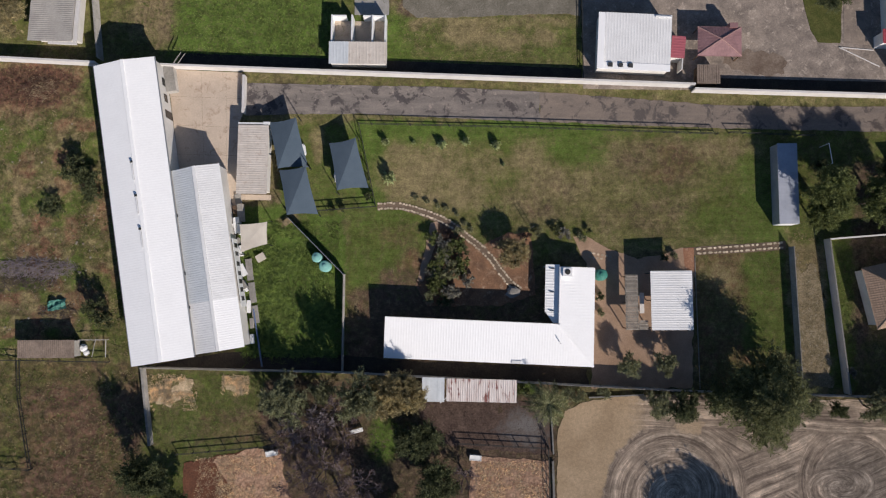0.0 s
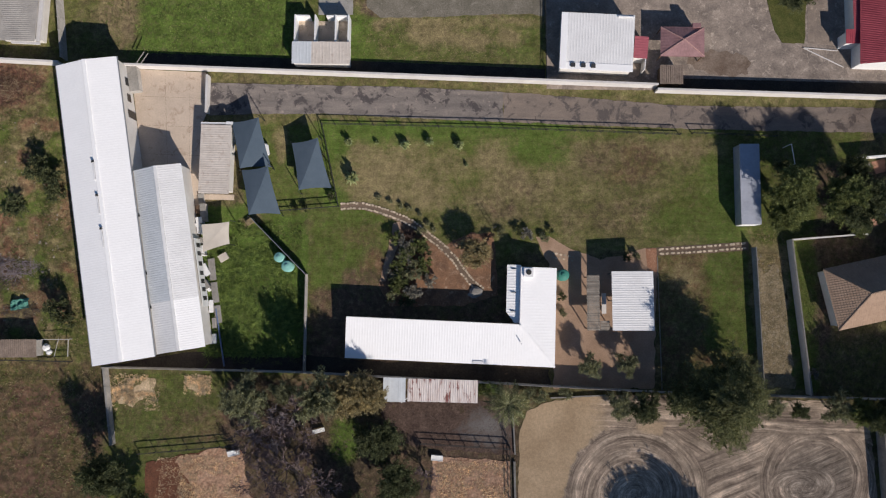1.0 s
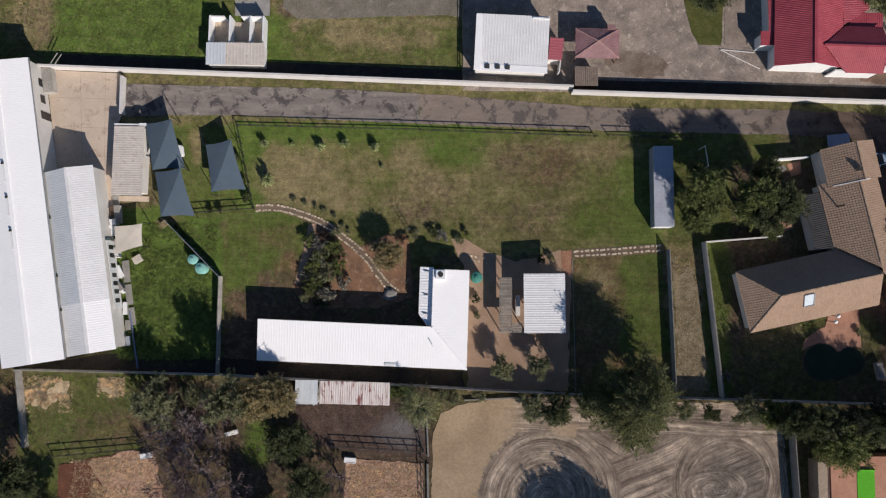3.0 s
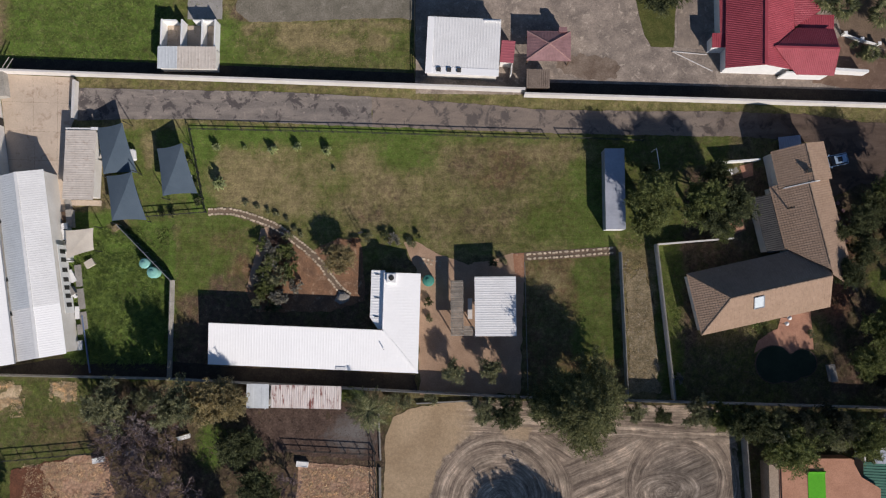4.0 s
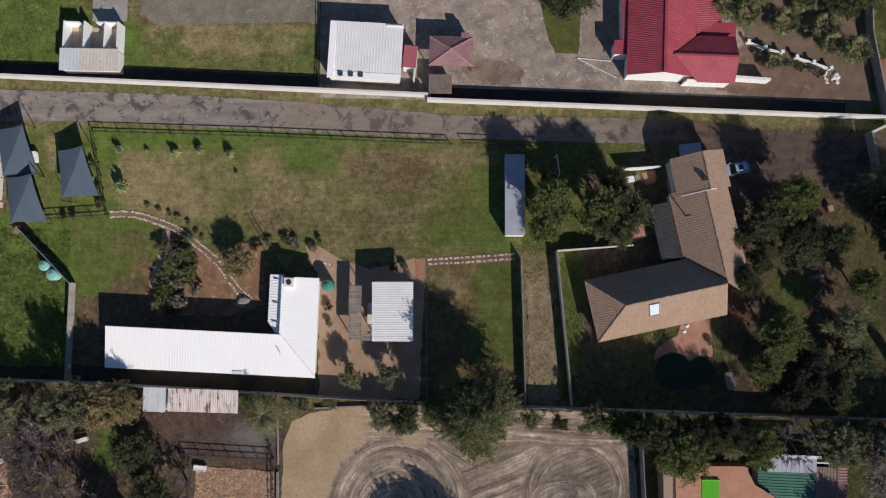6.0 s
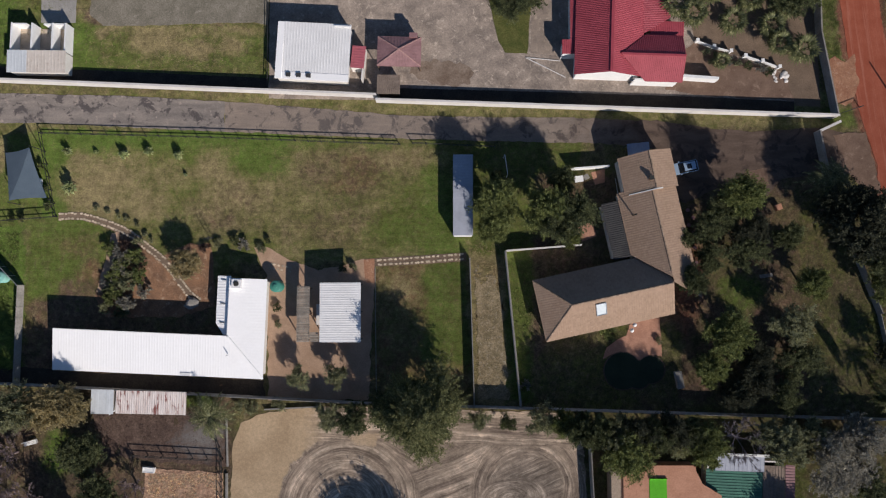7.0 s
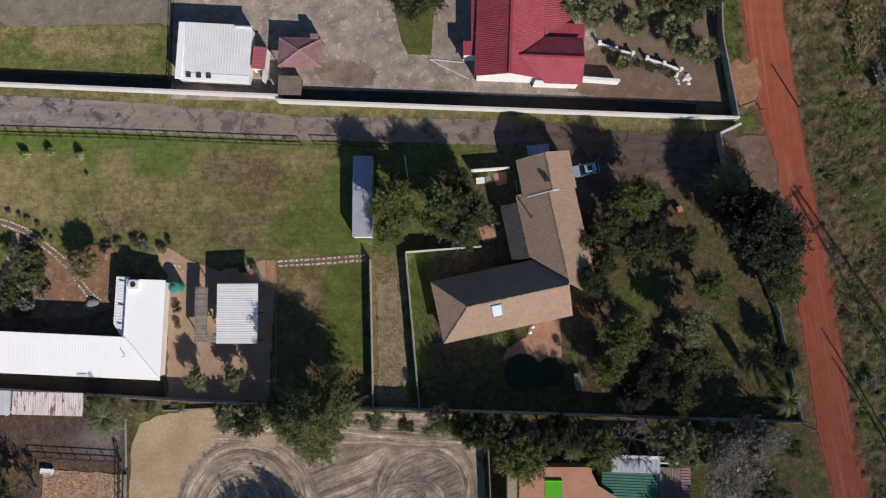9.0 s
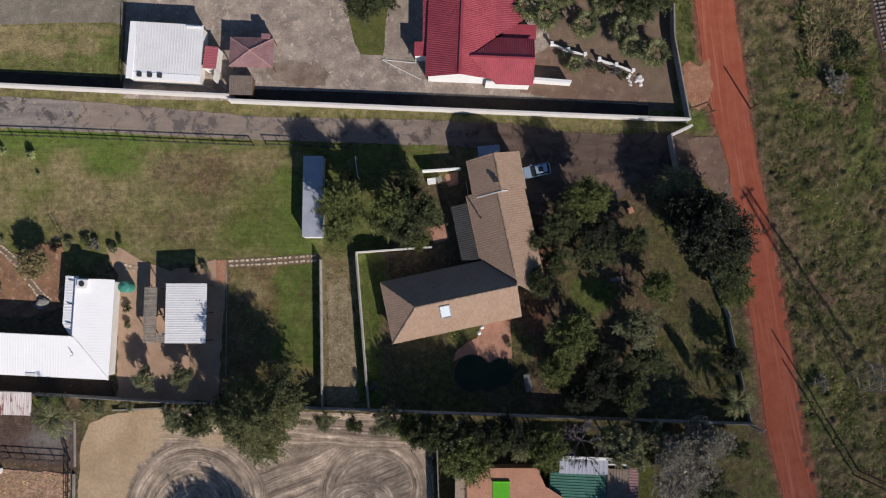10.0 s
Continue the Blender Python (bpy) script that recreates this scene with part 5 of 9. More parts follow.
def shed_annex():
    ob = thing("shed_annex", -34.25, 4.35, 8.9, "grey and white sheeted annex joined to the long shed", "shed")
    w, l, e, r = 7.0, 26.6, 3.8, 4.75
    part("wall", gable_wall(Shape(), w - 0.4, l - 0.4, e - 0.12, r - 0.12), M_HOUSEWALL, ob, "pale painted walls")
    run = math.hypot(w / 2, r - e)
    seam = -l / 2 + 7.2
    # northern sheets are older; the darker west slopes carry shade in their colour
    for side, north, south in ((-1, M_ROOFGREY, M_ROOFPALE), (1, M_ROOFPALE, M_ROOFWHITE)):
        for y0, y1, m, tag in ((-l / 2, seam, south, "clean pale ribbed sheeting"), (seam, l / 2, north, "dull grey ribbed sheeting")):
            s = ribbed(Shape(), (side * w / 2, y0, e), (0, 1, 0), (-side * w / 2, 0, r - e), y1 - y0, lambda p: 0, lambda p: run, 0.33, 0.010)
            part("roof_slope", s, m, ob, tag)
    part("ridge_cap", Shape().box(-0.2, 0.2, -l / 2, l / 2, r - 0.02, r + 0.06), M_ROOFPALE, ob)
    part("gutter", Shape().box(-w / 2 - 0.22, -w / 2 + 0.02, -l / 2, l / 2, e - 0.1, e + 0.04), M_WALLGREY, ob, "grey valley gutter between the roofs")
    for y in (6.5, -1.9, -6.8):
        part("downpipe", Shape().box(-w / 2 - 0.25, -w / 2 + 0.12, y, y + 0.4, e - 0.1, e + 0.2), M_STEELDARK, ob, "dark gutter outlet")
    sign = part("signboard", Shape().box(w / 2 + 0.02, w / 2 + 0.10, -7.6, 2.4, 0.6, 2.9), M_WHITE, ob, "white signboard with dark lettering")
    bars = [(-6.4, 0.9), (-5.1, 0.8), (-3.9, 0.5), (-2.7, 0.8), (-1.3, 1.1), (0.2, 0.9), (1.4, 0.6)]
    for y, h in bars:
        part("letter_bar", Shape().box(w / 2 + 0.10, w / 2 + 0.115, y - 0.32, y + 0.32, 1.1, 2.4), M_STEELDARK, sign)
    part("tarpaulin", Shape().box(w / 2 + 0.0, w / 2 + 0.9, 3.2, 5.6, 0.05, 1.1), M_WHITE, ob, "white covered goods")
    part("crate", Shape().box(w / 2 + 0.1, w / 2 + 0.8, 6.2, 7.4, 0.05, 0.8), M_TIMBER, ob)


def store_roof():
    ob = thing("store_room", -28.5, 18.9, -1.2, "low cream-sheeted store beside the concrete yard", "store")
    part("wall", room_walls(-2.1, 2.1, -4.6, 4.9, 2.2), M_HOUSEWALL, ob)
    part("roof", flat_slope(2.32, -2.25, 2.25, -5.1, 5.1, 0.02, "x", 0.34, 0.013), M_ROOFCREAM, ob, "weathered ribbed cream sheets")
    part("step", Shape().box(-2.2, 2.3, -5.7, -4.9, 0.0, 0.12), M_CONCRETE, ob, "tan cement step")
    part("gutter", Shape().box(-2.35, 2.4, 5.25, 5.5, 2.0, 2.2), M_WHITE, ob, "white gutter")
    part("tank_cover", Shape().box(1.4, 2.4, 5.2, 5.6, 2.1, 2.3), M_WHITE, ob, "white cover on the roof edge")


def sail(name, corners, heights, material, label, fold=0.0, group=""):
    """A stretched cloth with hollow edges and a post at each corner; fold softens the crease along its diagonal."""
    c = [Vector(p) for p in corners]
    mid = sum(c, Vector((0, 0))) / 4
    ob = thing(name, mid.x, mid.y, 0, label, "shade sail", group)
    n = 12
    s = Shape()
    grid = []
    for i in range(n + 1):
        for j in range(n + 1):
            a, b = i / n, j / n
            p = (c[0] * (1 - a) + c[1] * a) * (1 - b) + (c[3] * (1 - a) + c[2] * a) * b
            z = heights[0] + (heights[1] - heights[0]) * a + (heights[3] - heights[0]) * b
            if a + b > 1:
                z = heights[2] + (heights[3] - heights[2]) * (1 - a) + (heights[1] - heights[2]) * (1 - b)
            z -= fold * math.exp(-40 * (a + b - 1) ** 2) + 0.12 * math.sin(math.pi * a) * math.sin(math.pi * b)
            pull = 0.05 * (4 * b * (1 - b) * (abs(a - 0.5) * 2) ** 3 + 4 * a * (1 - a) * (abs(b - 0.5) * 2) ** 3)
            p = p.lerp(mid, pull)
            grid.append((p.x - mid.x, p.y - mid.y, z))
    for off in (0.0, -0.015):
        base = len(s.v)
        s.v.extend((x, y, z + off) for x, y, z in grid)
        for i in range(n):
            for j in range(n):
                q = (base + i * (n + 1) + j, base + (i + 1) * (n + 1) + j, base + (i + 1) * (n + 1) + j + 1, base + i * (n + 1) + j + 1)
                s.f.append(q if off == 0 else q[::-1])
    part("cloth", s, material, ob)
    for p, h in zip(c, heights):
        d = p - mid
        o = d + d.normalized() * 0.25
        part("post", Shape().tube((o.x, o.y, 0), (o.x, o.y, h + 0.1), 0.06), M_STEELDARK, ob)
    return ob


def white_house():
    ob = thing("white_house", 0, 0, 0, "white L-shaped house with a single-pitch ribbed roof", "house")
    hi, lo = 3.15, 2.45
    m = pose(-8.9, -4.1, 0, 0, 0, -2.55)
    # western wing runs along local x, falling to the south
    L, W = 24.9, 5.85
    run = math.hypot(W, hi - lo)
    s = ribbed(Shape(), (0, -W, lo), (1, 0, 0), (0, W, hi - lo), L + 5.05, lambda p: 0, lambda p: run if p <= L else run * (1 - (p - L) / 5.05), 0.38, 0.006)
    s.v = [tuple(m @ Vector(v)) for v in s.v]
    part("roof_slope", s, M_ROOFWHITE, ob, "bright white ribbed sheeting")
    # eastern wing falls to the east
    me = pose(15.9, -5.2, 0, 0, 0, -1.8)
    W2, N2 = 5.1, 8.25
    run2 = math.hypot(W2, hi - lo)
    s = ribbed(Shape(), (W2, N2, lo), (0, -1, 0), (-W2, 0, hi - lo), N2 + 5.9, lambda p: 0, lambda p: run2 if p <= N2 else run2 * (1 - (p - N2) / 5.9), 0.42, 0.006)
    s.v = [tuple(me @ Vector(v)) for v in s.v]
    part("roof_slope", s, M_ROOFWHITE, ob, "bright white ribbed sheeting")
    hip = Shape()
    a, b = me @ Vector((0, 0, hi + 0.05)), me @ Vector((W2, -5.9, lo + 0.05))
    hip.beam(a, b, 0.3, 0.06)
    part("hip_cap", hip, M_ROOFWHITE, ob)
    walls = Shape()
    for x0, x1, y0, y1 in ((0.35, 24.9, -0.5, -0.3), (0.35, 29.0, -W + 0.3, -W + 0.5), (0.35, 0.55, -W + 0.5, -0.5)):
        top = hi - 0.2 if y0 > -1 else lo - 0.1
        walls.box(x0, x1, y0, y1, 0, top, m)
    for x0, x1, y0, y1, top in ((0.2, 0.4, -0.5, N2 - 0.3, hi - 0.2), (W2 - 0.5, W2 - 0.3, -5.4, N2 - 0.3, lo - 0.1), (0.4, W2 - 0.5, N2 - 0.5, N2 - 0.3, lo - 0.1)):
        walls.box(x0, x1, y0, y1, 0, top, me)
    part("wall", walls, M_HOUSEWALL, ob, "white painted walls")
    fas = Shape().box(0, L - 0.1, 0.0, 0.10, hi - 0.28, hi + 0.03, m).box(-0.1, 0.0, 0.0, N2, hi - 0.28, hi + 0.03, me)
    part("fascia", fas, M_ROOFPALE, ob, "pale roof-edge trim")
    ver = Shape()
    ribbed(ver, (-2.0, 0.2, 2.35), (0, 1, 0), (2.0, 0, 0.25), N2 + 0.1, lambda p: 0 if p > 1.6 else 1.2 * (1 - p / 1.6), lambda p: 2.0, 0.4, 0.018)
    ver.v = [tuple(me @ Vector(v)) for v in ver.v]
    part("verandah_roof", ver, M_ROOFWHITE, ob, "lower white verandah roof")
    for y in (2.2, 4.9, N2):
        part("verandah_post", Shape().box(-1.95, -1.85, y - 0.05, y + 0.05, 0, 2.3, me), M_WHITE, ob)
        part("roof_hook", Shape().box(-1.4, -0.7, y - 0.35, y - 0.28, 2.5, 2.62, me), M_STEELDARK, ob)
    box = part("roof_cooler", Shape().box(0.35, 1.65, N2 - 1.4, N2 - 0.15, 2.9, 3.55, me), M_ROOFPALE, ob, "grey rooftop cooling unit")
    c = me @ Vector((1.0, N2 - 0.75, 0))
    part("cooler_fan", Shape().lathe(c.x, c.y, [(0.38, 3.55), (0.38, 3.64), (0.2, 3.67)]), M_STEELDARK, box, "dark round fan grille")
    part("skylight", Shape().box(L - 6.6, L - 5.2, -W + 0.02, -W + 0.45, lo - 0.02, lo + 0.16, m), M_ROOFPALE, ob)
    f = me @ Vector((0.2, -2.6, 0))
    part("flue", Shape().tube((f.x, f.y, 3.0), (f.x, f.y, 3.75), 0.06), M_STEEL, ob)
    for x in (4.0, 8.5, 13.0, 18.0, 22.0):
        part("window", Shape().box(x - 0.7, x + 0.7, -0.30, -0.26, 0.9, 2.1, m), M_CARGLASS, ob, "dark window pane")


def carport():
    ob = thing("carport", 31.85, -1.8, 0.3, "open carport with a pale ribbed sheet roof", "carport")
    part("roof", flat_slope(3.25, -2.92, 2.92, -4.2, 4.2, 0.18, "x", 0.33, 0.016), M_ROOFPALE, ob, "pale ribbed sheeting")
    for x in (-2.7, 2.7):
        for y in (-3.9, 0, 3.9):
            part("post", Shape().box(x - 0.06, x + 0.06, y - 0.06, y + 0.06, 0, 3.2), M_STEELDARK, ob)
    for y in (-3.9, 0, 3.9):
        part("beam", Shape().box(-2.8, 2.8, y - 0.04, y + 0.04, 3.08, 3.2), M_STEELDARK, ob)


def pergola():
    ob = thing("pergola", 26.5, -2.1, 0, "weathered slatted timber pergola beside the carport", "pergola")
    y = -3.9
    for x0, x1, a, b in ((-1.0, 0.85, -3.9, 3.9), (0.9, 2.2, -3.9, -2.55)):
        y = a
        while y < b:
            wdt = random.uniform(0.11, 0.16)
            s = Shape().box(x0 + random.uniform(-0.05, 0.05), x1 + random.uniform(-0.05, 0.05), y, y + wdt, 2.42, 2.46 + random.uniform(0, 0.03))
            part("slat", s, M_PLANK, ob)
            y += wdt + random.uniform(0.015, 0.045)
    for x in (-0.8, 0.7):
        part("beam", Shape().box(x - 0.05, x + 0.05, -3.95, 3.95, 2.28, 2.42), M_TIMBER, ob)
        for y in (-3.7, 0, 3.7):
            part("post", Shape().box(x - 0.06, x + 0.06, y - 0.06, y + 0.06, 0, 2.28), M_TIMBER, ob)
    single("garden_table", Shape().box(-0.3, 0.35, -1.5, 1.5, 0.70, 0.76).box(-0.2, 0.2, -1.2, -1.0, 0, 0.7).box(-0.2, 0.2, 1.0, 1.2, 0, 0.7), M_WALLWHITE,
           "pale narrow table beside the carport", "table", at=pose(28.3, -2.2, 0.02))


def container_roof():
    ob = thing("storage_container", 49.25, 15.0, 0.0, "long pale grey storage container in tree shade", "container")
    part("body", Shape().box(-1.35, 1.35, -5.8, 5.8, 0.1, 2.45), M_ROOFDARK, ob, "blue-grey ribbed steel sides")
    part("roof", flat_slope(2.47, -1.42, 1.42, -5.85, 5.85, 0.02, "x", 0.4, 0.006), M_ROOFDULL, ob, "pale ribbed top")
    part("door", Shape().box(-1.3, 1.3, -5.87, -5.8, 0.15, 2.4), M_WHITE, ob, "white end door")
    for x in (-1.3, 1.3):
        for y in (-5.6, 5.6):
            part("foot", Shape().box(x - 0.1, x + 0.1, y - 0.1, y + 0.1, 0, 0.12), M_STEELDARK, ob)


def tiled_house():
    ob = thing("tiled_house", 0, 0, 0, "brown tiled house with hipped and gabled wings", "house")
    e, r = 2.65, 5.35
    # south wing, hipped at its western end; local x along the ridge
    m = pose(60.05, -1.65, 0, 0, 0, 12.3)
    W, L = 8.9, 18.7
    h = W / 2
    slope = math.hypot(h, r - e)
    ext = 4.3

    def laid(shape, mm):
        shape.v = [tuple(mm @ Vector(v)) for v in shape.v]
        return shape

    for side in (-1, 1):
        s = tiled(Shape(), (0, side * h, e), (1, 0, 0), (0, -side * h, r - e), lambda v: ext * v / slope, lambda v: L, slope)
        part("roof_slope", laid(s, m), M_TILE, ob, "rows of brown interlocking tiles")
    hip = math.hypot(ext, r - e)
    s = tiled(Shape(), (0, h, e), (0, -1, 0), (ext, 0, r - e), lambda v: h * v / hip, lambda v: W - h * v / hip, hip)
    part("hip_slope", laid(s, m), M_TILE, ob, "rows of brown interlocking tiles")
    for a, b in (((ext, 0, r), (L - 0.2, 0, r)), ((0, h, e), (ext, 0, r)), ((0, -h, e), (ext, 0, r))):
        cap_row(ob, m, a, b, M_TILECAP)
    w = room_walls(0.5, L - 0.6, -h + 0.5, h - 0.5, e - 0.1)
    part("wall", laid(w, m), M_HOUSEWALL, ob, "pale plastered walls")
    # north wing; local y along its ridge, x across
    m2 = pose(77.0, 8.6, 0, 0, 0, 12.3)
    hw, n1, n0 = 4.25, 7.6, -8.5
    sl = math.hypot(hw, r - e)
    for side in (-1, 1):
        if side < 0:
            s = tiled(Shape(), (-hw, n1, e), (0, -1, 0), (hw, 0, r - e), lambda v: 0, lambda v: 9.0 + 4.2 * v / sl, sl)
        else:
            s = tiled(Shape(), (hw, n1, e), (0, -1, 0), (-hw, 0, r - e), lambda v: 0, lambda v: n1 - n0 + 1.0 - 3.2 * v / sl, sl)
        part("roof_slope", laid(s, m2), M_TILE, ob, "rows of brown interlocking tiles")
    cap_row(ob, m2, (0, n1, r), (0, -4.8, r), M_TILECAP)
    part("wall", laid(room_walls(-hw + 0.5, hw - 0.5, n0 + 2, n1 - 0.2, e - 0.1), m2), M_HOUSEWALL, ob, "pale plastered walls")
    g = Shape()
    g.v = [(-hw + 0.4, n1 - 0.25, e - 0.1), (hw - 0.4, n1 - 0.25, e - 0.1), (0, n1 - 0.25, r - 0.1), (-hw + 0.4, n1 - 0.1, e - 0.1), (hw - 0.4, n1 - 0.1, e - 0.1), (0, n1 - 0.1, r - 0.1)]
    g.f = [(2, 1, 0), (3, 4, 5), (0, 1, 4, 3), (1, 2, 5, 4), (2, 0, 3, 5)]
    part("gable", laid(g, m2), M_HOUSEWALL, ob)
    # garage wing further north, slightly lower
    m3 = pose(75.55, 18.1, 0, 0, 0, 11.0)
    gw, gl, gr, ge = 3.85, 2.75, 5.75, 3.3
    gs = math.hypot(gw, gr - ge)
    for side in (-1, 1):
        s = tiled(Shape(), (side * gw, gl, ge), (0, -1, 0), (-side * gw, 0, gr - ge), lambda v: 0, lambda v: 2 * gl, gs)
        part("roof_slope", laid(s, m3), M_TILE, ob, "rows of brown interlocking tiles")
    cap_row(ob, m3, (0, gl, gr), (0, -gl, gr), M_TILECAP)
    part("wall", laid(gable_wall(Shape(), 2 * gw - 0.8, 2 * gl - 0.4, ge - 0.1, gr - 0.25), m3), M_HOUSEWALL, ob, "pale plastered walls")
    part("parapet", laid(Shape().beam((-3.4, -gl, ge + 0.36), (0, -gl, gr + 0.10), 0.13, 0.05).beam((0, -gl, gr + 0.10), (1.0, -gl, gr - 0.52), 0.13, 0.05), m3), M_WHITE, ob, "white flashing across the roof")
    # grey annex to the west of the north wing, blue porch roof to the north
    mg = pose(71.35, 9.9, 0, 0, 0, 12.0)
    part("annex_roof", laid(flat_slope(2.35, -1.45, 1.35, -4.1, 4.1, 0.3, "x", 0.3, 0.035), mg), M_GREYTILE, ob, "dark grey ribbed annex roof")
    part("annex_wall", laid(room_walls(-1.25, 1.2, -3.9, 3.9, 2.3, 0.15), mg), M_HOUSEWALL, ob)
    mb = pose(74.6, 21.7, 0, 0, 0, 6.0)
    part("porch_roof", laid(flat_slope(2.2, -1.6, 1.6, -0.9, 0.85, 0.1, "y", 0.35, 0.03), mb), M_ROOFBLUE, ob, "small blue sheet roof")
    for x in (-1.5, 1.5):
        part("porch_post", laid(Shape().box(x - 0.05, x + 0.05, 0.7, 0.8, 0, 2.2), mb), M_STEELDARK, ob)
    ch = part("chimney", laid(Shape().box(-0.7, -0.2, -1.4, -0.9, 3.6, 5.95), m3), M_TILECAP, ob, "brown brick chimney")
    part("chimney_top", laid(Shape().box(-0.75, -0.15, -1.45, -0.85, 5.95, 6.03), m3), M_STEELDARK, ch)
    part("flue", laid(Shape().tube((-2.9, 4.0, 3.0), (-2.9, 4.0, 5.4), 0.09), m2), M_STEELDARK, ob)
    # roof window in the south slope
    n = Vector((0, -(r - e), h)).normalized()
    win = Shape()
    t = h - 2.3
    zz = e + (r - e) * (t / h) + 0.14
    up = Vector((0, h, r - e)).normalized()
    o = Vector((7.55, -h + t, zz))
    x = Vector((1, 0, 0))
    win.face(o, o + x * 1.4, o + x * 1.4 + up * 1.9, o + up * 1.9)
    rim = Shape()
    for a, b in ((o, o + x * 1.4), (o + x * 1.4, o + x * 1.4 + up * 1.9), (o + x * 1.4 + up * 1.9, o + up * 1.9), (o + up * 1.9, o)):
        rim.beam(a, b, 0.1, 0.16)
    sk = part("skylight", laid(win, m), M_GLASS, ob, "large clear roof window")
    part("skylight_frame", laid(rim, m), M_ROOFDARK, sk)
    windows(ob, [tuple((m @ Vector((x0, -h + 0.48, 0))).xy) + (12.3,) for x0 in (4, 9, 15)])
    # outdoor lamp balls on posts by the patio
    for p in ((73.2, -4.4), (73.6, -3.6)):
        lamp = thing("garden_lamp", p[0], p[1], 0, "white globe lamp on a post by the patio", "garden lamp", "patio lamps")
        part("post", Shape().tube((0, 0, 0), (0, 0, 2.2), 0.04), M_STEELDARK, lamp)
        part("globe", Shape().lathe(0, 0, [(0.1, 2.15), (0.26, 2.3), (0.3, 2.45), (0.26, 2.6), (0.1, 2.72)], 14), M_WHITE, lamp, smooth=True)


def red_house():
    ob = thing("red_roofed_house", 0, 0, 0, "white house under red painted ribbed roofs", "house")
    e, r = 3.0, 4.9
    m = pose(70.75, 45.2, 0, 0, 0, -2.2)
    hw, l = 4.95, 13.0
    run = math.hypot(hw, r - e)
    for side in (-1, 1):
        s = ribbed(Shape(), (side * hw, l, e), (0, -1, 0), (-side * hw, 0, r - e), 2 * l, lambda p: 0, lambda p: run, 0.27, 0.028)
        s.v = [tuple(m @ Vector(v)) for v in s.v]
        part("roof_slope", s, M_ROOFRED, ob, "red ribbed sheeting")
    part("ridge_cap", Shape().box(-0.2, 0.2, -l, l, r, r + 0.08, m), M_ROOFRED, ob)
    g = gable_wall(Shape(), 2 * hw - 0.8, 2 * l - 0.5, e - 0.12, r - 0.25)
    g.v = [tuple(m @ Vector(v)) for v in g.v]
    part("wall", g, M_WHITE, ob, "bright white plastered walls")
    # eastern wing with its ridge running east
    m2 = pose(76.6, 34.75, 0, 0, 0, -2.0)
    w2, x0, x1, r2 = 3.45, -4.8, 4.4, 4.55
    run2 = math.hypot(w2, r2 - e)
    cut = 5.0
    for side in (-1, 1):
        s = ribbed(Shape(), (x1, side * w2, e), (-1, 0, 0), (0, -side * w2, r2 - e), x1 - x0, lambda p: 0 if p < 5.4 else (p - 5.4) / (x1 - x0 - 5.4) * run2, lambda p: run2, 0.27, 0.028)
        s.v = [tuple(m2 @ Vector(v)) for v in s.v]
        part("wing_slope", s, M_ROOFRED, ob, "red ribbed sheeting")
    part("wing_ridge", Shape().box(x0, x1, -0.15, 0.15, r2 - 0.02, r2 + 0.07, m2), M_ROOFRED, ob)
    gw = Shape()
    gw.v = [tuple(m2 @ Vector(v)) for v in ((x1 - 0.4, -w2 + 0.3, 0), (x1 - 0.4, w2 - 0.3, 0), (x1 - 0.4, w2 - 0.3, e - 0.1), (x1 - 0.4, 0, r2 - 0.2), (x1 - 0.4, -w2 + 0.3, e - 0.1),
                                             (x1 - 0.6, -w2 + 0.3, 0), (x1 - 0.6, w2 - 0.3, 0), (x1 - 0.6, w2 - 0.3, e - 0.1), (x1 - 0.6, 0, r2 - 0.2), (x1 - 0.6, -w2 + 0.3, e - 0.1))]
    gw.f = [(0, 1, 2, 3, 4), (9, 8, 7, 6, 5)] + [(i, (i + 1) % 5, 5 + (i + 1) % 5, 5 + i) for i in range(5)]
    part("gable", gw, M_WHITE, ob)
    part("wing_wall", Shape().box(-2.4, x1 - 0.6, -w2 + 0.3, -w2 + 0.5, 0, e - 0.1, m2), M_WHITE, ob, "bright white plastered walls")
    part("wing_wall", Shape().box(-0.5, x1 - 0.6, w2 - 0.5, w2 - 0.3, 0, e - 0.1, m2), M_WHITE, ob, "bright white plastered walls")
    # lower block in the corner and small porch roofs
    s = flat_slope(2.45, -0.2, 4.7, 3.5, 5.7, 0.1, "y", 0.27, 0.025)
    s.v = [tuple(m2 @ Vector(v)) for v in s.v]
    part("lower_roof", s, M_ROOFRED, ob, "red ribbed sheeting")
    part("lower_wall", Shape().box(0, 4.5, 5.3, 5.5, 0, 2.4, m2).box(4.3, 4.5, 3.4, 5.3, 0, 2.4, m2), M_WHITE, ob)
    lean = ribbed(Shape(), (79.5, 58, 2.6), (0, -1, 0), (-4.0, 0, 0.42), 19.6, lambda p: 0 if p < 17.1 else (p - 17.1) / 2.5 * 4.0, lambda p: 4.02, 0.27, 0.025)
    part("side_roof", lean, M_ROOFRED, ob, "lower red ribbed sheeting")
    part("side_wall", Shape().box(79.1, 79.3, 41.2, 57.8, 0, 2.5), M_WHITE, ob)
    part("side_roof", flat_slope(2.55, 64.9, 66.3, 37.7, 58, 0.3, "x", 0.27, 0.025), M_ROOFRED, ob, "narrow red side roof")
    part("side_wall", Shape().box(65.1, 65.25, 37.7, 57.8, 0, 2.5), M_WHITE, ob)
    part("porch_roof", flat_slope(2.5, 63.7, 65.9, 35.6, 37.7, 0.1, "y", 0.27, 0.025), M_ROOFRED, ob, "small red porch roof")
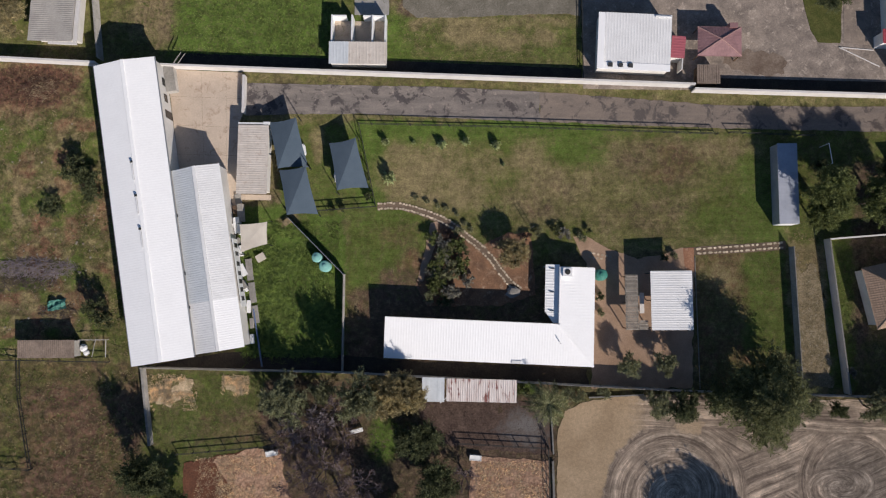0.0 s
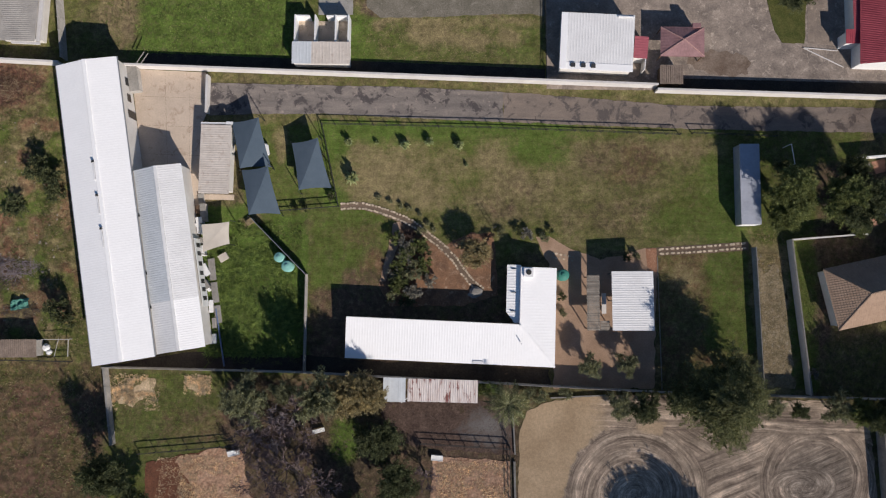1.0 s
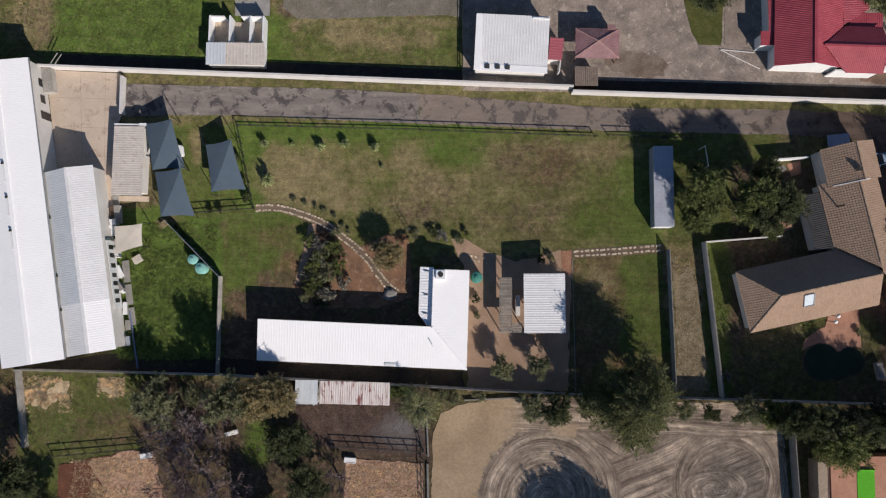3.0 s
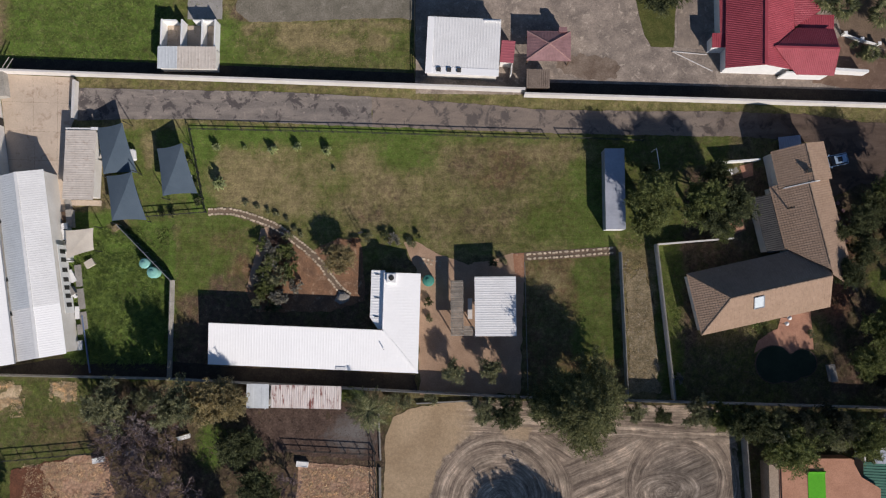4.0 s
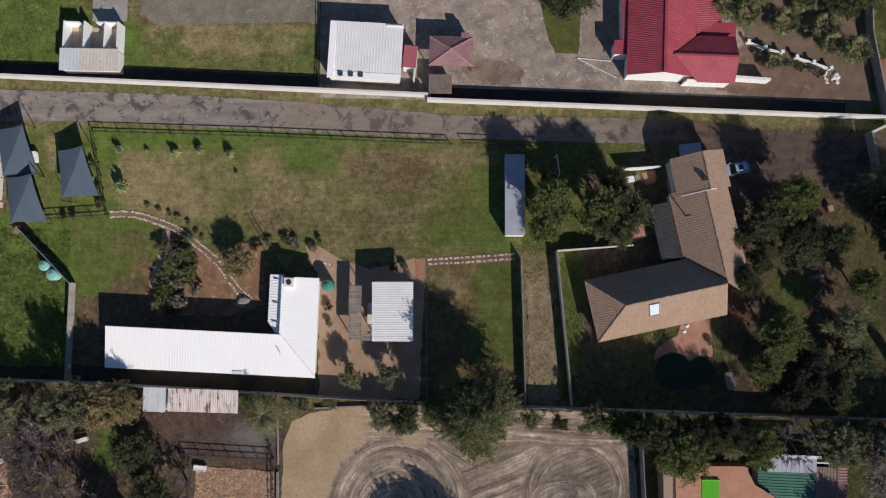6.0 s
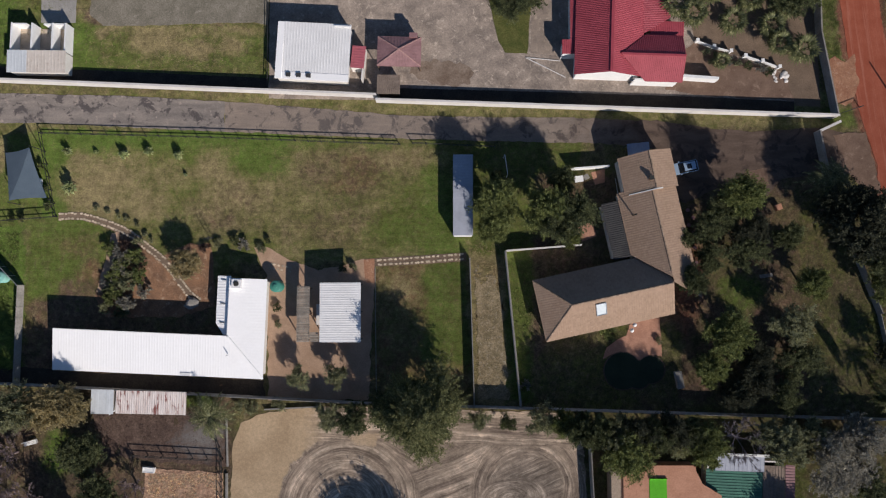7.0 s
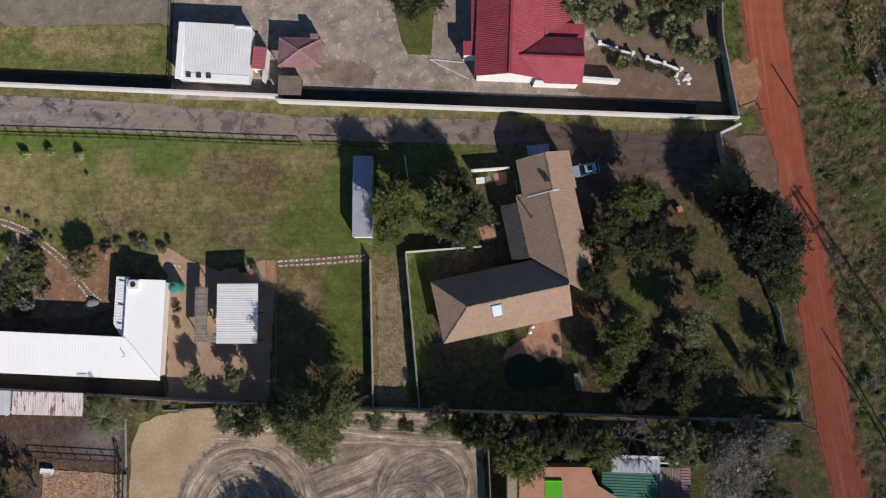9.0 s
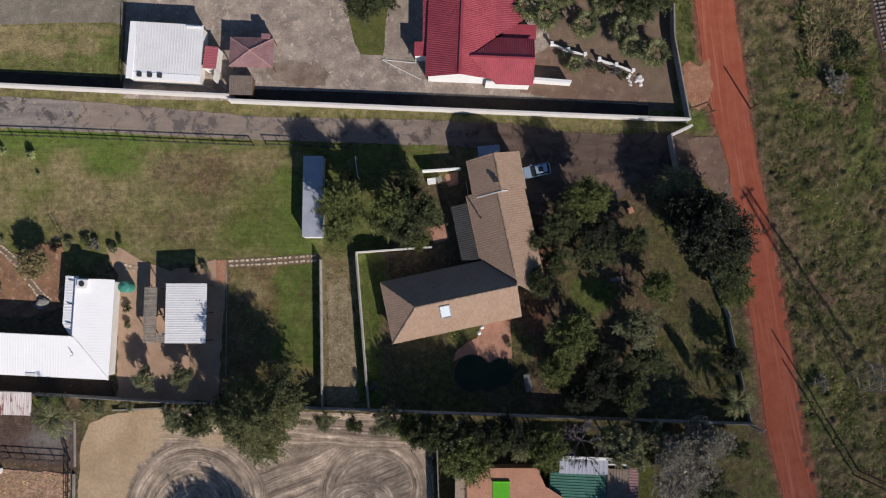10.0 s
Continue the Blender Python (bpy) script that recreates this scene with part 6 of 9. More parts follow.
    part("porch_wall", Shape().box(63.8, 65.8, 35.66, 35.8, 0, 2.45).box(63.9, 64.0, 35.75, 37.4, 0, 2.45), M_WHITE, ob)


def flat_house():
    ob = thing("outbuilding", 27.5, 36.0, -3.1, "pale flat-roofed outbuilding with a ribbed roof", "outbuilding")
    part("wall", room_walls(-5.1, 5.1, -4.0, 4.0, 2.5), M_HOUSEWALL, ob)
    part("roof", flat_slope(2.55, -4.4, 5.35, -3.2, 4.2, 0.2, "y", 0.42, 0.012), M_ROOFPALE, ob, "pale grey ribbed sheeting")
    part("roof_edge", Shape().box(-5.35, -4.4, -4.2, 4.2, 2.5, 2.72).box(-4.4, 5.35, -4.2, -3.2, 2.48, 2.6), M_ROOFWHITE, ob, "white flat roof edge")
    for x in (-3.4, -1.9, -0.45):
        part("roof_vent", Shape().box(x - 0.32, x + 0.32, -3.9, -3.3, 2.6, 2.78), M_GREYTILE, ob, "dark square roof vent")
    part("gutter", Shape().box(2.9, 5.3, 3.75, 3.95, 2.8, 2.95), M_WHITE, ob, "white pipe on the roof")
    link = thing("link_shelter", 34.0, 35.3, -6, "small red lean-to roof beside the outbuilding", "lean-to")
    part("roof", flat_slope(2.2, -1.0, 1.0, -1.65, 1.65, 0.12, "x", 0.4, 0.015), surface("bright_red_sheet", (0.46, 0.13, 0.15), (0.40, 0.11, 0.13), 0.6, 3.0, 0.55, bump=0.05, spread=0.04), link, "faded bright red sheets")
    part("wall", Shape().box(0.75, 0.9, -3.2, 1.6, 0, 2.2).box(-0.9, 0.9, -1.6, -1.45, 0, 2.15), M_HOUSEWALL, link)


def gazebo():
    ob = thing("gazebo", 40.0, 36.05, -1.5, "open gazebo with a faded red hipped roof", "gazebo")
    hx, hy, e, r = 3.2, 2.15, 2.4, 3.3
    s = Shape()
    c = [(-hx, -hy, e), (hx, -hy, e), (hx, hy, e), (-hx, hy, e)]
    for i in range(4):
        a, b = Vector(c[i]), Vector(c[(i + 1) % 4])
        u = b - a
        top = Vector((0, 0, r))
        mid = (a + b) / 2
        v = top - mid
        ln, vl = u.length, v.length
        q = Shape()
        ribbed(q, a, u, v, ln, lambda p: 0, lambda p, ln=ln, vl=vl: vl * (1 - abs(2 * p / ln - 1)), 0.45, 0.01)
        part("roof_slope", q, M_ROOFPINK, ob)
    for p in c:
        part("hip_cap", Shape().beam((p[0], p[1], e + 0.05), (0, 0, r + 0.04), 0.16, 0.06), surface("pale_hip", (0.42, 0.26, 0.23), (0.38, 0.22, 0.2), 1, 4), ob)
        part("post", Shape().box(p[0] * 0.95 - 0.06, p[0] * 0.95 + 0.06, p[1] * 0.95 - 0.06, p[1] * 0.95 + 0.06, 0, e), M_TIMBER, ob)
    for y in (-hy, hy):
        part("fascia", Shape().box(-hx, hx, y - 0.05, y + 0.05, e - 0.15, e), M_ROOFPINK, ob)
    part("chimney_hood", Shape().box(1.4, 2.6, hy - 0.1, hy + 0.6, 0, 2.7), M_ROOFPINK, ob, "faded brick barbecue hood")
    hut = thing("timber_hut", 38.45, 31.3, -1.0, "small hut with a weathered plank roof by the wall", "hut")
    part("wall", room_walls(-1.5, 1.5, -1.2, 1.25, 1.95, 0.1), M_TIMBER, hut)
    for k in range(11):
        part("plank", Shape().box(-1.7 + k * 0.31, -1.7 + k * 0.31 + 0.27, -1.42, 1.42, 2.0, 2.05 + 0.03 * (k % 2)), M_ROOFFIBRE, hut)


def open_stalls():
    ob = thing("open_stalls", -13.1, 37.0, -0.9, "roofless white stalls with a sheeted store behind", "stalls")
    part("wall", room_walls(-4.1, 4.1, -3.7, -0.8, 2.15), M_HOUSEWALL, ob)
    for x0, x1, m, tag in ((-4.3, -1.4, M_ROOFGREY, "grey sheeting"), (-1.4, 4.3, M_ROOFCREAM, "weathered cream sheeting")):
        part("roof", flat_slope(2.22, x0, x1, -3.9, -0.6, 0.12, "y", 0.5, 0.012), m, ob, tag)
    for x in (-4.0, -1.0, 2.05, 3.95):
        part("stall_wall", Shape().box(x - 0.1, x + 0.1, -0.6, 3.6, 0, 2.1), M_WHITE, ob)
    for x0, x1 in ((-3.9, -1.9), (0.6, 1.9), (2.15, 3.85)):
        part("front_wall", Shape().box(x0, x1, 3.4, 3.6, 0, 1.9), M_WHITE, ob)
    part("stall_floor", Shape().box(-3.9, 3.85, -0.6, 3.4, 0, 0.06), M_CONCRETE, ob, "worn beige cement floor")


def west_roof():
    ob = thing("neighbour_store", -58.2, 44.0, -3, "old fibre-cement roofed store beside the field", "store")
    part("wall", room_walls(-3.1, 3.1, -6.6, 12, 2.6), M_HOUSEWALL, ob)
    part("roof", flat_slope(2.7, -3.6, 3.2, -7.4, 12.5, 0.3, "x", 0.3, 0.025), surface("old_grey_roof", (0.42, 0.39, 0.35), (0.35, 0.325, 0.29), 0.6, 4.0, 0.85, bump=0.1, spread=0.06), ob, "weathered grey corrugated sheets")
    part("gutter", Shape().box(3.2, 3.8, -7.3, 12.4, 2.55, 2.8).box(-0.5, 3.8, -7.75, -7.4, 2.5, 2.75), M_WALLWHITE, ob, "cream roof edge")


def low_shed():
    ob = thing("low_shed", -58.2, -8.7, 0.3, "low brown shed roofed with old corrugated sheets", "shed")
    part("roof", flat_slope(1.95, -4.15, 4.15, -1.3, 1.3, 0.12, "y", 0.3, 0.05), M_ROOFFIBRE, ob, "brown weathered corrugated sheets")
    part("wall", room_walls(-4.0, 4.0, -1.15, 1.15, 1.9, 0.1), M_WALLGREY, ob)
    part("side_frame", Shape().beam((4.2, 1.2, 0.9), (8.2, 1.2, 0.9), 0.06).beam((6.2, 1.3, 0), (6.2, -1.3, 1.0), 0.06).beam((8.2, 1.2, 0), (8.2, 1.2, 1.0), 0.06).beam((8.2, 1.2, 0.95), (8.2, -1.3, 0.95), 0.07), M_WALLWHITE, ob, "pale pole frame")
    part("sacks", Shape().lathe(4.6, 0, [(0.5, 0), (0.6, 0.4), (0.3, 0.8)], 9).lathe(5.0, -0.7, [(0.4, 0), (0.45, 0.35), (0.2, 0.6)], 9), M_WHITE, ob, "white sacks")


def stable_roofs():
    ob = thing("animal_shelter", -2.05, -14.45, -1, "small pale blue-grey sheeted shelter against the wall", "shelter")
    part("roof", flat_slope(2.15, -1.6, 1.6, -1.75, 1.7, 0.1, "y", 1.6, 0.02), M_ROOFGREY, ob, "smooth pale blue-grey sheet")
    part("wall", room_walls(-1.45, 1.45, -1.55, 1.5, 2.1, 0.1), M_WALLGREY, ob)
    part("gate_bar", Shape().beam((1.0, -1.9, 2.0), (1.9, -1.2, 2.0), 0.1), M_WHITE, ob)
    ob = thing("rusty_shelter", 4.75, -14.6, -1.4, "open shelter with a rust-streaked sheet roof", "shelter")
    part("roof", flat_slope(2.1, -4.9, 5.15, -1.65, 1.6, 0.1, "y", 0.32, 0.05), M_ROOFRUST, ob, "white sheets streaked with rust")
    for x in (-4.7, 0, 4.9):
        for y in (-1.5, 1.4):
            part("post", Shape().box(x - 0.06, x + 0.06, y - 0.06, y + 0.06, 0, 2.1), M_TIMBER, ob)


def south_houses():
    ob = thing("terracotta_building", 78.3, -29.0, 0, "terracotta flat-roofed building with a green turf strip", "building")
    part("wall", room_walls(-7.0, 3.4, -7.5, 5.7, 2.8), M_TERRACOTTA, ob)
    part("roof", Shape().prism([(-6.8, -8), (6.8, -8), (6.8, 1.8), (4.2, 3.4), (3.0, 5.9), (-6.8, 5.9)], 2.8, 2.98), M_TERRACOTTA, ob, "pinkish tiled roof deck")
    part("parapet", Shape().box(-8.4, -6.8, -8, 5.0, 0, 2.7), surface("tan_plaster", (0.36, 0.28, 0.21), (0.3, 0.23, 0.17), 0.6, 4), ob, "tan side roof")
    turf = part("turf_strip", Shape().box(-3.2, -0.8, -8, 4.1, 2.98, 3.04), M_GRASSGREEN, ob, "bright green artificial turf")
    part("turf_roll", Shape().tube((-3.2, 4.1, 3.14), (-0.8, 4.1, 3.14), 0.14), M_GRASSGREEN, turf)
    ob = thing("green_roofed_house", 88.6, -25.5, -2, "low house with green, white and red sheet roofs", "house")
    part("wall", room_walls(-5.2, 5.4, -6, 3.0, 2.3), M_HOUSEWALL, ob)
    part("green_roof", flat_slope(2.35, -5.4, 2.4, -6.5, 1.6, 0.25, "x", 0.4, 0.05), M_ROOFGREEN, ob, "green ribbed sheets")
    part("white_roof", flat_slope(2.65, -4.2, 2.6, 1.5, 3.6, 0.1, "y", 0.6, 0.03), M_ROOFDULL, ob, "pale sheets")
    part("gutter", Shape().box(-4.8, 3.2, 3.6, 3.95, 2.7, 2.9), M_WHITE, ob, "white gutter board")
    part("brown_roof", flat_slope(2.45, 2.5, 5.6, -6.5, 2.4, 0.1, "y", 0.4, 0.04), M_ROOFFIBRE, ob, "brown sheets")
    part("red_edge", flat_slope(2.6, 5.6, 6.9, -6.5, 2.6, 0.05, "x", 0.4, 0.05), M_ROOFPINK, ob, "faded red roof edge")


long_shed()
shed_annex()
store_roof()
sail("shade_sail", [(-26.2, 24.4), (-22.0, 24.9), (-20.5, 17.9), (-24.6, 17.4)], (2.15, 3.1, 1.15, 3.0), M_SAILBLUE, "slate-blue shade sail over a parking bay", 0.08, "shade sails")
sail("shade_sail", [(-24.6, 17.3), (-20.5, 17.7), (-19.0, 10.9), (-23.2, 10.6)], (2.15, 3.1, 1.15, 3.0), M_SAILBLUE, "slate-blue shade sail over a parking bay", 0.08, "shade sails")
sail("shade_sail", [(-17.3, 21.3), (-13.3, 21.9), (-11.6, 14.8), (-16.0, 14.2)], (2.05, 2.95, 1.05, 2.85), M_SAILBLUE, "slate-blue shade sail standing apart on grass", 0.06, "shade sails")
sail("cream_sail", [(-30.2, 9.3), (-26.2, 9.7), (-26.2, 6.5), (-29.9, 5.2)], (2.4, 2.3, 2.0, 2.5), M_SAILCREAM, "small cream shade sail beside the annex", 0.0)
white_house()
carport()
pergola()
container_roof()
tiled_house()
red_house()
flat_house()
gazebo()
open_stalls()
west_roof()
low_shed()
stable_roofs()
south_houses()


# ---- trees and plants ----
def crown_mesh(name, material, radius, height, base, lobes, sprays, leaves, leaf, seed, droop, peak=False):
    """A crown of rounded boughs, each set with sprays of pointed leaves, with dark gaps between them."""
    rng = np.random.RandomState(seed)

    def unit(v):
        return v / (np.linalg.norm(v, axis=1)[:, None] + 1e-6)

    k = np.arange(lobes)
    ring = np.sqrt((k + 0.3) / lobes) * (0.60 + 0.30 * rng.rand(lobes))
    turn = 2.39996 * k + rng.uniform(-0.6, 0.6, lobes)
    deep = height - base
    wide = radius * (0.27 + 0.19 * rng.rand(lobes))
    tall = np.minimum(wide * 1.1, deep * 0.36)
    centre = np.stack((np.cos(turn) * ring * radius, np.sin(turn) * ring * radius, base + deep * (0.66 - 0.40 * ring ** 2 + rng.uniform(-0.16, 0.06, lobes))), -1)
    if peak:
        # boughs step down from a narrow top to a broad skirt
        centre[:, 2] = base + deep * (0.90 - 0.92 * ring + rng.uniform(-0.06, 0.06, lobes))
        wide = wide * (0.62 + 0.45 * ring)
        tall = wide * 1.25
    size = np.stack((wide, wide, tall), -1)
    j = np.repeat(k, sprays)
    d = unit(rng.normal(size=(len(j), 3)))
    d[:, 2] = np.where(d[:, 2] < -0.4, -d[:, 2], d[:, 2])
    tip = centre[j] + d * size[j] * (0.62 + 0.60 * rng.rand(len(j)) ** 1.4)[:, None]
    out = unit(d + rng.normal(size=d.shape) * 0.3 + np.array([0, 0, -droop]))
    tight = 1.0
    if peak:
        # long pointed sprays that hang outwards
        away = unit(tip * np.array([1.0, 1.0, 0.0]))
        out = unit(away * 1.2 + d * 0.5 + rng.normal(size=d.shape) * 0.25 + np.array([0, 0, -0.7]))
        tight = 0.6
    reach = wide[j] * rng.uniform(0.45, 0.85, len(j)) * (1.5 if peak else 1.0)
    i = np.repeat(np.arange(len(j)), leaves)
    n = len(i)
    f = rng.rand(n) - 0.6
    p = tip[i] + out[i] * (reach[i] * f)[:, None] + rng.normal(size=(n, 3)) * (tight * reach[i] * (0.10 + 0.13 * np.abs(f - 0.4)))[:, None]
    p[:, 2] = np.maximum(p[:, 2], 0.08)
    u = unit(out[i] + rng.normal(size=(n, 3)) * 0.65)
    w = unit(np.cross(u, rng.normal(size=(n, 3)) * 0.8 + np.array([0, 0, 1.0])))
    s = leaf * (0.6 + 0.8 * rng.rand(n))[:, None]
    # large unseen leaves, added inside the boughs to block light
    inner = 36
    jj = np.repeat(k, inner)
    q = centre[jj] + unit(rng.normal(size=(len(jj), 3))) * size[jj] * (0.62 * rng.rand(len(jj)) ** 0.4)[:, None]
    uu = unit(rng.normal(size=q.shape))
    ww = unit(np.cross(uu, rng.normal(size=q.shape)))
    ss = (wide[jj] * 0.22)[:, None]
    v = np.concatenate((np.stack((p - w * s * 0.5, p + w * s * 0.5, p + u * s * 1.9), 1).reshape(-1, 3),
                        np.stack((q - ww * ss, q + ww * ss, q + uu * ss * 2), 1).reshape(-1, 3)))
    me = bpy.data.meshes.new(name)
    me.from_pydata(v.tolist(), [], np.arange(len(v)).reshape(-1, 3).tolist())
    me.materials.append(material)
    return me, centre


def trunk_and_limbs(ob, centre, radius, height, base, seed, bark, thick=None, limbs=6):
    rng = random.Random(seed)
    thick = thick or max(0.08, height * 0.028)
    lean = Vector((rng.uniform(-0.3, 0.3), rng.uniform(-0.3, 0.3), 0))
    top = Vector((0, 0, base + (height - base) * 0.35)) + lean
    mid = top * 0.5 + Vector((rng.uniform(-0.15, 0.15), rng.uniform(-0.15, 0.15), 0))
    s = Shape().tube((0, 0, 0), mid, thick * 1.25, thick * 0.95, 7).tube(mid, top, thick * 0.95, thick * 0.6, 7)
    part("trunk", s, bark, ob)
    pick = list(range(len(centre)))
    rng.shuffle(pick)
    for i in pick[:limbs]:
        c = Vector(centre[i])
        a = mid.lerp(top, rng.uniform(0.2, 0.95))
        b = a.lerp(c, 0.55) + Vector((0, 0, -0.08 * radius))
        part("limb", Shape().tube(a, b, thick * 0.5, thick * 0.3, 5).tube(b, c, thick * 0.3, thick * 0.08, 5), bark, ob)


PROTO = {}


def tree(kind, x, y, radius, height, turn=0.0, label="", category="tree", group="garden trees", name="tree"):
    """A tree of a kind, sized to that crown radius and height; later ones of a kind are copies."""
    material, r0, h0, base, lobes, sprays, leaves, leaf, seed, droop, bark = KINDS[kind]
    k = radius / r0
    place = pose(x, y, 0, 0, 0, turn) @ Matrix.Diagonal((k, k, height / h0, 1))
    if kind not in PROTO:
        ob = new(name)
        me, centre = crown_mesh("crown", material, r0, h0, base, lobes, sprays, leaves, leaf, seed, droop, kind == "feather")
        c = new("crown", me)
        c.parent = ob
        trunk_and_limbs(ob, centre, r0, h0, base, seed, bark)
        ob.matrix_world = place
        PROTO[kind] = ob
    else:
        sx, sy, sz = PROTO[kind].scale
        ob = copy_thing(PROTO[kind], place @ Matrix.Diagonal((1 / sx, 1 / sy, 1 / sz, 1)))
        ob.name = name
    return tagged(ob, label, category, group)


# material, radius, height, crown base, boughs, sprays each, leaves each, leaf size, seed, droop, bark
KINDS = {
    "dark": (L_DARK, 3.6, 7.0, 1.4, 16, 28, 44, 0.105, 3, 0.1, M_BARK),
    "dark2": (L_DARK, 3.2, 6.0, 1.0, 13, 28, 44, 0.10, 14, 0.1, M_BARK),
    "bright": (L_BRIGHT, 3.4, 6.5, 1.3, 15, 28, 42, 0.10, 25, 0.2, M_BARK),
    "deep": (L_DEEP, 3.6, 7.5, 1.2, 15, 28, 42, 0.11, 91, 0.1, M_BARK),
    "olive": (L_OLIVE, 3.2, 6.0, 1.2, 13, 24, 44, 0.095, 36, 0.3, M_BARK),
    "yellow": (L_YELLOW, 3.4, 6.5, 1.3, 15, 28, 42, 0.10, 47, 0.1, M_BARK),
    "tall": (L_BRIGHT, 3.2, 9.8, 2.0, 18, 28, 44, 0.10, 81, 0.2, M_BARK),
    "feather": (L_FEATHER, 6.5, 12.4, 1.6, 34, 26, 84, 0.11, 83, 1.2, M_BARK),
    "grey": (L_GREY, 3.0, 6.0, 0.8, 13, 26, 42, 0.085, 58, 0.2, M_PALEBARK),
    "shrub": (L_DARK, 1.3, 1.8, 0.1, 6, 14, 26, 0.075, 69, 0.0, M_BARK),
    "shrub_bright": (L_BRIGHT, 1.3, 1.8, 0.1, 6, 14, 26, 0.075, 70, 0.0, M_BARK),
    "shrub_purple": (L_PURPLE, 1.2, 1.5, 0.1, 6, 14, 26, 0.07, 71, 0.0, M_BARK),
    "shrub_olive": (L_OLIVE, 1.3, 1.8, 0.1, 6, 14, 26, 0.075, 72, 0.0, M_BARK),
    "shrub_pale": (L_AGAVE, 1.0, 1.1, 0.1, 5, 12, 22, 0.085, 74, 0.0, M_BARK),
    "shrub_grey": (L_GREY, 1.0, 1.2, 0.1, 5, 13, 26, 0.07, 73, 0.0, M_BARK),
}


def shrub(kind, x, y, r, h, turn=0.0, label="", group="garden shrubs"):
    return tree(kind, x, y, r, h, turn, label, "shrub", group, "shrub")


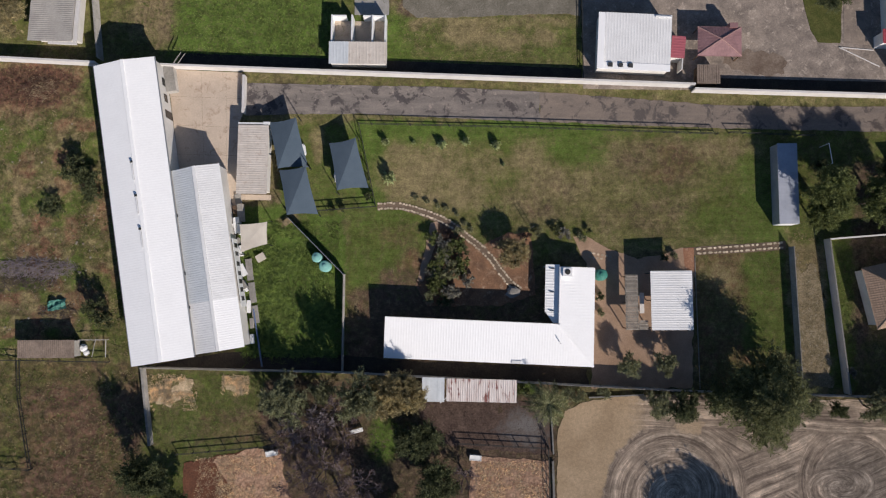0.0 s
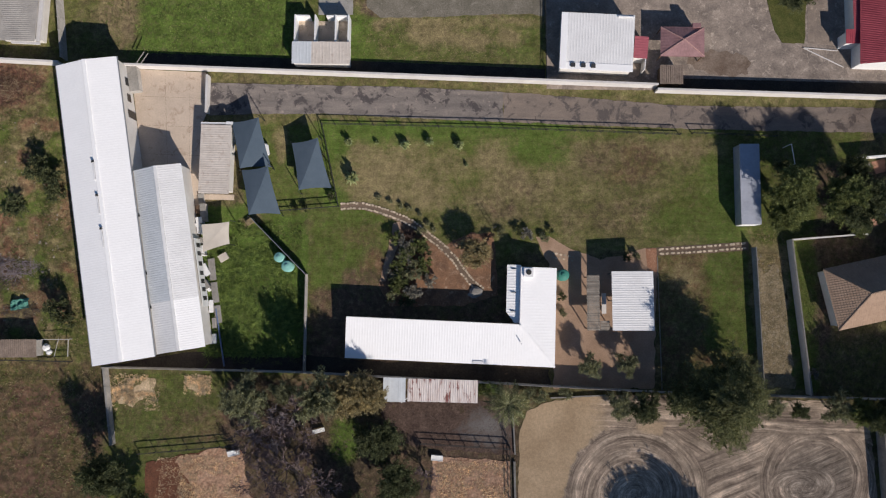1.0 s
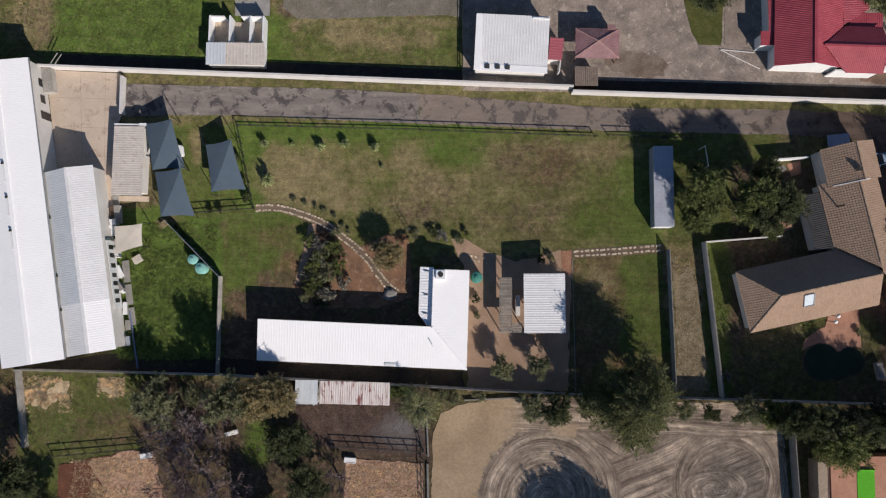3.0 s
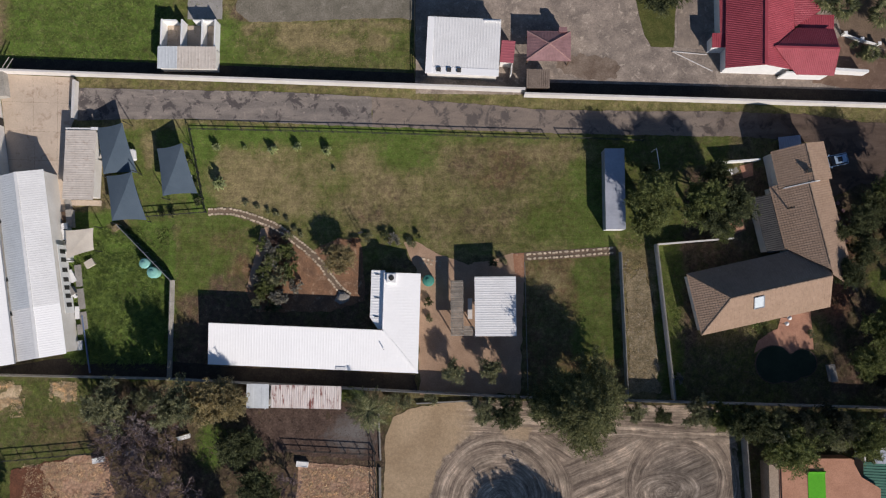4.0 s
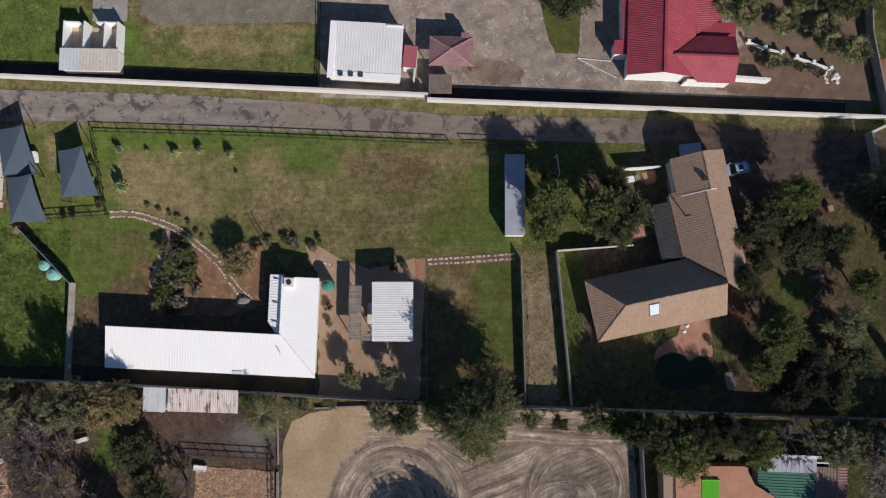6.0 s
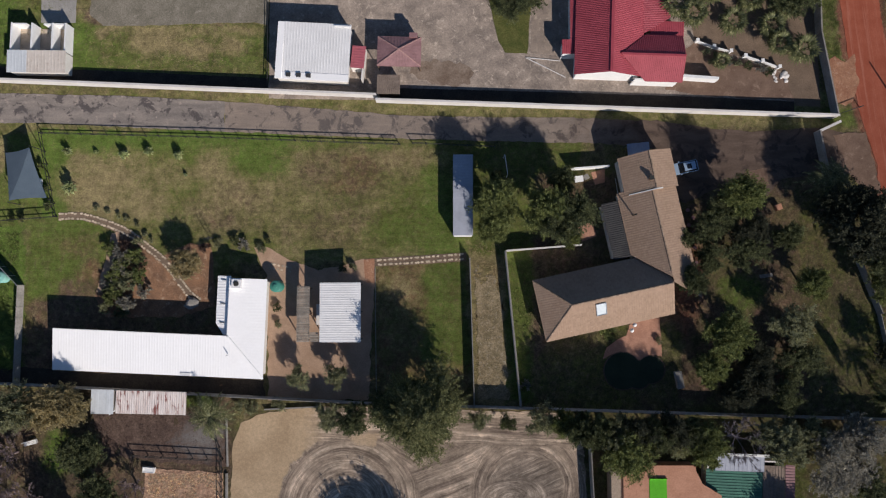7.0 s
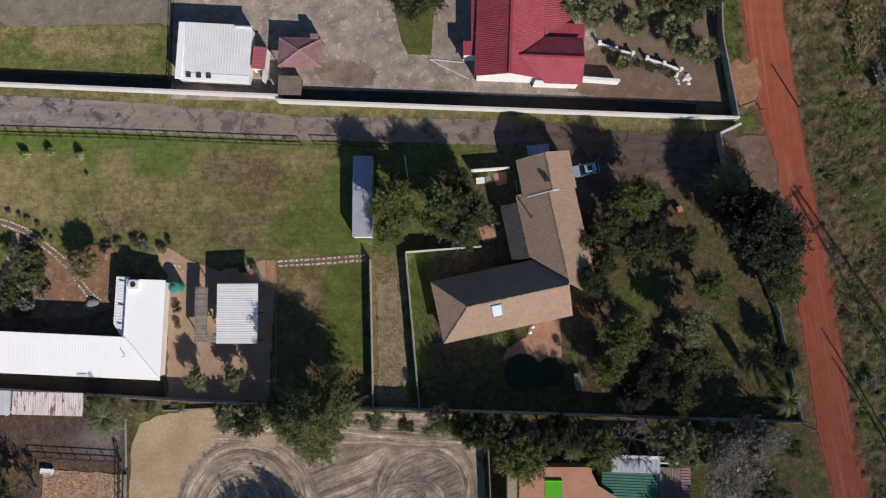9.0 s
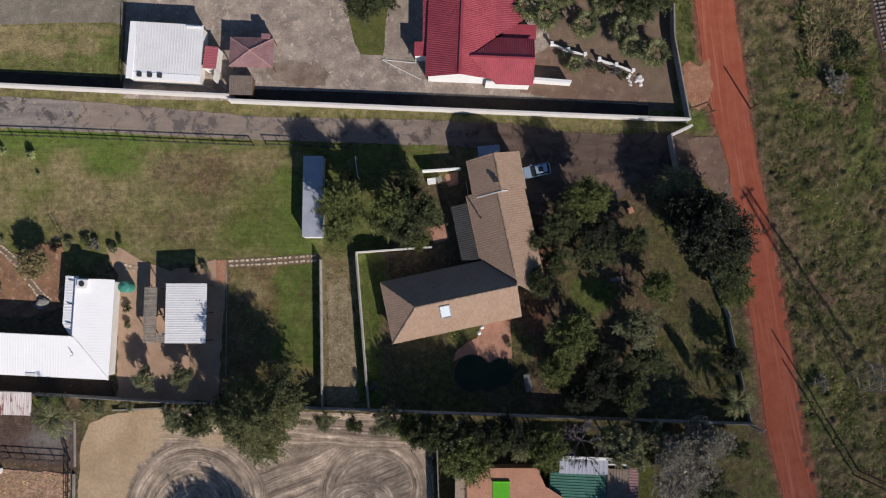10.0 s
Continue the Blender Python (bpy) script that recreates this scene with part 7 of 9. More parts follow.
T = [
    # south row behind the shed and white house
    ("olive", -23.0, -15.5, 3.7, 7.0, 0, "olive-green tree beside the south wall"),
    ("olive", -17.9, -14.7, 1.9, 5.4, 80, "small olive-green tree beside the south wall"),
    ("olive", -12.2, -15.3, 3.3, 11.0, 150, "tall olive-green tree beside the south wall"),
    ("yellow", -8.7, -15.2, 3.5, 7.8, 70, "yellow-green tree beside the south wall"),
    ("yellow", -5.9, -14.8, 3.2, 7.2, 0, "yellowing tree beside the small shelter"),
    ("dark", -4.0, -21.4, 3.4, 6.2, 0, "dense dark green tree over the litter yard"),
    ("dark", -1.6, -27.2, 3.4, 6.4, 70, "large dark green tree over the pens"),
    ("dark2", -7.4, -32.6, 3.4, 6.0, 0, "dark green tree south of the grass patch"),
    ("dark2", -42.0, -26.0, 3.4, 9.0, 40, "dark bushy tree at the field wall's end"),
    ("dark2", -39.5, -31.0, 3.0, 5.0, 100, "dark bushy tree beside the red pen"),
    # arena edge
    ("feather", 43.4, -15.4, 6.4, 12.6, 0, "large feathery green tree overhanging the riding sand"),
    ("dark2", 42.4, -13.6, 3.2, 9.0, 90, "dark tree behind the south wall"),
    ("dark2", 38.6, -15.4, 2.7, 7.2, 40, "dark tree behind the south wall"),
    ("olive", 30.2, -16.6, 2.2, 3.6, 60, "olive hedge tree along the south wall"),
    ("dark2", 33.6, -16.8, 2.5, 4.2, 120, "dark hedge tree along the south wall"),
    ("olive", 25.8, -11.0, 1.8, 4.2, 10, "small grey-green tree behind the carport"),
    ("olive", 31.2, -10.9, 1.8, 4.0, 200, "small grey-green tree behind the carport"),
    ("dark", 42.4, -38.6, 4.2, 9.4, 90, "tall dark tree south of the riding sand"),
    ("dark", 37.0, -38.2, 3.6, 8.2, 20, "tall dark tree south of the riding sand"),
    ("olive", 51.4, -16.8, 1.6, 4.6, 75, "olive hedge bush along the arena wall"),
    ("dark2", 55.6, -17.4, 1.3, 3.4, 25, "small dark bush along the arena wall"),
    ("olive", 60.2, -17.0, 2.4, 5.2, 135, "olive hedge bush along the arena wall"),
    ("bright", 63.4, -17.2, 2.2, 6.0, 130, "green hedge tree along the arena wall"),
    ("dark", 65.4, -17.8, 2.6, 8.8, 170, "tall dark tree along the arena wall"),
    # by the container and the tiled house
    ("tall", 53.9, 13.4, 3.5, 10.2, 100, "leafy green tree beside the container"),
    ("bright", 53.4, 10.4, 2.7, 6.0, 250, "leafy green tree beside the container"),
    ("dark", 54.2, 17.6, 1.3, 3.4, 140, "slim dark tree beside the container"),
    ("tall", 60.8, 12.4, 3.6, 10.4, 30, "tall leafy tree before the tiled house"),
    ("dark", 63.4, 11.6, 4.2, 9.4, 200, "dark leafy tree before the tiled house"),
    ("dark", 63.2, 16.6, 2.2, 7.2, 260, "dark leafy tree before the tiled house"),
    ("bright", 64.6, 8.7, 1.7, 4.2, 40, "green tree beside the garden wall"),
    # garden east of the tiled house
    ("bright", 88.2, 14.4, 3.3, 8.8, 40, "leafy green tree beside the driveway"),
    ("dark", 86.2, 12.6, 2.6, 5.2, 130, "dark leafy tree beside the driveway"),
    ("dark", 83.8, 10.2, 2.6, 5.4, 60, "dark bushy tree beside the tiled house"),
    ("dark2", 89.6, 7.0, 3.2, 4.6, 260, "dusky dark-leaved tree in the shady garden"),
    ("dark", 81.4, 2.6, 2.2, 6.4, 290, "dark tree leaning over the tiled roof"),
    ("bright", 85.8, -4.8, 3.6, 7.8, 300, "leafy green tree behind the tiled house"),
    ("bright", 83.8, -9.8, 2.7, 6.0, 30, "leafy green tree behind the tiled house"),
    ("olive", 95.3, -3.6, 3.2, 6.6, 100, "grey-green tree in the shady garden"),
    ("bright", 98.4, 2.2, 2.6, 6.2, 70, "leafy green tree in the shady garden"),
    ("dark2", 96.6, -8.6, 3.4, 4.4, 260, "dusky dark-leaved bush in the garden"),
    ("deep", 90.6, -10.8, 2.8, 6.2, 210, "dark tree by the back wall"),
    ("deep", 105.2, 10.2, 5.6, 11.4, 20, "broad dark tree beside the dirt road"),
    ("dark", 107.2, 5.6, 4.0, 8.6, 120, "broad dark tree beside the dirt road"),
    ("bright", 109.0, 1.8, 2.9, 5.6, 10, "green tree beside the dirt road"),
    ("deep", 101.6, 13.0, 3.2, 8.6, 300, "dark tree beside the driveway gate"),
    ("deep", 108.9, -7.8, 2.2, 5.2, 30, "dark bush beside the dirt road"),
    ("dark2", 106.9, -13.6, 0.75, 8.2, 70, "tall slim dark tree beside the garden wall"),
    ("deep", 90.2, 9.6, 2.6, 5.6, 100, "blackish leafy tree in the shady garden"),
    ("dark", 95.2, 9.0, 2.2, 5.8, 10, "dark leafy tree in the shady garden"),
    ("dark2", 84.2, 5.8, 2.2, 5.2, 320, "dark bushy tree beside the tiled house"),
    ("deep", 90.6, -8.0, 2.4, 5.6, 160, "blackish leafy tree in the shady garden"),
    ("deep", 87.4, -13.2, 2.4, 6.4, 250, "blackish tree by the back wall"),
    ("dark2", 94.2, -13.4, 2.4, 6.0, 340, "dark bushy tree by the back wall"),
    ("dark", 80.8, 8.4, 1.6, 4.2, 75, "dark bush against the tiled house"),
    # south row by the terracotta building
    ("bright", 71.6, -20.2, 4.3, 9.4, 160, "leafy green tree beside the terracotta building"),
    ("olive", 69.8, -18.2, 2.8, 9.6, 220, "olive-green tree beyond the arena's end"),
    ("dark", 75.4, -18.6, 2.8, 9.0, 190, "tall dark tree by the back wall"),
    ("olive", 78.6, -19.4, 2.6, 7.2, 90, "olive-green tree beside the terracotta building"),
    ("deep", 77.6, -17.8, 2.6, 9.2, 15, "tall blackish tree by the back wall"),
    ("deep", 72.8, -18.0, 2.6, 9.8, 45, "tall blackish tree by the back wall"),
    ("bright", 82.2, -20.0, 3.2, 8.0, 310, "leafy green tree beside the green-roofed house"),
    ("dark", 80.6, -18.4, 2.2, 8.0, 280, "tall dark tree by the back wall"),
    ("olive", 93.6, -19.8, 3.4, 7.6, 230, "olive-green tree beside the back wall"),
    ("olive", 91.2, -18.8, 2.2, 6.6, 120, "olive-green tree by the back wall"),
    ("olive", 97.4, -18.6, 2.3, 6.8, 5, "olive-green tree by the back wall"),
    ("grey", 99.8, -20.4, 3.2, 7.8, 200, "pale grey-leaved tree beside the dirt road"),
    ("grey", 104.6, -18.8, 3.4, 7.4, 320, "pale grey-leaved tree beside the dirt road"),
    ("grey", 101.8, -23.6, 4.4, 5.6, 50, "pale grey-leaved tree beside the dirt road"),
    ("dark2", 106.5, -26.5, 3.0, 5.0, 0, "dark bushy tree beside the dirt road"),
    ("dark2", 109.4, -20.2, 1.9, 4.6, 30, "dark bush beside the dirt road"),
    ("dark", 67.6, -18.0, 2.6, 9.4, 30, "dark tree beside the arena's end wall"),
    ("dark", 94.6, -31.0, 3.2, 7.2, 185, "dark tree south of the green-roofed house"),
    # north side
    ("dark", 57.0, 43.6, 3.7, 4.4, 200, "dense dark tree on the grass island"),
    ("dark", 97.5, 44.6, 4.0, 6.6, 60, "dense dark tree behind the palms"),
    ("dark2", 92.5, 46.5, 3.4, 6.0, 220, "dense dark tree behind the palms"),
    ("yellow", -65.8, 41.0, 3.6, 4.6, 190, "yellow-green bushy tree beside the old store"),
    ("bright", -63.0, 46.5, 3.0, 5.0, 100, "green bushy tree beside the old store"),
    ("dark2", -44.8, 46.8, 2.6, 4.6, 20, "dark bush at the field's edge"),
    # garden
    ("yellow", 9.4, 5.0, 2.6, 4.4, 40, "round olive-leaved tree in the garden bed"),
]
for kind, x, y, r, h, turn, label in T:
    tree(kind, x, y, r, h, turn, label)

S = [
    ("shrub", -55.2, 17.8, 2.4, 3.0, 0, "dark bush in rough grass"), ("shrub", -53.4, 16.0, 2.2, 2.6, 50, "dark bush in rough grass"), ("shrub", -52.6, 13.8, 1.6, 1.8, 150, "dark bush in rough grass"),
    ("shrub", -59.0, 12.2, 2.2, 1.4, 0, "low dark bush in rough grass"), ("shrub", -51.2, -3.0, 2.0, 3.8, 200, "dark bush beside the long shed"),
    ("shrub", -50.0, -4.6, 1.5, 3.0, 100, "dark bush beside the long shed"),
    ("shrub_olive", -0.6, 5.0, 1.4, 2.0, 20, "olive leafy shrub in the garden bed"), ("shrub_bright", 1.4, 6.4, 1.4, 1.9, 0, "bright leafy shrub in the garden bed"),
    ("shrub_bright", -1.8, 3.4, 1.2, 1.5, 0, "leafy green shrub in the garden bed"), ("shrub_bright", 2.2, 3.6, 1.3, 2.0, 90, "bright leafy shrub in the garden bed"),
    ("shrub_olive", 0.6, 2.2, 1.4, 2.2, 140, "olive leafy shrub in the garden bed"), ("shrub_bright", -1.6, 0.8, 1.5, 1.8, 60, "leafy green shrub in the garden bed"),
    ("shrub_grey", 2.8, 1.2, 1.2, 1.7, 200, "grey-green leafy shrub in the garden bed"), ("shrub_grey", 0.6, -0.6, 1.3, 1.8, 260, "grey-green leafy shrub in the garden bed"),
    ("shrub_olive", 1.6, 8.4, 0.9, 1.2, 0, "olive shrub by the stone path"), ("shrub_purple", 0.2, 7.6, 1.0, 1.4, 130, "dusky purple shrub by the stone path"),
    ("shrub_purple", 11.6, 7.6, 0.9, 1.0, 210, "dusky purple shrub at the lawn's edge"), ("shrub_olive", 13.4, 8.2, 0.8, 0.9, 45, "olive shrub at the lawn's edge"),
    ("shrub", 15.8, 8.6, 0.9, 1.0, 75, "dark shrub at the lawn's edge"), ("shrub_grey", 17.4, 7.9, 1.1, 1.0, 30, "pale grey shrub at the lawn's edge"),
    ("shrub_olive", 19.8, 7.4, 0.9, 1.0, 120, "olive shrub at the lawn's edge"), ("shrub", 20.8, 8.4, 0.5, 1.1, 10, "dark shrub at the lawn's edge"),
    ("shrub", 31.8, 4.6, 0.8, 1.2, 240, "dark shrub by the carport"), ("shrub_olive", 33.2, 4.8, 0.7, 0.9, 310, "olive shrub by the carport"),
    ("shrub", 22.2, -1.2, 0.8, 1.1, 15, "dark shrub against the white house"), ("shrub_olive", 22.4, -3.6, 0.7, 1.0, 95, "olive shrub against the white house"),
    ("shrub", -17.0, 11.8, 0.6, 1.0, 0, "dark shrub on the railing"), ("shrub", -15.6, 11.9, 0.7, 1.0, 75, "dark shrub on the railing"),
    ("shrub", -11.6, 13.6, 0.8, 1.2, 175, "dark climber on the railing"), ("shrub", -12.2, 16.2, 0.6, 1.2, 275, "dark climber on the railing"),
    ("shrub", -13.0, 19.6, 0.5, 1.2, 115, "dark climber on the railing"), ("shrub_bright", 10.8, -14.6, 1.3, 1.2, 45, "bright green undergrowth by the shelter"),
    ("shrub_olive", 19.0, -15.6, 1.2, 1.4, 200, "olive bush above the riding sand"), ("shrub_olive", 17.2, -15.2, 1.2, 1.6, 20, "olive bush above the riding sand"),
    ("shrub_olive", 22.6, -15.0, 1.2, 1.2, 300, "olive bush above the riding sand"), ("shrub", 37.6, -16.0, 1.0, 1.4, 40, "dark bush by the south wall"),
    ("shrub_grey", 58.4, -12.4, 0.9, 1.0, 10, "pale dry shrub beside the wall"), ("shrub", 79.6, 4.8, 0.8, 2.0, 10, "dark shrub beside the tiled house"),
    ("shrub_olive", 77.6, -6.0, 0.7, 0.8, 80, "low olive shrub by the patio"), ("shrub_bright", 70.4, -4.9, 1.5, 0.8, 120, "low green shrub by the patio"),
    ("shrub_grey", 125.5, 33.0, 2.2, 1.6, 200, "grey bush on open land"), ("shrub", 127.4, 37.6, 2.6, 2.0, 20, "dark bush on open land"),
    ("shrub_grey", 122.6, -11.6, 1.4, 1.2, 0, "round grey bush on open land"), ("shrub", 117.6, 18.0, 0.8, 0.8, 80, "dark bush on open land"),
    ("shrub", 121.8, 17.2, 0.7, 0.7, 140, "dark bush on open land"), ("shrub", 119.4, -2.0, 0.9, 0.8, 10, "dark bush beside the dirt road"),
]
for k, (x, y) in enumerate(((85.4, 36.6), (87.0, 35.9), (88.6, 35.4), (90.0, 34.9), (91.6, 34.5), (93.4, 34.0), (86.2, 35.0), (94.6, 33.6))):
    S.append((("shrub_olive", "shrub", "shrub_grey")[k % 3], x, y, 0.75 + 0.1 * (k % 3), 0.9, 55 * k, "small leafy shrub below the low white wall"))
bed = random.Random(12)
for k in range(16):
    x, y = -2.6 + 4.6 * bed.random() + 0.25 * (k // 8), -2.0 + 9.6 * (k + bed.random()) / 16
    S.append((("shrub", "shrub_olive", "shrub_grey", "shrub_bright")[k % 4], x, y, bed.uniform(1.0, 1.6), bed.uniform(1.2, 2.0), 40 * k, "leafy shrub crowding the garden bed"))
for kind, x, y, r, h, turn, label in S:
    shrub(kind, x, y, r, h, turn, label)
for x, y in ((-4.7, 13.4), (-3.0, 12.9), (-1.4, 12.3), (-0.2, 11.8), (1.4, 11.0), (2.6, 9.6), (3.5, 8.7)):
    shrub("shrub_olive", x, y, 0.5, 0.6, x * 70, "small olive shrub beside the stone path", "path shrubs")


def rosette(name, x, y, r, label, leaves=22, seed=0, group="rosette plants"):
    """A pale plant of curved pointed leaves."""
    rng = random.Random(seed)
    ob = thing(name, x, y, rng.uniform(0, 360), label, "plant", group)
    for ring, n, lift, reach in ((0, leaves // 2, 0.35, 1.0), (1, leaves // 2, 0.9, 0.62)):
        s = Shape()
        for k in range(n):
            q = 2 * math.pi * (k + 0.5 * ring) / n + rng.uniform(-0.2, 0.2)
            d = Vector((math.cos(q), math.sin(q), 0))
            t = Vector((-d.y, d.x, 0))
            l = r * reach * rng.uniform(0.8, 1.1)
            h = r * lift
            w = r * 0.13
            a, b, c = d * l * 0.1, d * l * 0.6 + Vector((0, 0, h)), d * l + Vector((0, 0, h * 0.5))
            s.face(a - t * w * 0.5 + Vector((0, 0, 0.02)), b - t * w, b + t * w, a + t * w * 0.5 + Vector((0, 0, 0.02)))
            s.face(b - t * w, c, b + t * w)
        part("leaf_ring", s, L_AGAVE, ob)
    part("core", Shape().lathe(0, 0, [(0.12, 0), (0.1, r * 0.5), (0.04, r * 0.8)], 7), L_AGAVE, ob)


for k, (x, y, r) in enumerate(((-9.2, 21.9, 0.75), (-5.0, 21.8, 0.45), (-0.8, 21.4, 0.9), (2.8, 21.9, 0.85), (7.2, 21.3, 0.9), (-8.7, 16.4, 1.25), (8.3, 18.4, 0.4))):
    rosette("rosette_plant", x, y, r, "pale spiky plant growing in the lawn", 26 if r > 0.6 else 16, k)
    shrub("shrub_pale", x + 0.1, y - 0.1, r * 0.8, r * 1.5, 50 * k, "pale yellow-green bush standing in the lawn", "rosette plants")


def palm_proto(name, seed, fronds, reach, height, label, x, y):
    """A fan palm: a trunk, and stalks that each end in a fan of narrow pointed blades."""
    rng = random.Random(seed)
    ob = thing(name, x, y, 0, label, "palm tree", "garden palms")
    part("trunk", Shape().tube((0, 0, 0), (0.05, 0, height * 0.5), 0.22, 0.17).tube((0.05, 0, height * 0.5), (0, 0.05, height), 0.17, 0.2), M_BARK, ob)
    for k in range(fronds):
        q = 2.39996 * k + rng.uniform(-0.2, 0.2)
        rise = math.radians(-24 + 72 * k / fronds + rng.uniform(-8, 8))
        d = Vector((math.cos(q) * math.cos(rise), math.sin(q) * math.cos(rise), math.sin(rise)))
        t = Vector((-math.sin(q), math.cos(q), 0))
        l = reach * rng.uniform(0.85, 1.08)
        s = Shape()
        o = Vector((0, 0, height))
        hub = o + d * l * 0.42
        s.face(o - t * 0.035, hub - t * 0.02, hub + t * 0.02, o + t * 0.035)
        n = 7
        for i in range(n):
            f = -1 + 2 * i / (n - 1)
            a = f * 1.1
            v = d * math.cos(a) + t * math.sin(a)
            w = v.cross(d.cross(t)).normalized() * l * 0.05
            m = l * (0.62 - 0.16 * abs(f)) * rng.uniform(0.85, 1.1)
            mid, tip = hub + v * m * 0.55, hub + v * m + Vector((0, 0, -0.16 * m))
            s.face(hub - w * 0.3, mid - w, mid + w, hub + w * 0.3)
            s.face(mid - w, tip, mid + w)
        part("frond", s, L_PALM, ob)
    return ob


palm = palm_proto("palm_tree", 5, 24, 2.5, 2.6, "pale green fan palm in the bare garden", 88.5, 40.4)
for x, y, k, turn in ((82.8, 41.6, 1.0, 40), (94.2, 39.8, 0.95, 100), (95.4, 37.2, 0.9, 160), (98.6, 36.2, 1.05, 230), (87.2, 34.9, 0.6, 300), (96.3, 42.6, 0.95, 20), (85.2, 45.0, 1.0, 77), (80.4, 43.0, 1.05, 130), (91.2, 43.8, 0.95, 10)):
    copy_thing(palm, Matrix.Translation((x, y, 0)) @ pose(0, 0, 0, 0, 0, turn) @ Matrix.Scale(k, 4))
def feather_palm(seed, fronds, reach, height, label, x, y):
    """A palm with long arching fronds, each a rib with many narrow leaflets."""
    rng = random.Random(seed)
    ob = thing("palm_tree", x, y, 0, label, "palm tree", "feather palms")
    part("trunk", Shape().tube((0, 0, 0), (0.05, 0, height * 0.5), 0.2, 0.15).tube((0.05, 0, height * 0.5), (0, 0.05, height), 0.15, 0.17), M_BARK, ob)
    for k in range(fronds):
        q = 2.39996 * k + rng.uniform(-0.15, 0.15)
        up = 0.15 + 0.9 * k / fronds
        d = Vector((math.cos(q), math.sin(q), 0))
        t = Vector((-d.y, d.x, 0))
        l = reach * rng.uniform(0.85, 1.1) * (1 - 0.25 * up)
        s = Shape()
        prev = Vector((0, 0, height))
        n = 20
        for i in range(1, n + 1):
            f = i / n
            p = Vector((0, 0, height)) + d * l * f + Vector((0, 0, l * (up * f - 0.85 * f * f)))
            s.face(prev - t * 0.02, p - t * 0.02, p + t * 0.02, prev + t * 0.02)
            w = l * 0.20 * math.sin(math.pi * min(1, f * 0.85 + 0.12))
            for side in (-1, 1):
                tip = p + t * side * w + d * w * 0.7 + Vector((0, 0, -w * 0.25))
                s.face(prev.lerp(p, 0.05), prev.lerp(p, 0.85), tip)
            prev = p
        part("frond", s, L_PALM, ob)
    return ob


palm2 = feather_palm(9, 28, 3.9, 4.2, "drooping olive palm beside the litter yard", 14.0, -16.2)
for x, y, k, turn in ((101.2, 16.9, 1.0, 50), (109.2, -13.6, 0.8, 200)):
    copy_thing(palm2, Matrix.Translation((x, y, 0)) @ pose(0, 0, 0, 0, 0, turn) @ Matrix.Scale(k, 4))


def bare_tree(x, y, height, spread, seed, label, bark=M_TWIG):
    """A leafless tree: a trunk, and limbs that fork into fine twigs."""
    rng = random.Random(seed)
    ob = thing("bare_tree", x, y, 0, label, "tree", "bare trees")

    def fork(s, a, d, l, r, level):
        b = a + d * l
        s.tube(a, b, r, max(0.016, r * 0.6), 5 if level < 2 else 3)
        if level == 6:
            return
        for k in range(3):
            nd = (d + Vector((rng.uniform(-1, 1), rng.uniform(-1, 1), rng.uniform(-0.35, 0.5))) * spread).normalized()
            fork(s, a + d * l * rng.uniform(0.55, 1.0), nd, l * rng.uniform(0.55, 0.85), max(0.021, r * 0.55), level + 1)

    part("trunk", Shape().tube((0, 0, 0), (0.1, 0.05, height * 0.3), 0.2, 0.14), bark, ob)
    for k in range(5):
        q = 2 * math.pi * k / 5 + rng.uniform(-0.3, 0.3)
        s = Shape()
        fork(s, Vector((0.1, 0.05, height * 0.28)), Vector((math.cos(q) * 0.8, math.sin(q) * 0.8, 0.9)).normalized(), height * 0.3, 0.07, 1)
        part("limb", s, bark, ob)


bare_tree(-19.6, -19.5, 6.5, 0.5, 1, "bare pale-barked leafless tree among the pens", M_PALEBARK)
bare_tree(-17.6, -25.8, 6.0, 0.66, 2, "bare dull purple-twigged tree among the pens")
bare_tree(-18.6, -21.6, 5.4, 0.64, 15, "bare dull purple-twigged tree among the pens")
bare_tree(-15.2, -22.0, 5.0, 0.62, 3, "bare dull purple-twigged tree among the pens")
bare_tree(-12.6, -28.2, 5.5, 0.62, 4, "bare dull purple-twigged tree among the pens")
bare_tree(-22.4, -21.6, 5.0, 0.64, 11, "bare dull purple-twigged tree among the pens")
bare_tree(-16.4, -17.6, 5.5, 0.62, 12, "bare dull purple-twigged tree beside the south wall")
bare_tree(-20.8, -27.4, 5.6, 0.66, 13, "bare dull purple-twigged tree beside the chip heap")
bare_tree(-15.4, -29.6, 5.6, 0.66, 14, "bare dull purple-twigged tree among the pens")
bare_tree(2.4, -27.0, 3.6, 0.6, 6, "bare leafless tree beside the chip pen")
bare_tree(87.6, -19.4, 6.4, 0.65, 7, "bare grey leafless tree behind the green roof", M_PALEBARK)
bare_tree(102.8, -23.0, 4.0, 0.65, 8, "bare grey leafless tree beside the dirt road", M_PALEBARK)


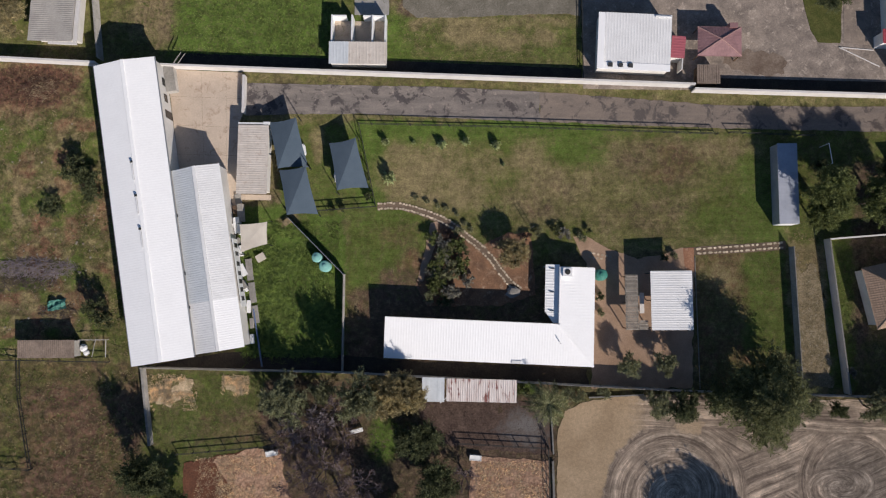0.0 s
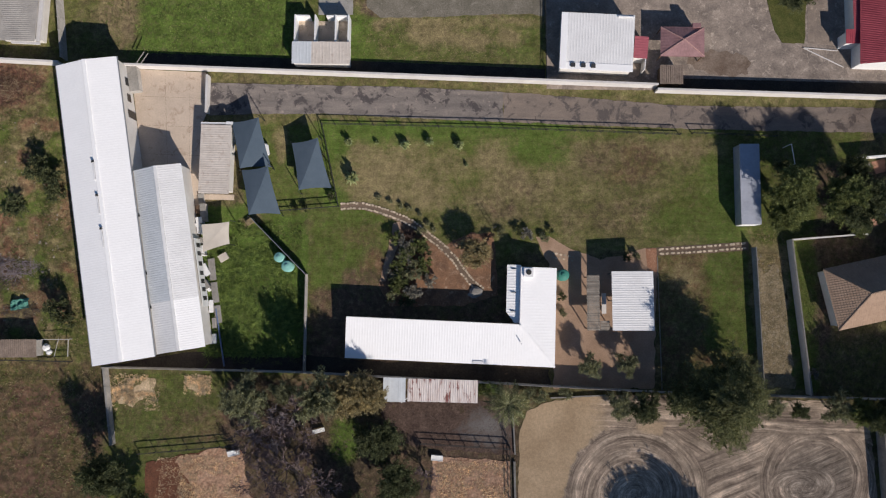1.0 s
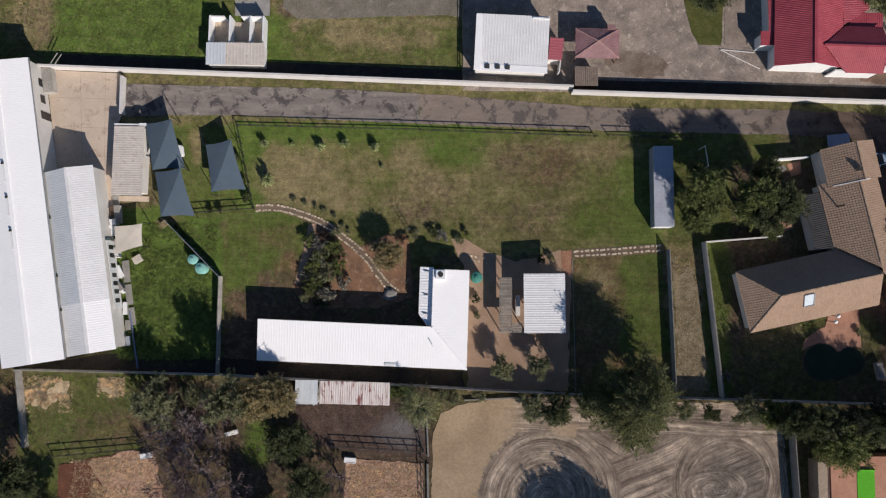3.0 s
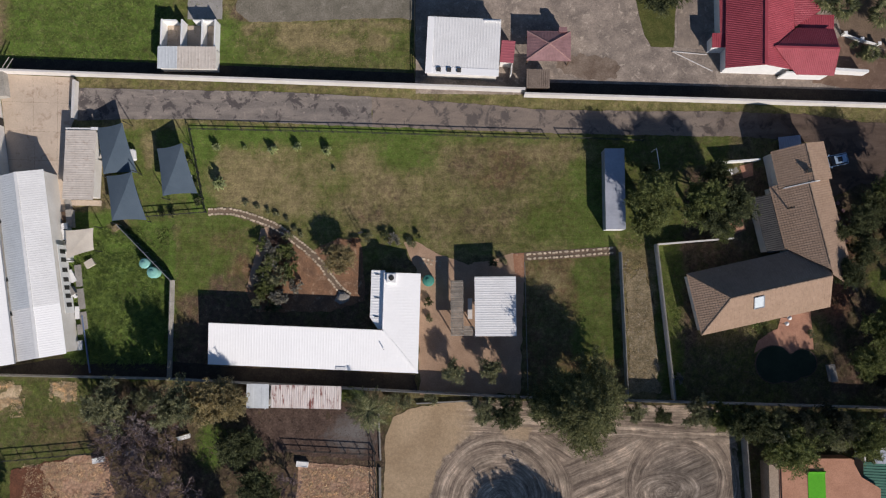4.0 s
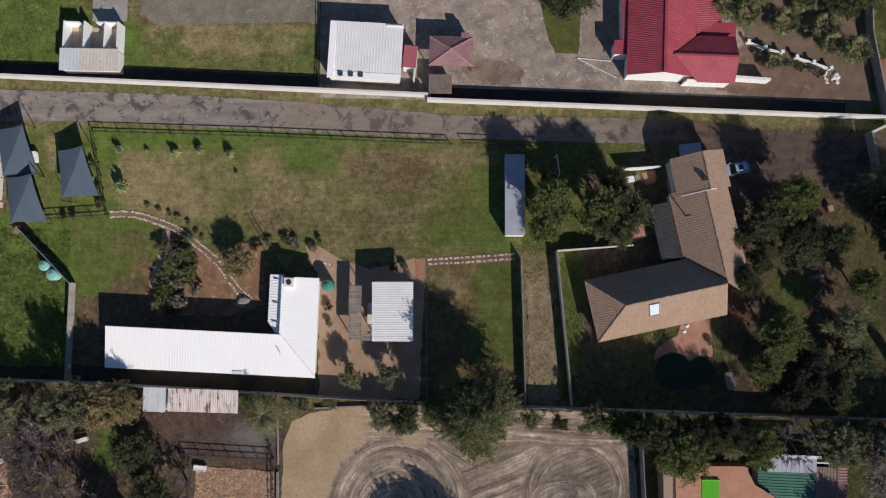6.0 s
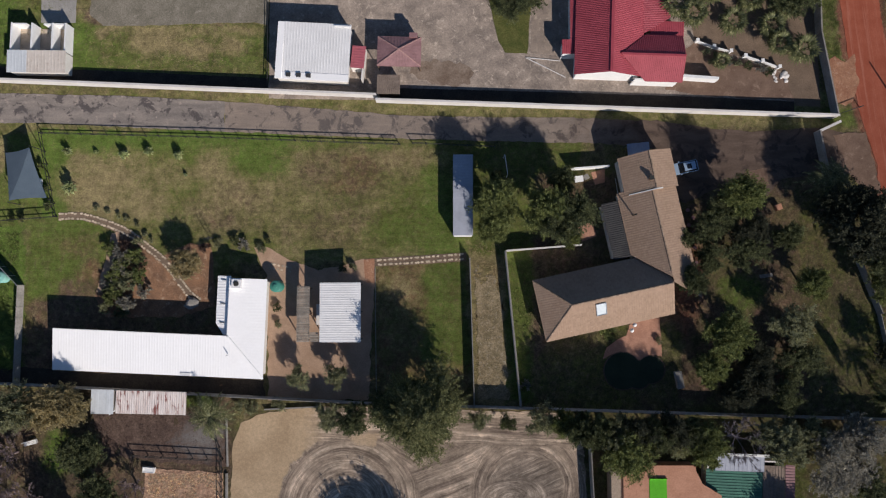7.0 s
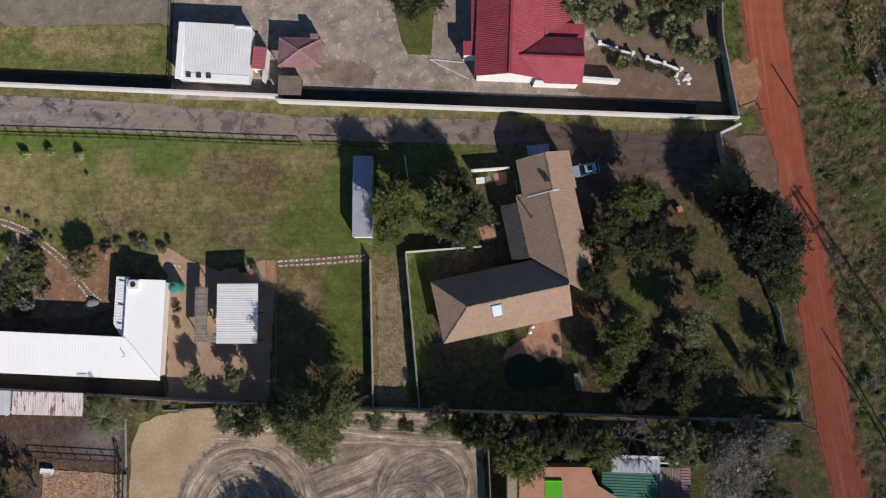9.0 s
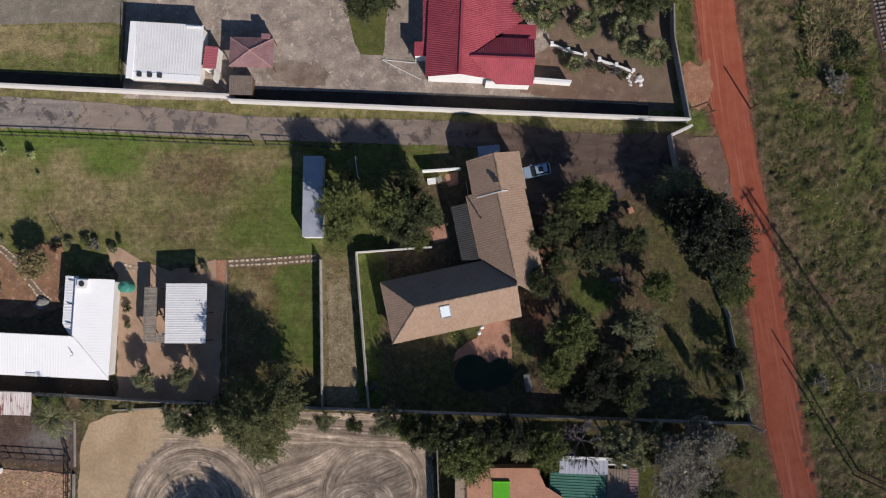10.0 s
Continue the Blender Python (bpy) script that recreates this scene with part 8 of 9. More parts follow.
def tufts(name, label, regions, material, seed, tall=0.3, blades=6, category="grass"):
    """Rough growth: short blades in tufts over stretches of land."""
    rng = np.random.RandomState(seed)
    v, f = [], []
    cx, cy, hh = [], [], []
    for x0, x1, y0, y1, count, h in regions:
        x, y = rng.uniform(x0, x1, count), rng.uniform(y0, y1, count)
        keep = value_noise(x, y, 2.6, seed + 5) * 0.6 + value_noise(x, y, 1.0, seed + 6) * 0.4 > 0.42
        road = np.interp(y, (-46, -27.9, -18.9, -5.2, 4.7, 19.7, 45.3), (126.5, 122.6, 120.8, 118.7, 117.3, 114.8, 111.4))
        keep &= (x < 112) & (x < road - 6.6) | (x > road + 0.3)
        cx.append(x[keep]), cy.append(y[keep]), hh.append(np.full(keep.sum(), h))
    cx, cy, hh = np.concatenate(cx), np.concatenate(cy), np.concatenate(hh)
    n = len(cx) * blades
    i = np.repeat(np.arange(len(cx)), blades)
    q = rng.uniform(0, 2 * math.pi, n)
    h = hh[i] * rng.uniform(0.5, 1.3, n)
    out = h * rng.uniform(0.8, 2.0, n)
    w = h * rng.uniform(0.12, 0.26, n)
    bx, by = cx[i] + rng.normal(0, 0.08, n), cy[i] + rng.normal(0, 0.08, n)
    dx, dy = np.cos(q), np.sin(q)
    a = np.stack((bx - dy * w, by + dx * w, np.full(n, -0.05)), -1)
    b = np.stack((bx + dy * w, by - dx * w, np.full(n, -0.05)), -1)
    c = np.stack((bx + dx * out, by + dy * out, h), -1)
    co = np.stack((a, b, c), 1).reshape(-1, 3)
    me = bpy.data.meshes.new(name)
    me.from_pydata(co.tolist(), [], np.arange(3 * n).reshape(-1, 3).tolist())
    me.materials.append(material)
    return tagged(new(name, me), label, category, kind="stuff")


tufts("weeds", "rough green weeds over open land",
      [(-72, -52, -10, 27, 4500, 0.17), (-56, -46, -10, 30, 2200, 0.16), (118, 140, -34, 50, 15000, 0.26), (114, 118, 0, 50, 1500, 0.2), (-30, -16, -11, 10, 3200, 0.16), (-72, -46, -36, -12, 3000, 0.15),
       (-44, -26, -22, -12, 900, 0.13), (103, 105.5, 36, 50, 500, 0.18), (108, 112, -14, -2, 500, 0.2), (56, 59.5, -14, 6, 450, 0.18), (66, 72, -26, -19, 150, 0.2), (-50, -8, 35, 50, 3500, 0.16), (121, 130, 34, 45, 1500, 0.7)], L_WEED, 3)
tufts("fresh_weeds", "fresh green weeds in the small garden", [(-30.2, -16.2, -10, 9.5, 12000, 0.24), (-42, -18, 35.5, 50, 3800, 0.15), (-42, -27, -21, -12.6, 1200, 0.1), (129, 131.5, 24, 46, 700, 0.25)], L_FRESHWEED, 43)
tufts("dry_grass", "straw-coloured dry grass tufts",
      [(-72, -47, -10, 27, 4000, 0.16), (120, 140, -34, 50, 4500, 0.22), (117, 120, -12, 50, 800, 0.16), (50.8, 55, -14, 8, 1500, 0.14), (-72, -46, -36, -12, 3000, 0.15), (122.5, 130.5, 35.5, 46, 1500, 0.8), (-43, -37, -17.5, -13.2, 400, 0.12), (-7, 20, 34, 41, 1200, 0.1)], L_STRAW, 13)
tufts("loose_straw", "loose straw strewn over paddock grass", [(-43.6, -39.6, -17.0, -14.4, 900, 0.22), (-41.5, -37.4, -15.6, -13.2, 700, 0.22), (-44.2, -36.8, -17.8, -12.7, 700, 0.18), (-33.0, -29.2, -15.6, -12.8, 600, 0.2)], L_STRAWPALE, 53, category="straw")
tufts("chips", "loose pale wood chips on pen floors", [(-33.5, -24.6, -32, -24.3, 2600, 0.2), (-36.8, -30.5, -33, -24.6, 1200, 0.18), (4, 14.4, -32, -25.2, 2600, 0.2)], L_STRAWPALE, 23, blades=3, category="wood chips")
tufts("fallen_leaves", "brown fallen leaves and twigs", [(-4, 15, -22.8, -16.6, 1500, 0.14), (-24, -2, -32, -16, 1200, 0.2)], L_BRANCH, 33, blades=4, category="leaves")


# ---- vehicles ----
def car(x, y, turn, paint, label, length=4.1):
    ob = thing("car", x, y, turn, label, "car", "parked cars")
    k = length / 4.1
    prof = [(-2.05, 0.35), (-2.05, 0.75), (-1.95, 0.92), (-1.1, 0.98), (1.0, 0.98), (1.9, 0.84), (2.05, 0.62), (2.05, 0.35)]
    s = Shape()
    n = len(prof)
    sides = [(-0.84, 0.93), (-0.62, 1.0), (0.62, 1.0), (0.84, 0.93)]
    for yy, f in sides:
        s.v.extend((px * f * k, yy, pz) for px, pz in prof)
    for i in range(3):
        for j in range(n):
            a, b = i * n + j, i * n + (j + 1) % n
            s.f.append((a, b, b + n, a + n))
    s.f.append(tuple(range(n)))
    s.f.append(tuple(reversed(range(3 * n, 4 * n))))
    part("body", s, paint, ob)
    c = Shape()
    base = [(-1.85, -0.76), (0.95, -0.76), (0.95, 0.76), (-1.85, 0.76)]
    top = [(-1.45, -0.58), (0.25, -0.58), (0.25, 0.58), (-1.45, 0.58)]
    c.v = [(px * k, py, 0.95) for px, py in base] + [(px * k, py, 1.43) for px, py in top]
    c.f = [(0, 1, 5, 4), (1, 2, 6, 5), (2, 3, 7, 6), (3, 0, 4, 7), (4, 5, 6, 7)]
    cab = part("cabin_glass", c, M_CARGLASS, ob, "tinted windows")
    part("roof", Shape().box(-1.45 * k, 0.25 * k, -0.58, 0.58, 1.43, 1.47), paint, ob)
    part("sunroof", Shape().box(-0.85 * k, -0.15 * k, -0.36, 0.36, 1.47, 1.478), M_CARGLASS, ob, "dark glass sunroof")
    for sy in (-1, 1):
        part("mirror", Shape().box(0.6 * k, 0.8 * k, sy * 0.93 - 0.09, sy * 0.93 + 0.09, 0.9, 1.05), paint, ob)
        part("headlight", Shape().box(1.86 * k, 1.97 * k, sy * 0.6 - 0.15, sy * 0.6 + 0.15, 0.62, 0.78), M_GLASS, ob, "clear headlight")
        for sx in (-1.3, 1.3):
            w = part("wheel", Shape().tube((sx * k, sy * 0.70, 0.31), (sx * k, sy * 0.86, 0.31), 0.31, sides=16), M_DARK, ob, "black tyre")
            part("rim", Shape().tube((sx * k, sy * 0.84, 0.31), (sx * k, sy * 0.872, 0.31), 0.19, sides=12), M_STEEL, w)
    return ob


car(81.7, 19.2, 192, M_CARBLUE, "silver-blue hatchback with a sunroof on the driveway")
car(-23.1, 20.4, 8, M_CARWHITE, "white car parked under a shade sail")
car(-14.7, 16.7, 8, M_CARWHITE, "white car parked under a shade sail")

# ---- fences ----
rail_fence([(-13.2, 24.55), (12.0, 23.85), (24.5, 23.35), (40.0, 22.75)], 2.0, "dark steel two-rail fence along the driveway")
rail_fence([(41.9, 22.95), (54.0, 22.4)], 2.0, "dark steel two-rail fence under trees")
rail_fence([(-13.2, 24.55), (-12.6, 21.8), (-10.6, 12.2)], 2.0, "dark steel two-rail fence beside the shade sail")
rail_fence([(-20.3, 11.4), (-10.6, 12.1)], 2.2, "dark steel two-rail fence at the lawn's end")
rail_fence([(1.6, -22.4), (14.5, -23.1)], 2.0, "dark steel rail fence of the chip pen")
rail_fence([(14.5, -23.1), (14.8, -36)], 1.4, "dark steel rail fence of the chip pen")
rail_fence([(13.6, -19.6), (14.6, -23.0)], 1.6, "dark steel rail fence beside the palm")
rail_fence([(-39.4, -24.0), (-25.4, -22.8)], 2.3, "dark steel rail fence of the red pen")
rail_fence([(-63.0, -10.5), (-62.7, -16.0), (-60.7, -26.2)], 2.4, "old dark rail fence across a field")
rail_fence([(-72.0, -10.3), (-49.8, -10.7)], 2.6, "old dark rail fence beside the low shed")
rail_fence([(-72.0, -25.6), (-60.8, -26.2)], 2.4, "old dark rail fence across a field")
rail_fence([(20.35, 31.0), (20.3, 44.0)], 2.2, "thin dark fence at the yard's edge", height=0.9)


def screen_fence():
    a, b = Vector((-23.2, 10.2, 0)), Vector((-15.2, 2.1, 0))
    d = b - a
    ob = thing("screen_fence", a.x, a.y, math.degrees(math.atan2(d.y, d.x)), "dark green netted screen fence across the garden", "fence")
    l = d.length
    net = surface("dark_green_net", (0.022, 0.05, 0.035), (0.03, 0.062, 0.045), 1.0, 12.0, 0.9, bump=0.2)
    part("net", Shape().box(0, l, -0.02, 0.02, 0.05, 1.65), net, ob)
    for k in range(7):
        part("post", Shape().tube((l * k / 6, 0, 0), (l * k / 6, 0, 1.75), 0.05), M_STEEL, ob)
    part("top_rail", Shape().box(0, l, -0.05, 0.05, 1.65, 1.7), M_STEEL, ob)


screen_fence()


def water_tank(x, y, r, h, material, label):
    ob = thing("water_tank", x, y, 0, label, "water tank", "water tanks")
    rings = [(r, 0.0)]
    for k in range(7):
        z = h * (k + 0.5) / 7
        rings += [(r, z - h / 28), (r * 0.965, z), (r, z + h / 28)]
    rings += [(r, h), (r * 0.85, h + r * 0.16), (r * 0.35, h + r * 0.3)]
    part("body", Shape().lathe(0, 0, rings, 24), material, ob, smooth=False)
    part("lid", Shape().lathe(0, 0, [(r * 0.34, h + r * 0.28), (r * 0.34, h + r * 0.4), (r * 0.2, h + r * 0.43)], 16), material, ob)


water_tank(-19.1, 4.55, 0.75, 1.4, M_TANKPALE, "pale green ribbed water tank beside the screen fence")
water_tank(-17.95, 3.25, 0.85, 1.2, M_TANKPALE, "pale green water tank with a dark lid")
single("tank_cover", Shape().lathe(-17.95, 3.25, [(0.5, 1.33), (0.42, 1.42), (0.42, 1.36), (0.3, 1.36)], 18), M_TANKGREEN, "dark green rim on a water tank", "tank lid")
water_tank(22.3, 1.9, 0.85, 1.9, M_TANKGREEN, "dark green water tank against the white house")

# ---- stone paths ----
def stone_path(name, label, points, offset, gap, size, seed):
    """Two rows of flat stones laid along a curved line."""
    rng = random.Random(seed)
    ob = thing(name, 0, 0, 0, label, "path", kind="structure")
    meshes = []
    for k in range(5):
        pts = []
        n = 7
        for i in range(n):
            q = 2 * math.pi * i / n
            r = size * rng.uniform(0.8, 1.12)
            pts.append((r * math.cos(q) * 1.15, r * math.sin(q) * 0.85))
        meshes.append(Shape().prism(pts, 0.0, 0.075).mesh("stepping_stone", M_STONE))
    fine = []
    for a, b in zip(points, points[1:]):
        for i in range(20):
            fine.append(Vector(a).lerp(Vector(b), i / 20))
    fine.append(Vector(points[-1]))
    run, last = 0.0, fine[0]
    nxt = 0.0
    for i in range(1, len(fine)):
        run += (fine[i] - fine[i - 1]).length
        if run >= nxt:
            nxt += gap
            d = (fine[min(i + 8, len(fine) - 1)] - fine[max(i - 8, 0)]).normalized()
            side = Vector((-d.y, d.x))
            for sgn in (-1, 1):
                if rng.random() < 0.04:
                    continue
                p = fine[i] + side * sgn * (offset + rng.uniform(-0.05, 0.05)) + d * rng.uniform(-0.06, 0.06)
                st = new("stepping_stone", rng.choice(meshes))
                st.parent = ob
                st.matrix_basis = pose(p.x, p.y, 0.01, rng.uniform(-2, 2), rng.uniform(-2, 2), math.degrees(math.atan2(d.y, d.x)) + rng.uniform(-20, 20))
    return ob


stone_path("garden_path", "two rows of pale stepping stones curving through the garden",
           [(-10.3, 12.15), (-8.6, 12.3), (-6.9, 12.2), (-5.4, 11.9), (-3.9, 11.4), (-2.2, 10.8), (-0.6, 10.1), (1.0, 9.2), (2.4, 8.0), (3.8, 6.9), (5.2, 5.8), (6.6, 4.2), (7.8, 2.5), (9.0, 1.0), (10.6, -0.3)], 0.38, 0.47, 0.20, 2)
stone_path("lawn_path", "two rows of pale stones set in a sandy strip", [(36.6, 5.35), (43.0, 5.75), (49.6, 6.25)], 0.34, 0.55, 0.20, 5)
stone_path("yard_path", "a few pale stones by the white house", [(21.0, 4.9), (24.0, 4.3)], 0.3, 0.6, 0.2, 8)
patch("path_bed", [(-10.4, 12.7), (-7.0, 12.8), (-3.8, 11.9), (-0.4, 10.6), (2.8, 8.4), (5.6, 6.2), (7.2, 4.2), (9.4, 1.4), (11.0, -0.2), (10.2, -0.8), (8.4, 1.0), (6.2, 3.9), (4.8, 5.5), (1.8, 7.9), (-0.8, 9.5), (-4.0, 10.8), (-7.0, 11.7), (-10.4, 11.7)], 0.030, M_TANDIRT, "bare earth strip under the curving stone path", "path", 0.1)
patch("path_strip", [(34.9, 5.9), (43, 6.4), (49.8, 6.85), (49.8, 5.6), (43, 5.1), (36.0, 4.75)], 0.012, M_TANDIRT, "thin sandy strip under a stone path", "path", 0.08)


def rock(x, y, r, seed, label, group, material):
    rng = random.Random(seed)
    rings = [(r * rng.uniform(0.8, 1.0), 0.0), (r * rng.uniform(0.85, 1.1), r * 0.25), (r * 0.6, r * 0.5), (r * 0.2, r * 0.6)]
    s = Shape().lathe(0, 0, rings, 8)
    long = rng.uniform(0.55, 1.0)
    s.v = [(a * rng.uniform(0.75, 1.25), b * long * rng.uniform(0.75, 1.25), c) for a, b, c in s.v]
    return single("rock", s, material, label, "rock", group, pose(x, y, 0, 0, 0, rng.uniform(0, 360)))


rng = random.Random(77)
for k in range(14):
    rock(96.4 + rng.uniform(-1.1, 1.3), 33.0 + rng.uniform(-0.9, 0.9), rng.uniform(0.25, 0.5), k, "white rock in a garden heap", "white rocks", M_WALLWHITE)
for k in range(70):
    rock(rng.uniform(-67, -52), rng.gauss(1, 3.5), rng.uniform(0.06, 0.2), k + 140, "pale stone among cut branches", "field stones", M_ROCK)
for k in range(150):
    y = rng.uniform(-9, 26)
    rock(rng.uniform(-68, -49.5 - 0.155 * (12 - y)), y, rng.uniform(0.06, 0.17), k + 40, "pale stone in rough grass", "field stones", M_ROCK)
for k in range(30):
    rock(rng.uniform(120, 138), rng.uniform(-20, 40), rng.uniform(0.06, 0.16), k + 90, "pale stone on open land", "field stones", M_ROCK)
for k in range(90):
    y = rng.uniform(-14, 5)
    rock(51.1 - 0.028 * y + abs(rng.gauss(0, 0.7)), y, rng.uniform(0.05, 0.11), k + 400, "pale stone lying along the cement wall", "wall stones", M_ROCK)
rock(9.6, -0.6, 0.95, 5, "grey boulder beside the garden path", "boulders", M_WALLGREY)


def white_balustrade():
    ob = thing("low_garden_wall", 0, 0, 0, "broken low white garden wall with square caps", "garden wall")
    pts = [(84.0, 38.2), (86.4, 37.3), (88.9, 36.6), (91.0, 35.9), (93.5, 35.1), (96.0, 34.2)]
    for i, (a, b) in enumerate(zip(pts, pts[1:])):
        if i != 2:
            part("wall_length", Shape().beam((*a, 0.35), (*b, 0.35), 0.16, 0.7), M_WHITE, ob)
    for x, y in pts:
        p = part("pillar", Shape().box(x - 0.16, x + 0.16, y - 0.16, y + 0.16, 0, 0.95), M_WHITE, ob)
        part("cap", Shape().box(x - 0.24, x + 0.24, y - 0.24, y + 0.24, 0.95, 1.08), M_WHITE, p)


white_balustrade()


def branch_pile(name, cx, cy, rx, ry, height, count, material, label, seed, length=1.6):
    """A heap of cut branches lying across one another."""
    rng = random.Random(seed)
    s = Shape()
    for k in range(count):
        q, d = rng.uniform(0, 2 * math.pi), rng.random() ** 0.6
        x, y = cx + rx * d * math.cos(q), cy + ry * d * math.sin(q)
        z = 0.05 + height * (1 - d) * rng.random()
        t = rng.gauss(0.15, 0.7)
        l = rng.uniform(0.4, 1.0) * length / 2
        v = Vector((math.cos(t) * l, math.sin(t) * l, rng.uniform(-0.15, 0.2)))
        p = Vector((x, y, z))
        s.tube(p - v, p + v, rng.uniform(0.02, 0.05), 0.012, 4)
    return single(name, s, material, label, "branch pile", kind="stuff")


branch_pile("branch_pile", -61.5, 3.0, 6.5, 1.6, 0.7, 420, M_PALEBARK, "long heap of grey cut branches", 4, 2.4)
branch_pile("branch_pile", -63.0, 1.0, 5.0, 1.4, 0.4, 220, M_BARK, "scattered brown branches in grass", 5, 2.0)
branch_pile("weed_heap", -63.5, 30.6, 8.0, 3.2, 0.7, 1500, surface("reddish_dead_stalks", (0.16, 0.085, 0.06), (0.11, 0.06, 0.045), 0.6, 5.0, 0.95, bump=0.2, random_by="island"), "heap of reddish dead stalks against the wall", 6, 0.6)
branch_pile("straw_heap", -61.6, 30.4, 2.6, 1.8, 0.8, 260, surface("pale_dead_stalks", (0.33, 0.25, 0.16), (0.22, 0.16, 0.10), 0.6, 5.0, 0.95, bump=0.2, random_by="island"), "pale dead stalks on a reddish weed heap", 16, 1.4)
branch_pile("garden_waste", -57.8, -3.2, 3.0, 1.4, 0.5, 200, M_BARK, "brown garden waste beside the low shed", 8, 1.0)
branch_pile("dead_stalks", 126.0, 39.0, 4.5, 5.5, 0.9, 500, surface("straw_stalks", (0.24, 0.18, 0.095), (0.17, 0.125, 0.065), 0.6, 5.0, 0.95, bump=0.2, random_by="island"), "flattened straw-coloured reeds on open land", 9, 2.0)
tarp = Shape()
for i in range(6):
    for j in range(5):
        p = lambda a, b: (-1.3 + a * 0.45, -0.7 + b * 0.3, 0.3 + 0.22 * math.sin(a * 2.1 + b) + 0.15 * math.cos(b * 1.7 - a))
        tarp.face(p(i, j), p(i + 1, j), p(i + 1, j + 1), p(i, j + 1))
single("crumpled_tarp", tarp, surface("teal_tarp", (0.05, 0.18, 0.14), (0.08, 0.22, 0.18), 2.0, 6.0, 0.7), "crumpled teal tarpaulin on garden waste", "tarpaulin", at=pose(-57.8, -2.4, 0.1, 0, 0, 10))


# ---- poles, pylon and railway ----
def lattice_pylon(x, y, height, base, label):
    ob = thing("lattice_pylon", x, y, 40, label, "pylon")
    top = 0.35
    corner = lambda sx, sy, f: Vector((sx * (base * (1 - f) + top * f), sy * (base * (1 - f) + top * f), height * f))
    for sx in (-1, 1):
        for sy in (-1, 1):
            part("leg", Shape().beam(corner(sx, sy, 0), corner(sx, sy, 1), 0.10), M_WALLGREY, ob)
    n = 8
    for k in range(n):
        f0, f1 = k / n, (k + 1) / n
        s = Shape()
        for (ax, ay), (bx, by) in (((-1, -1), (1, -1)), ((1, -1), (1, 1)), ((1, 1), (-1, 1)), ((-1, 1), (-1, -1))):
            s.beam(corner(ax, ay, f0), corner(bx, by, f1), 0.05)
            s.beam(corner(bx, by, f0), corner(ax, ay, f1), 0.05)
        part("bracing", s, M_WALLGREY, ob)
    for f in (0.78, 0.97):
        part("cross_arm", Shape().beam((-1.3, 0, height * f), (1.3, 0, height * f), 0.12).beam((-1.3, 0, height * f), (0, 0, height * (f + 0.03)), 0.06).beam((1.3, 0, height * f), (0, 0, height * (f + 0.03)), 0.06), M_STEEL, ob)


lattice_pylon(128.7, -10.4, 18.4, 1.5, "grey steel lattice pylon on open land")


def pole(x, y, h, label, arm=1.6, material=None):
    ob = thing("utility_pole", x, y, 30, label, "utility pole", "utility poles")
    part("shaft", Shape().tube((0, 0, 0), (0, 0, h), 0.14, 0.1), material or M_TIMBER, ob)
    if arm:
        part("cross_arm", Shape().box(-arm / 2, arm / 2, -0.05, 0.05, h - 0.5, h - 0.38), material or M_TIMBER, ob)


pole(128.0, -24.0, 13.6, "tall dark wooden pole on open land", 0)
pole(127.3, -24.6, 11.2, "dark wooden stay pole beside a taller one", 0)
pole(113.6, 28.7, 4.4, "short dark pole beside the dirt road", 0)
pole(111.9, -17.4, 5.5, "grey wooden pole beside the dirt road", 1.2, M_PALEBARK)
single("metal_pole", Shape().tube((55.3, 20.8, 2.5), (55.7, 17.9, 2.5), 0.05).tube((55.3, 20.8, 0), (55.3, 20.8, 2.5), 0.05).tube((55.7, 17.9, 0), (55.7, 17.9, 2.5), 0.05), M_WHITE, "thin white pole frame under trees", "pole frame")
single("boom_gate", Shape().tube((103.9, 26.9, 0.9), (108.0, 28.3, 1.0), 0.05).tube((108.0, 28.3, 0), (108.0, 28.3, 1.05), 0.07).tube((103.9, 26.9, 0), (103.9, 26.9, 1.0), 0.09), M_STEELDARK, "dark pole gate by the driveway entrance", "gate")


def railway():
    a, d = Vector((131.9, 52.0, 0)), Vector((0.195, -0.981, 0))
    side = Vector((0.981, 0.195, 0))
    ob = thing("railway", 0, 0, 0, "railway track with pale sleepers on grey ballast", "railway", kind="structure")
    s = Shape()
    p, q = a, a + d * 40
    s.v = [tuple(p - side * 2.0 + Vector((0, 0, -0.05))), tuple(p + side * 2.0 + Vector((0, 0, -0.05))), tuple(p + side * 1.5 + Vector((0, 0, 0.2))), tuple(p - side * 1.5 + Vector((0, 0, 0.2))),
           tuple(q - side * 2.0 + Vector((0, 0, -0.05))), tuple(q + side * 2.0 + Vector((0, 0, -0.05))), tuple(q + side * 1.5 + Vector((0, 0, 0.2))), tuple(q - side * 1.5 + Vector((0, 0, 0.2)))]
    s.f = [(0, 1, 5, 4), (1, 2, 6, 5), (2, 3, 7, 6), (3, 0, 4, 7), (3, 2, 1, 0), (4, 5, 6, 7)]
    part("ballast", s, M_LITTER, ob, "dark stone ballast")
    sl = Shape().box(-1.05, 1.05, -0.12, 0.12, 0.16, 0.3).mesh("sleeper", M_WALLGREY)
    for k in range(60):
        c = a + d * (k * 0.66)
        o = new("sleeper", sl)
        o.parent = ob
        o.matrix_basis = pose(c.x, c.y, 0, 0, 0, math.degrees(math.atan2(side.y, side.x)))
    for sgn in (-0.53, 0.53):
        part("rail", Shape().beam(a + side * sgn + Vector((0, 0, 0.36)), q + side * sgn + Vector((0, 0, 0.36)), 0.08, 0.13), M_BARK, ob, "brown steel rail")


railway()


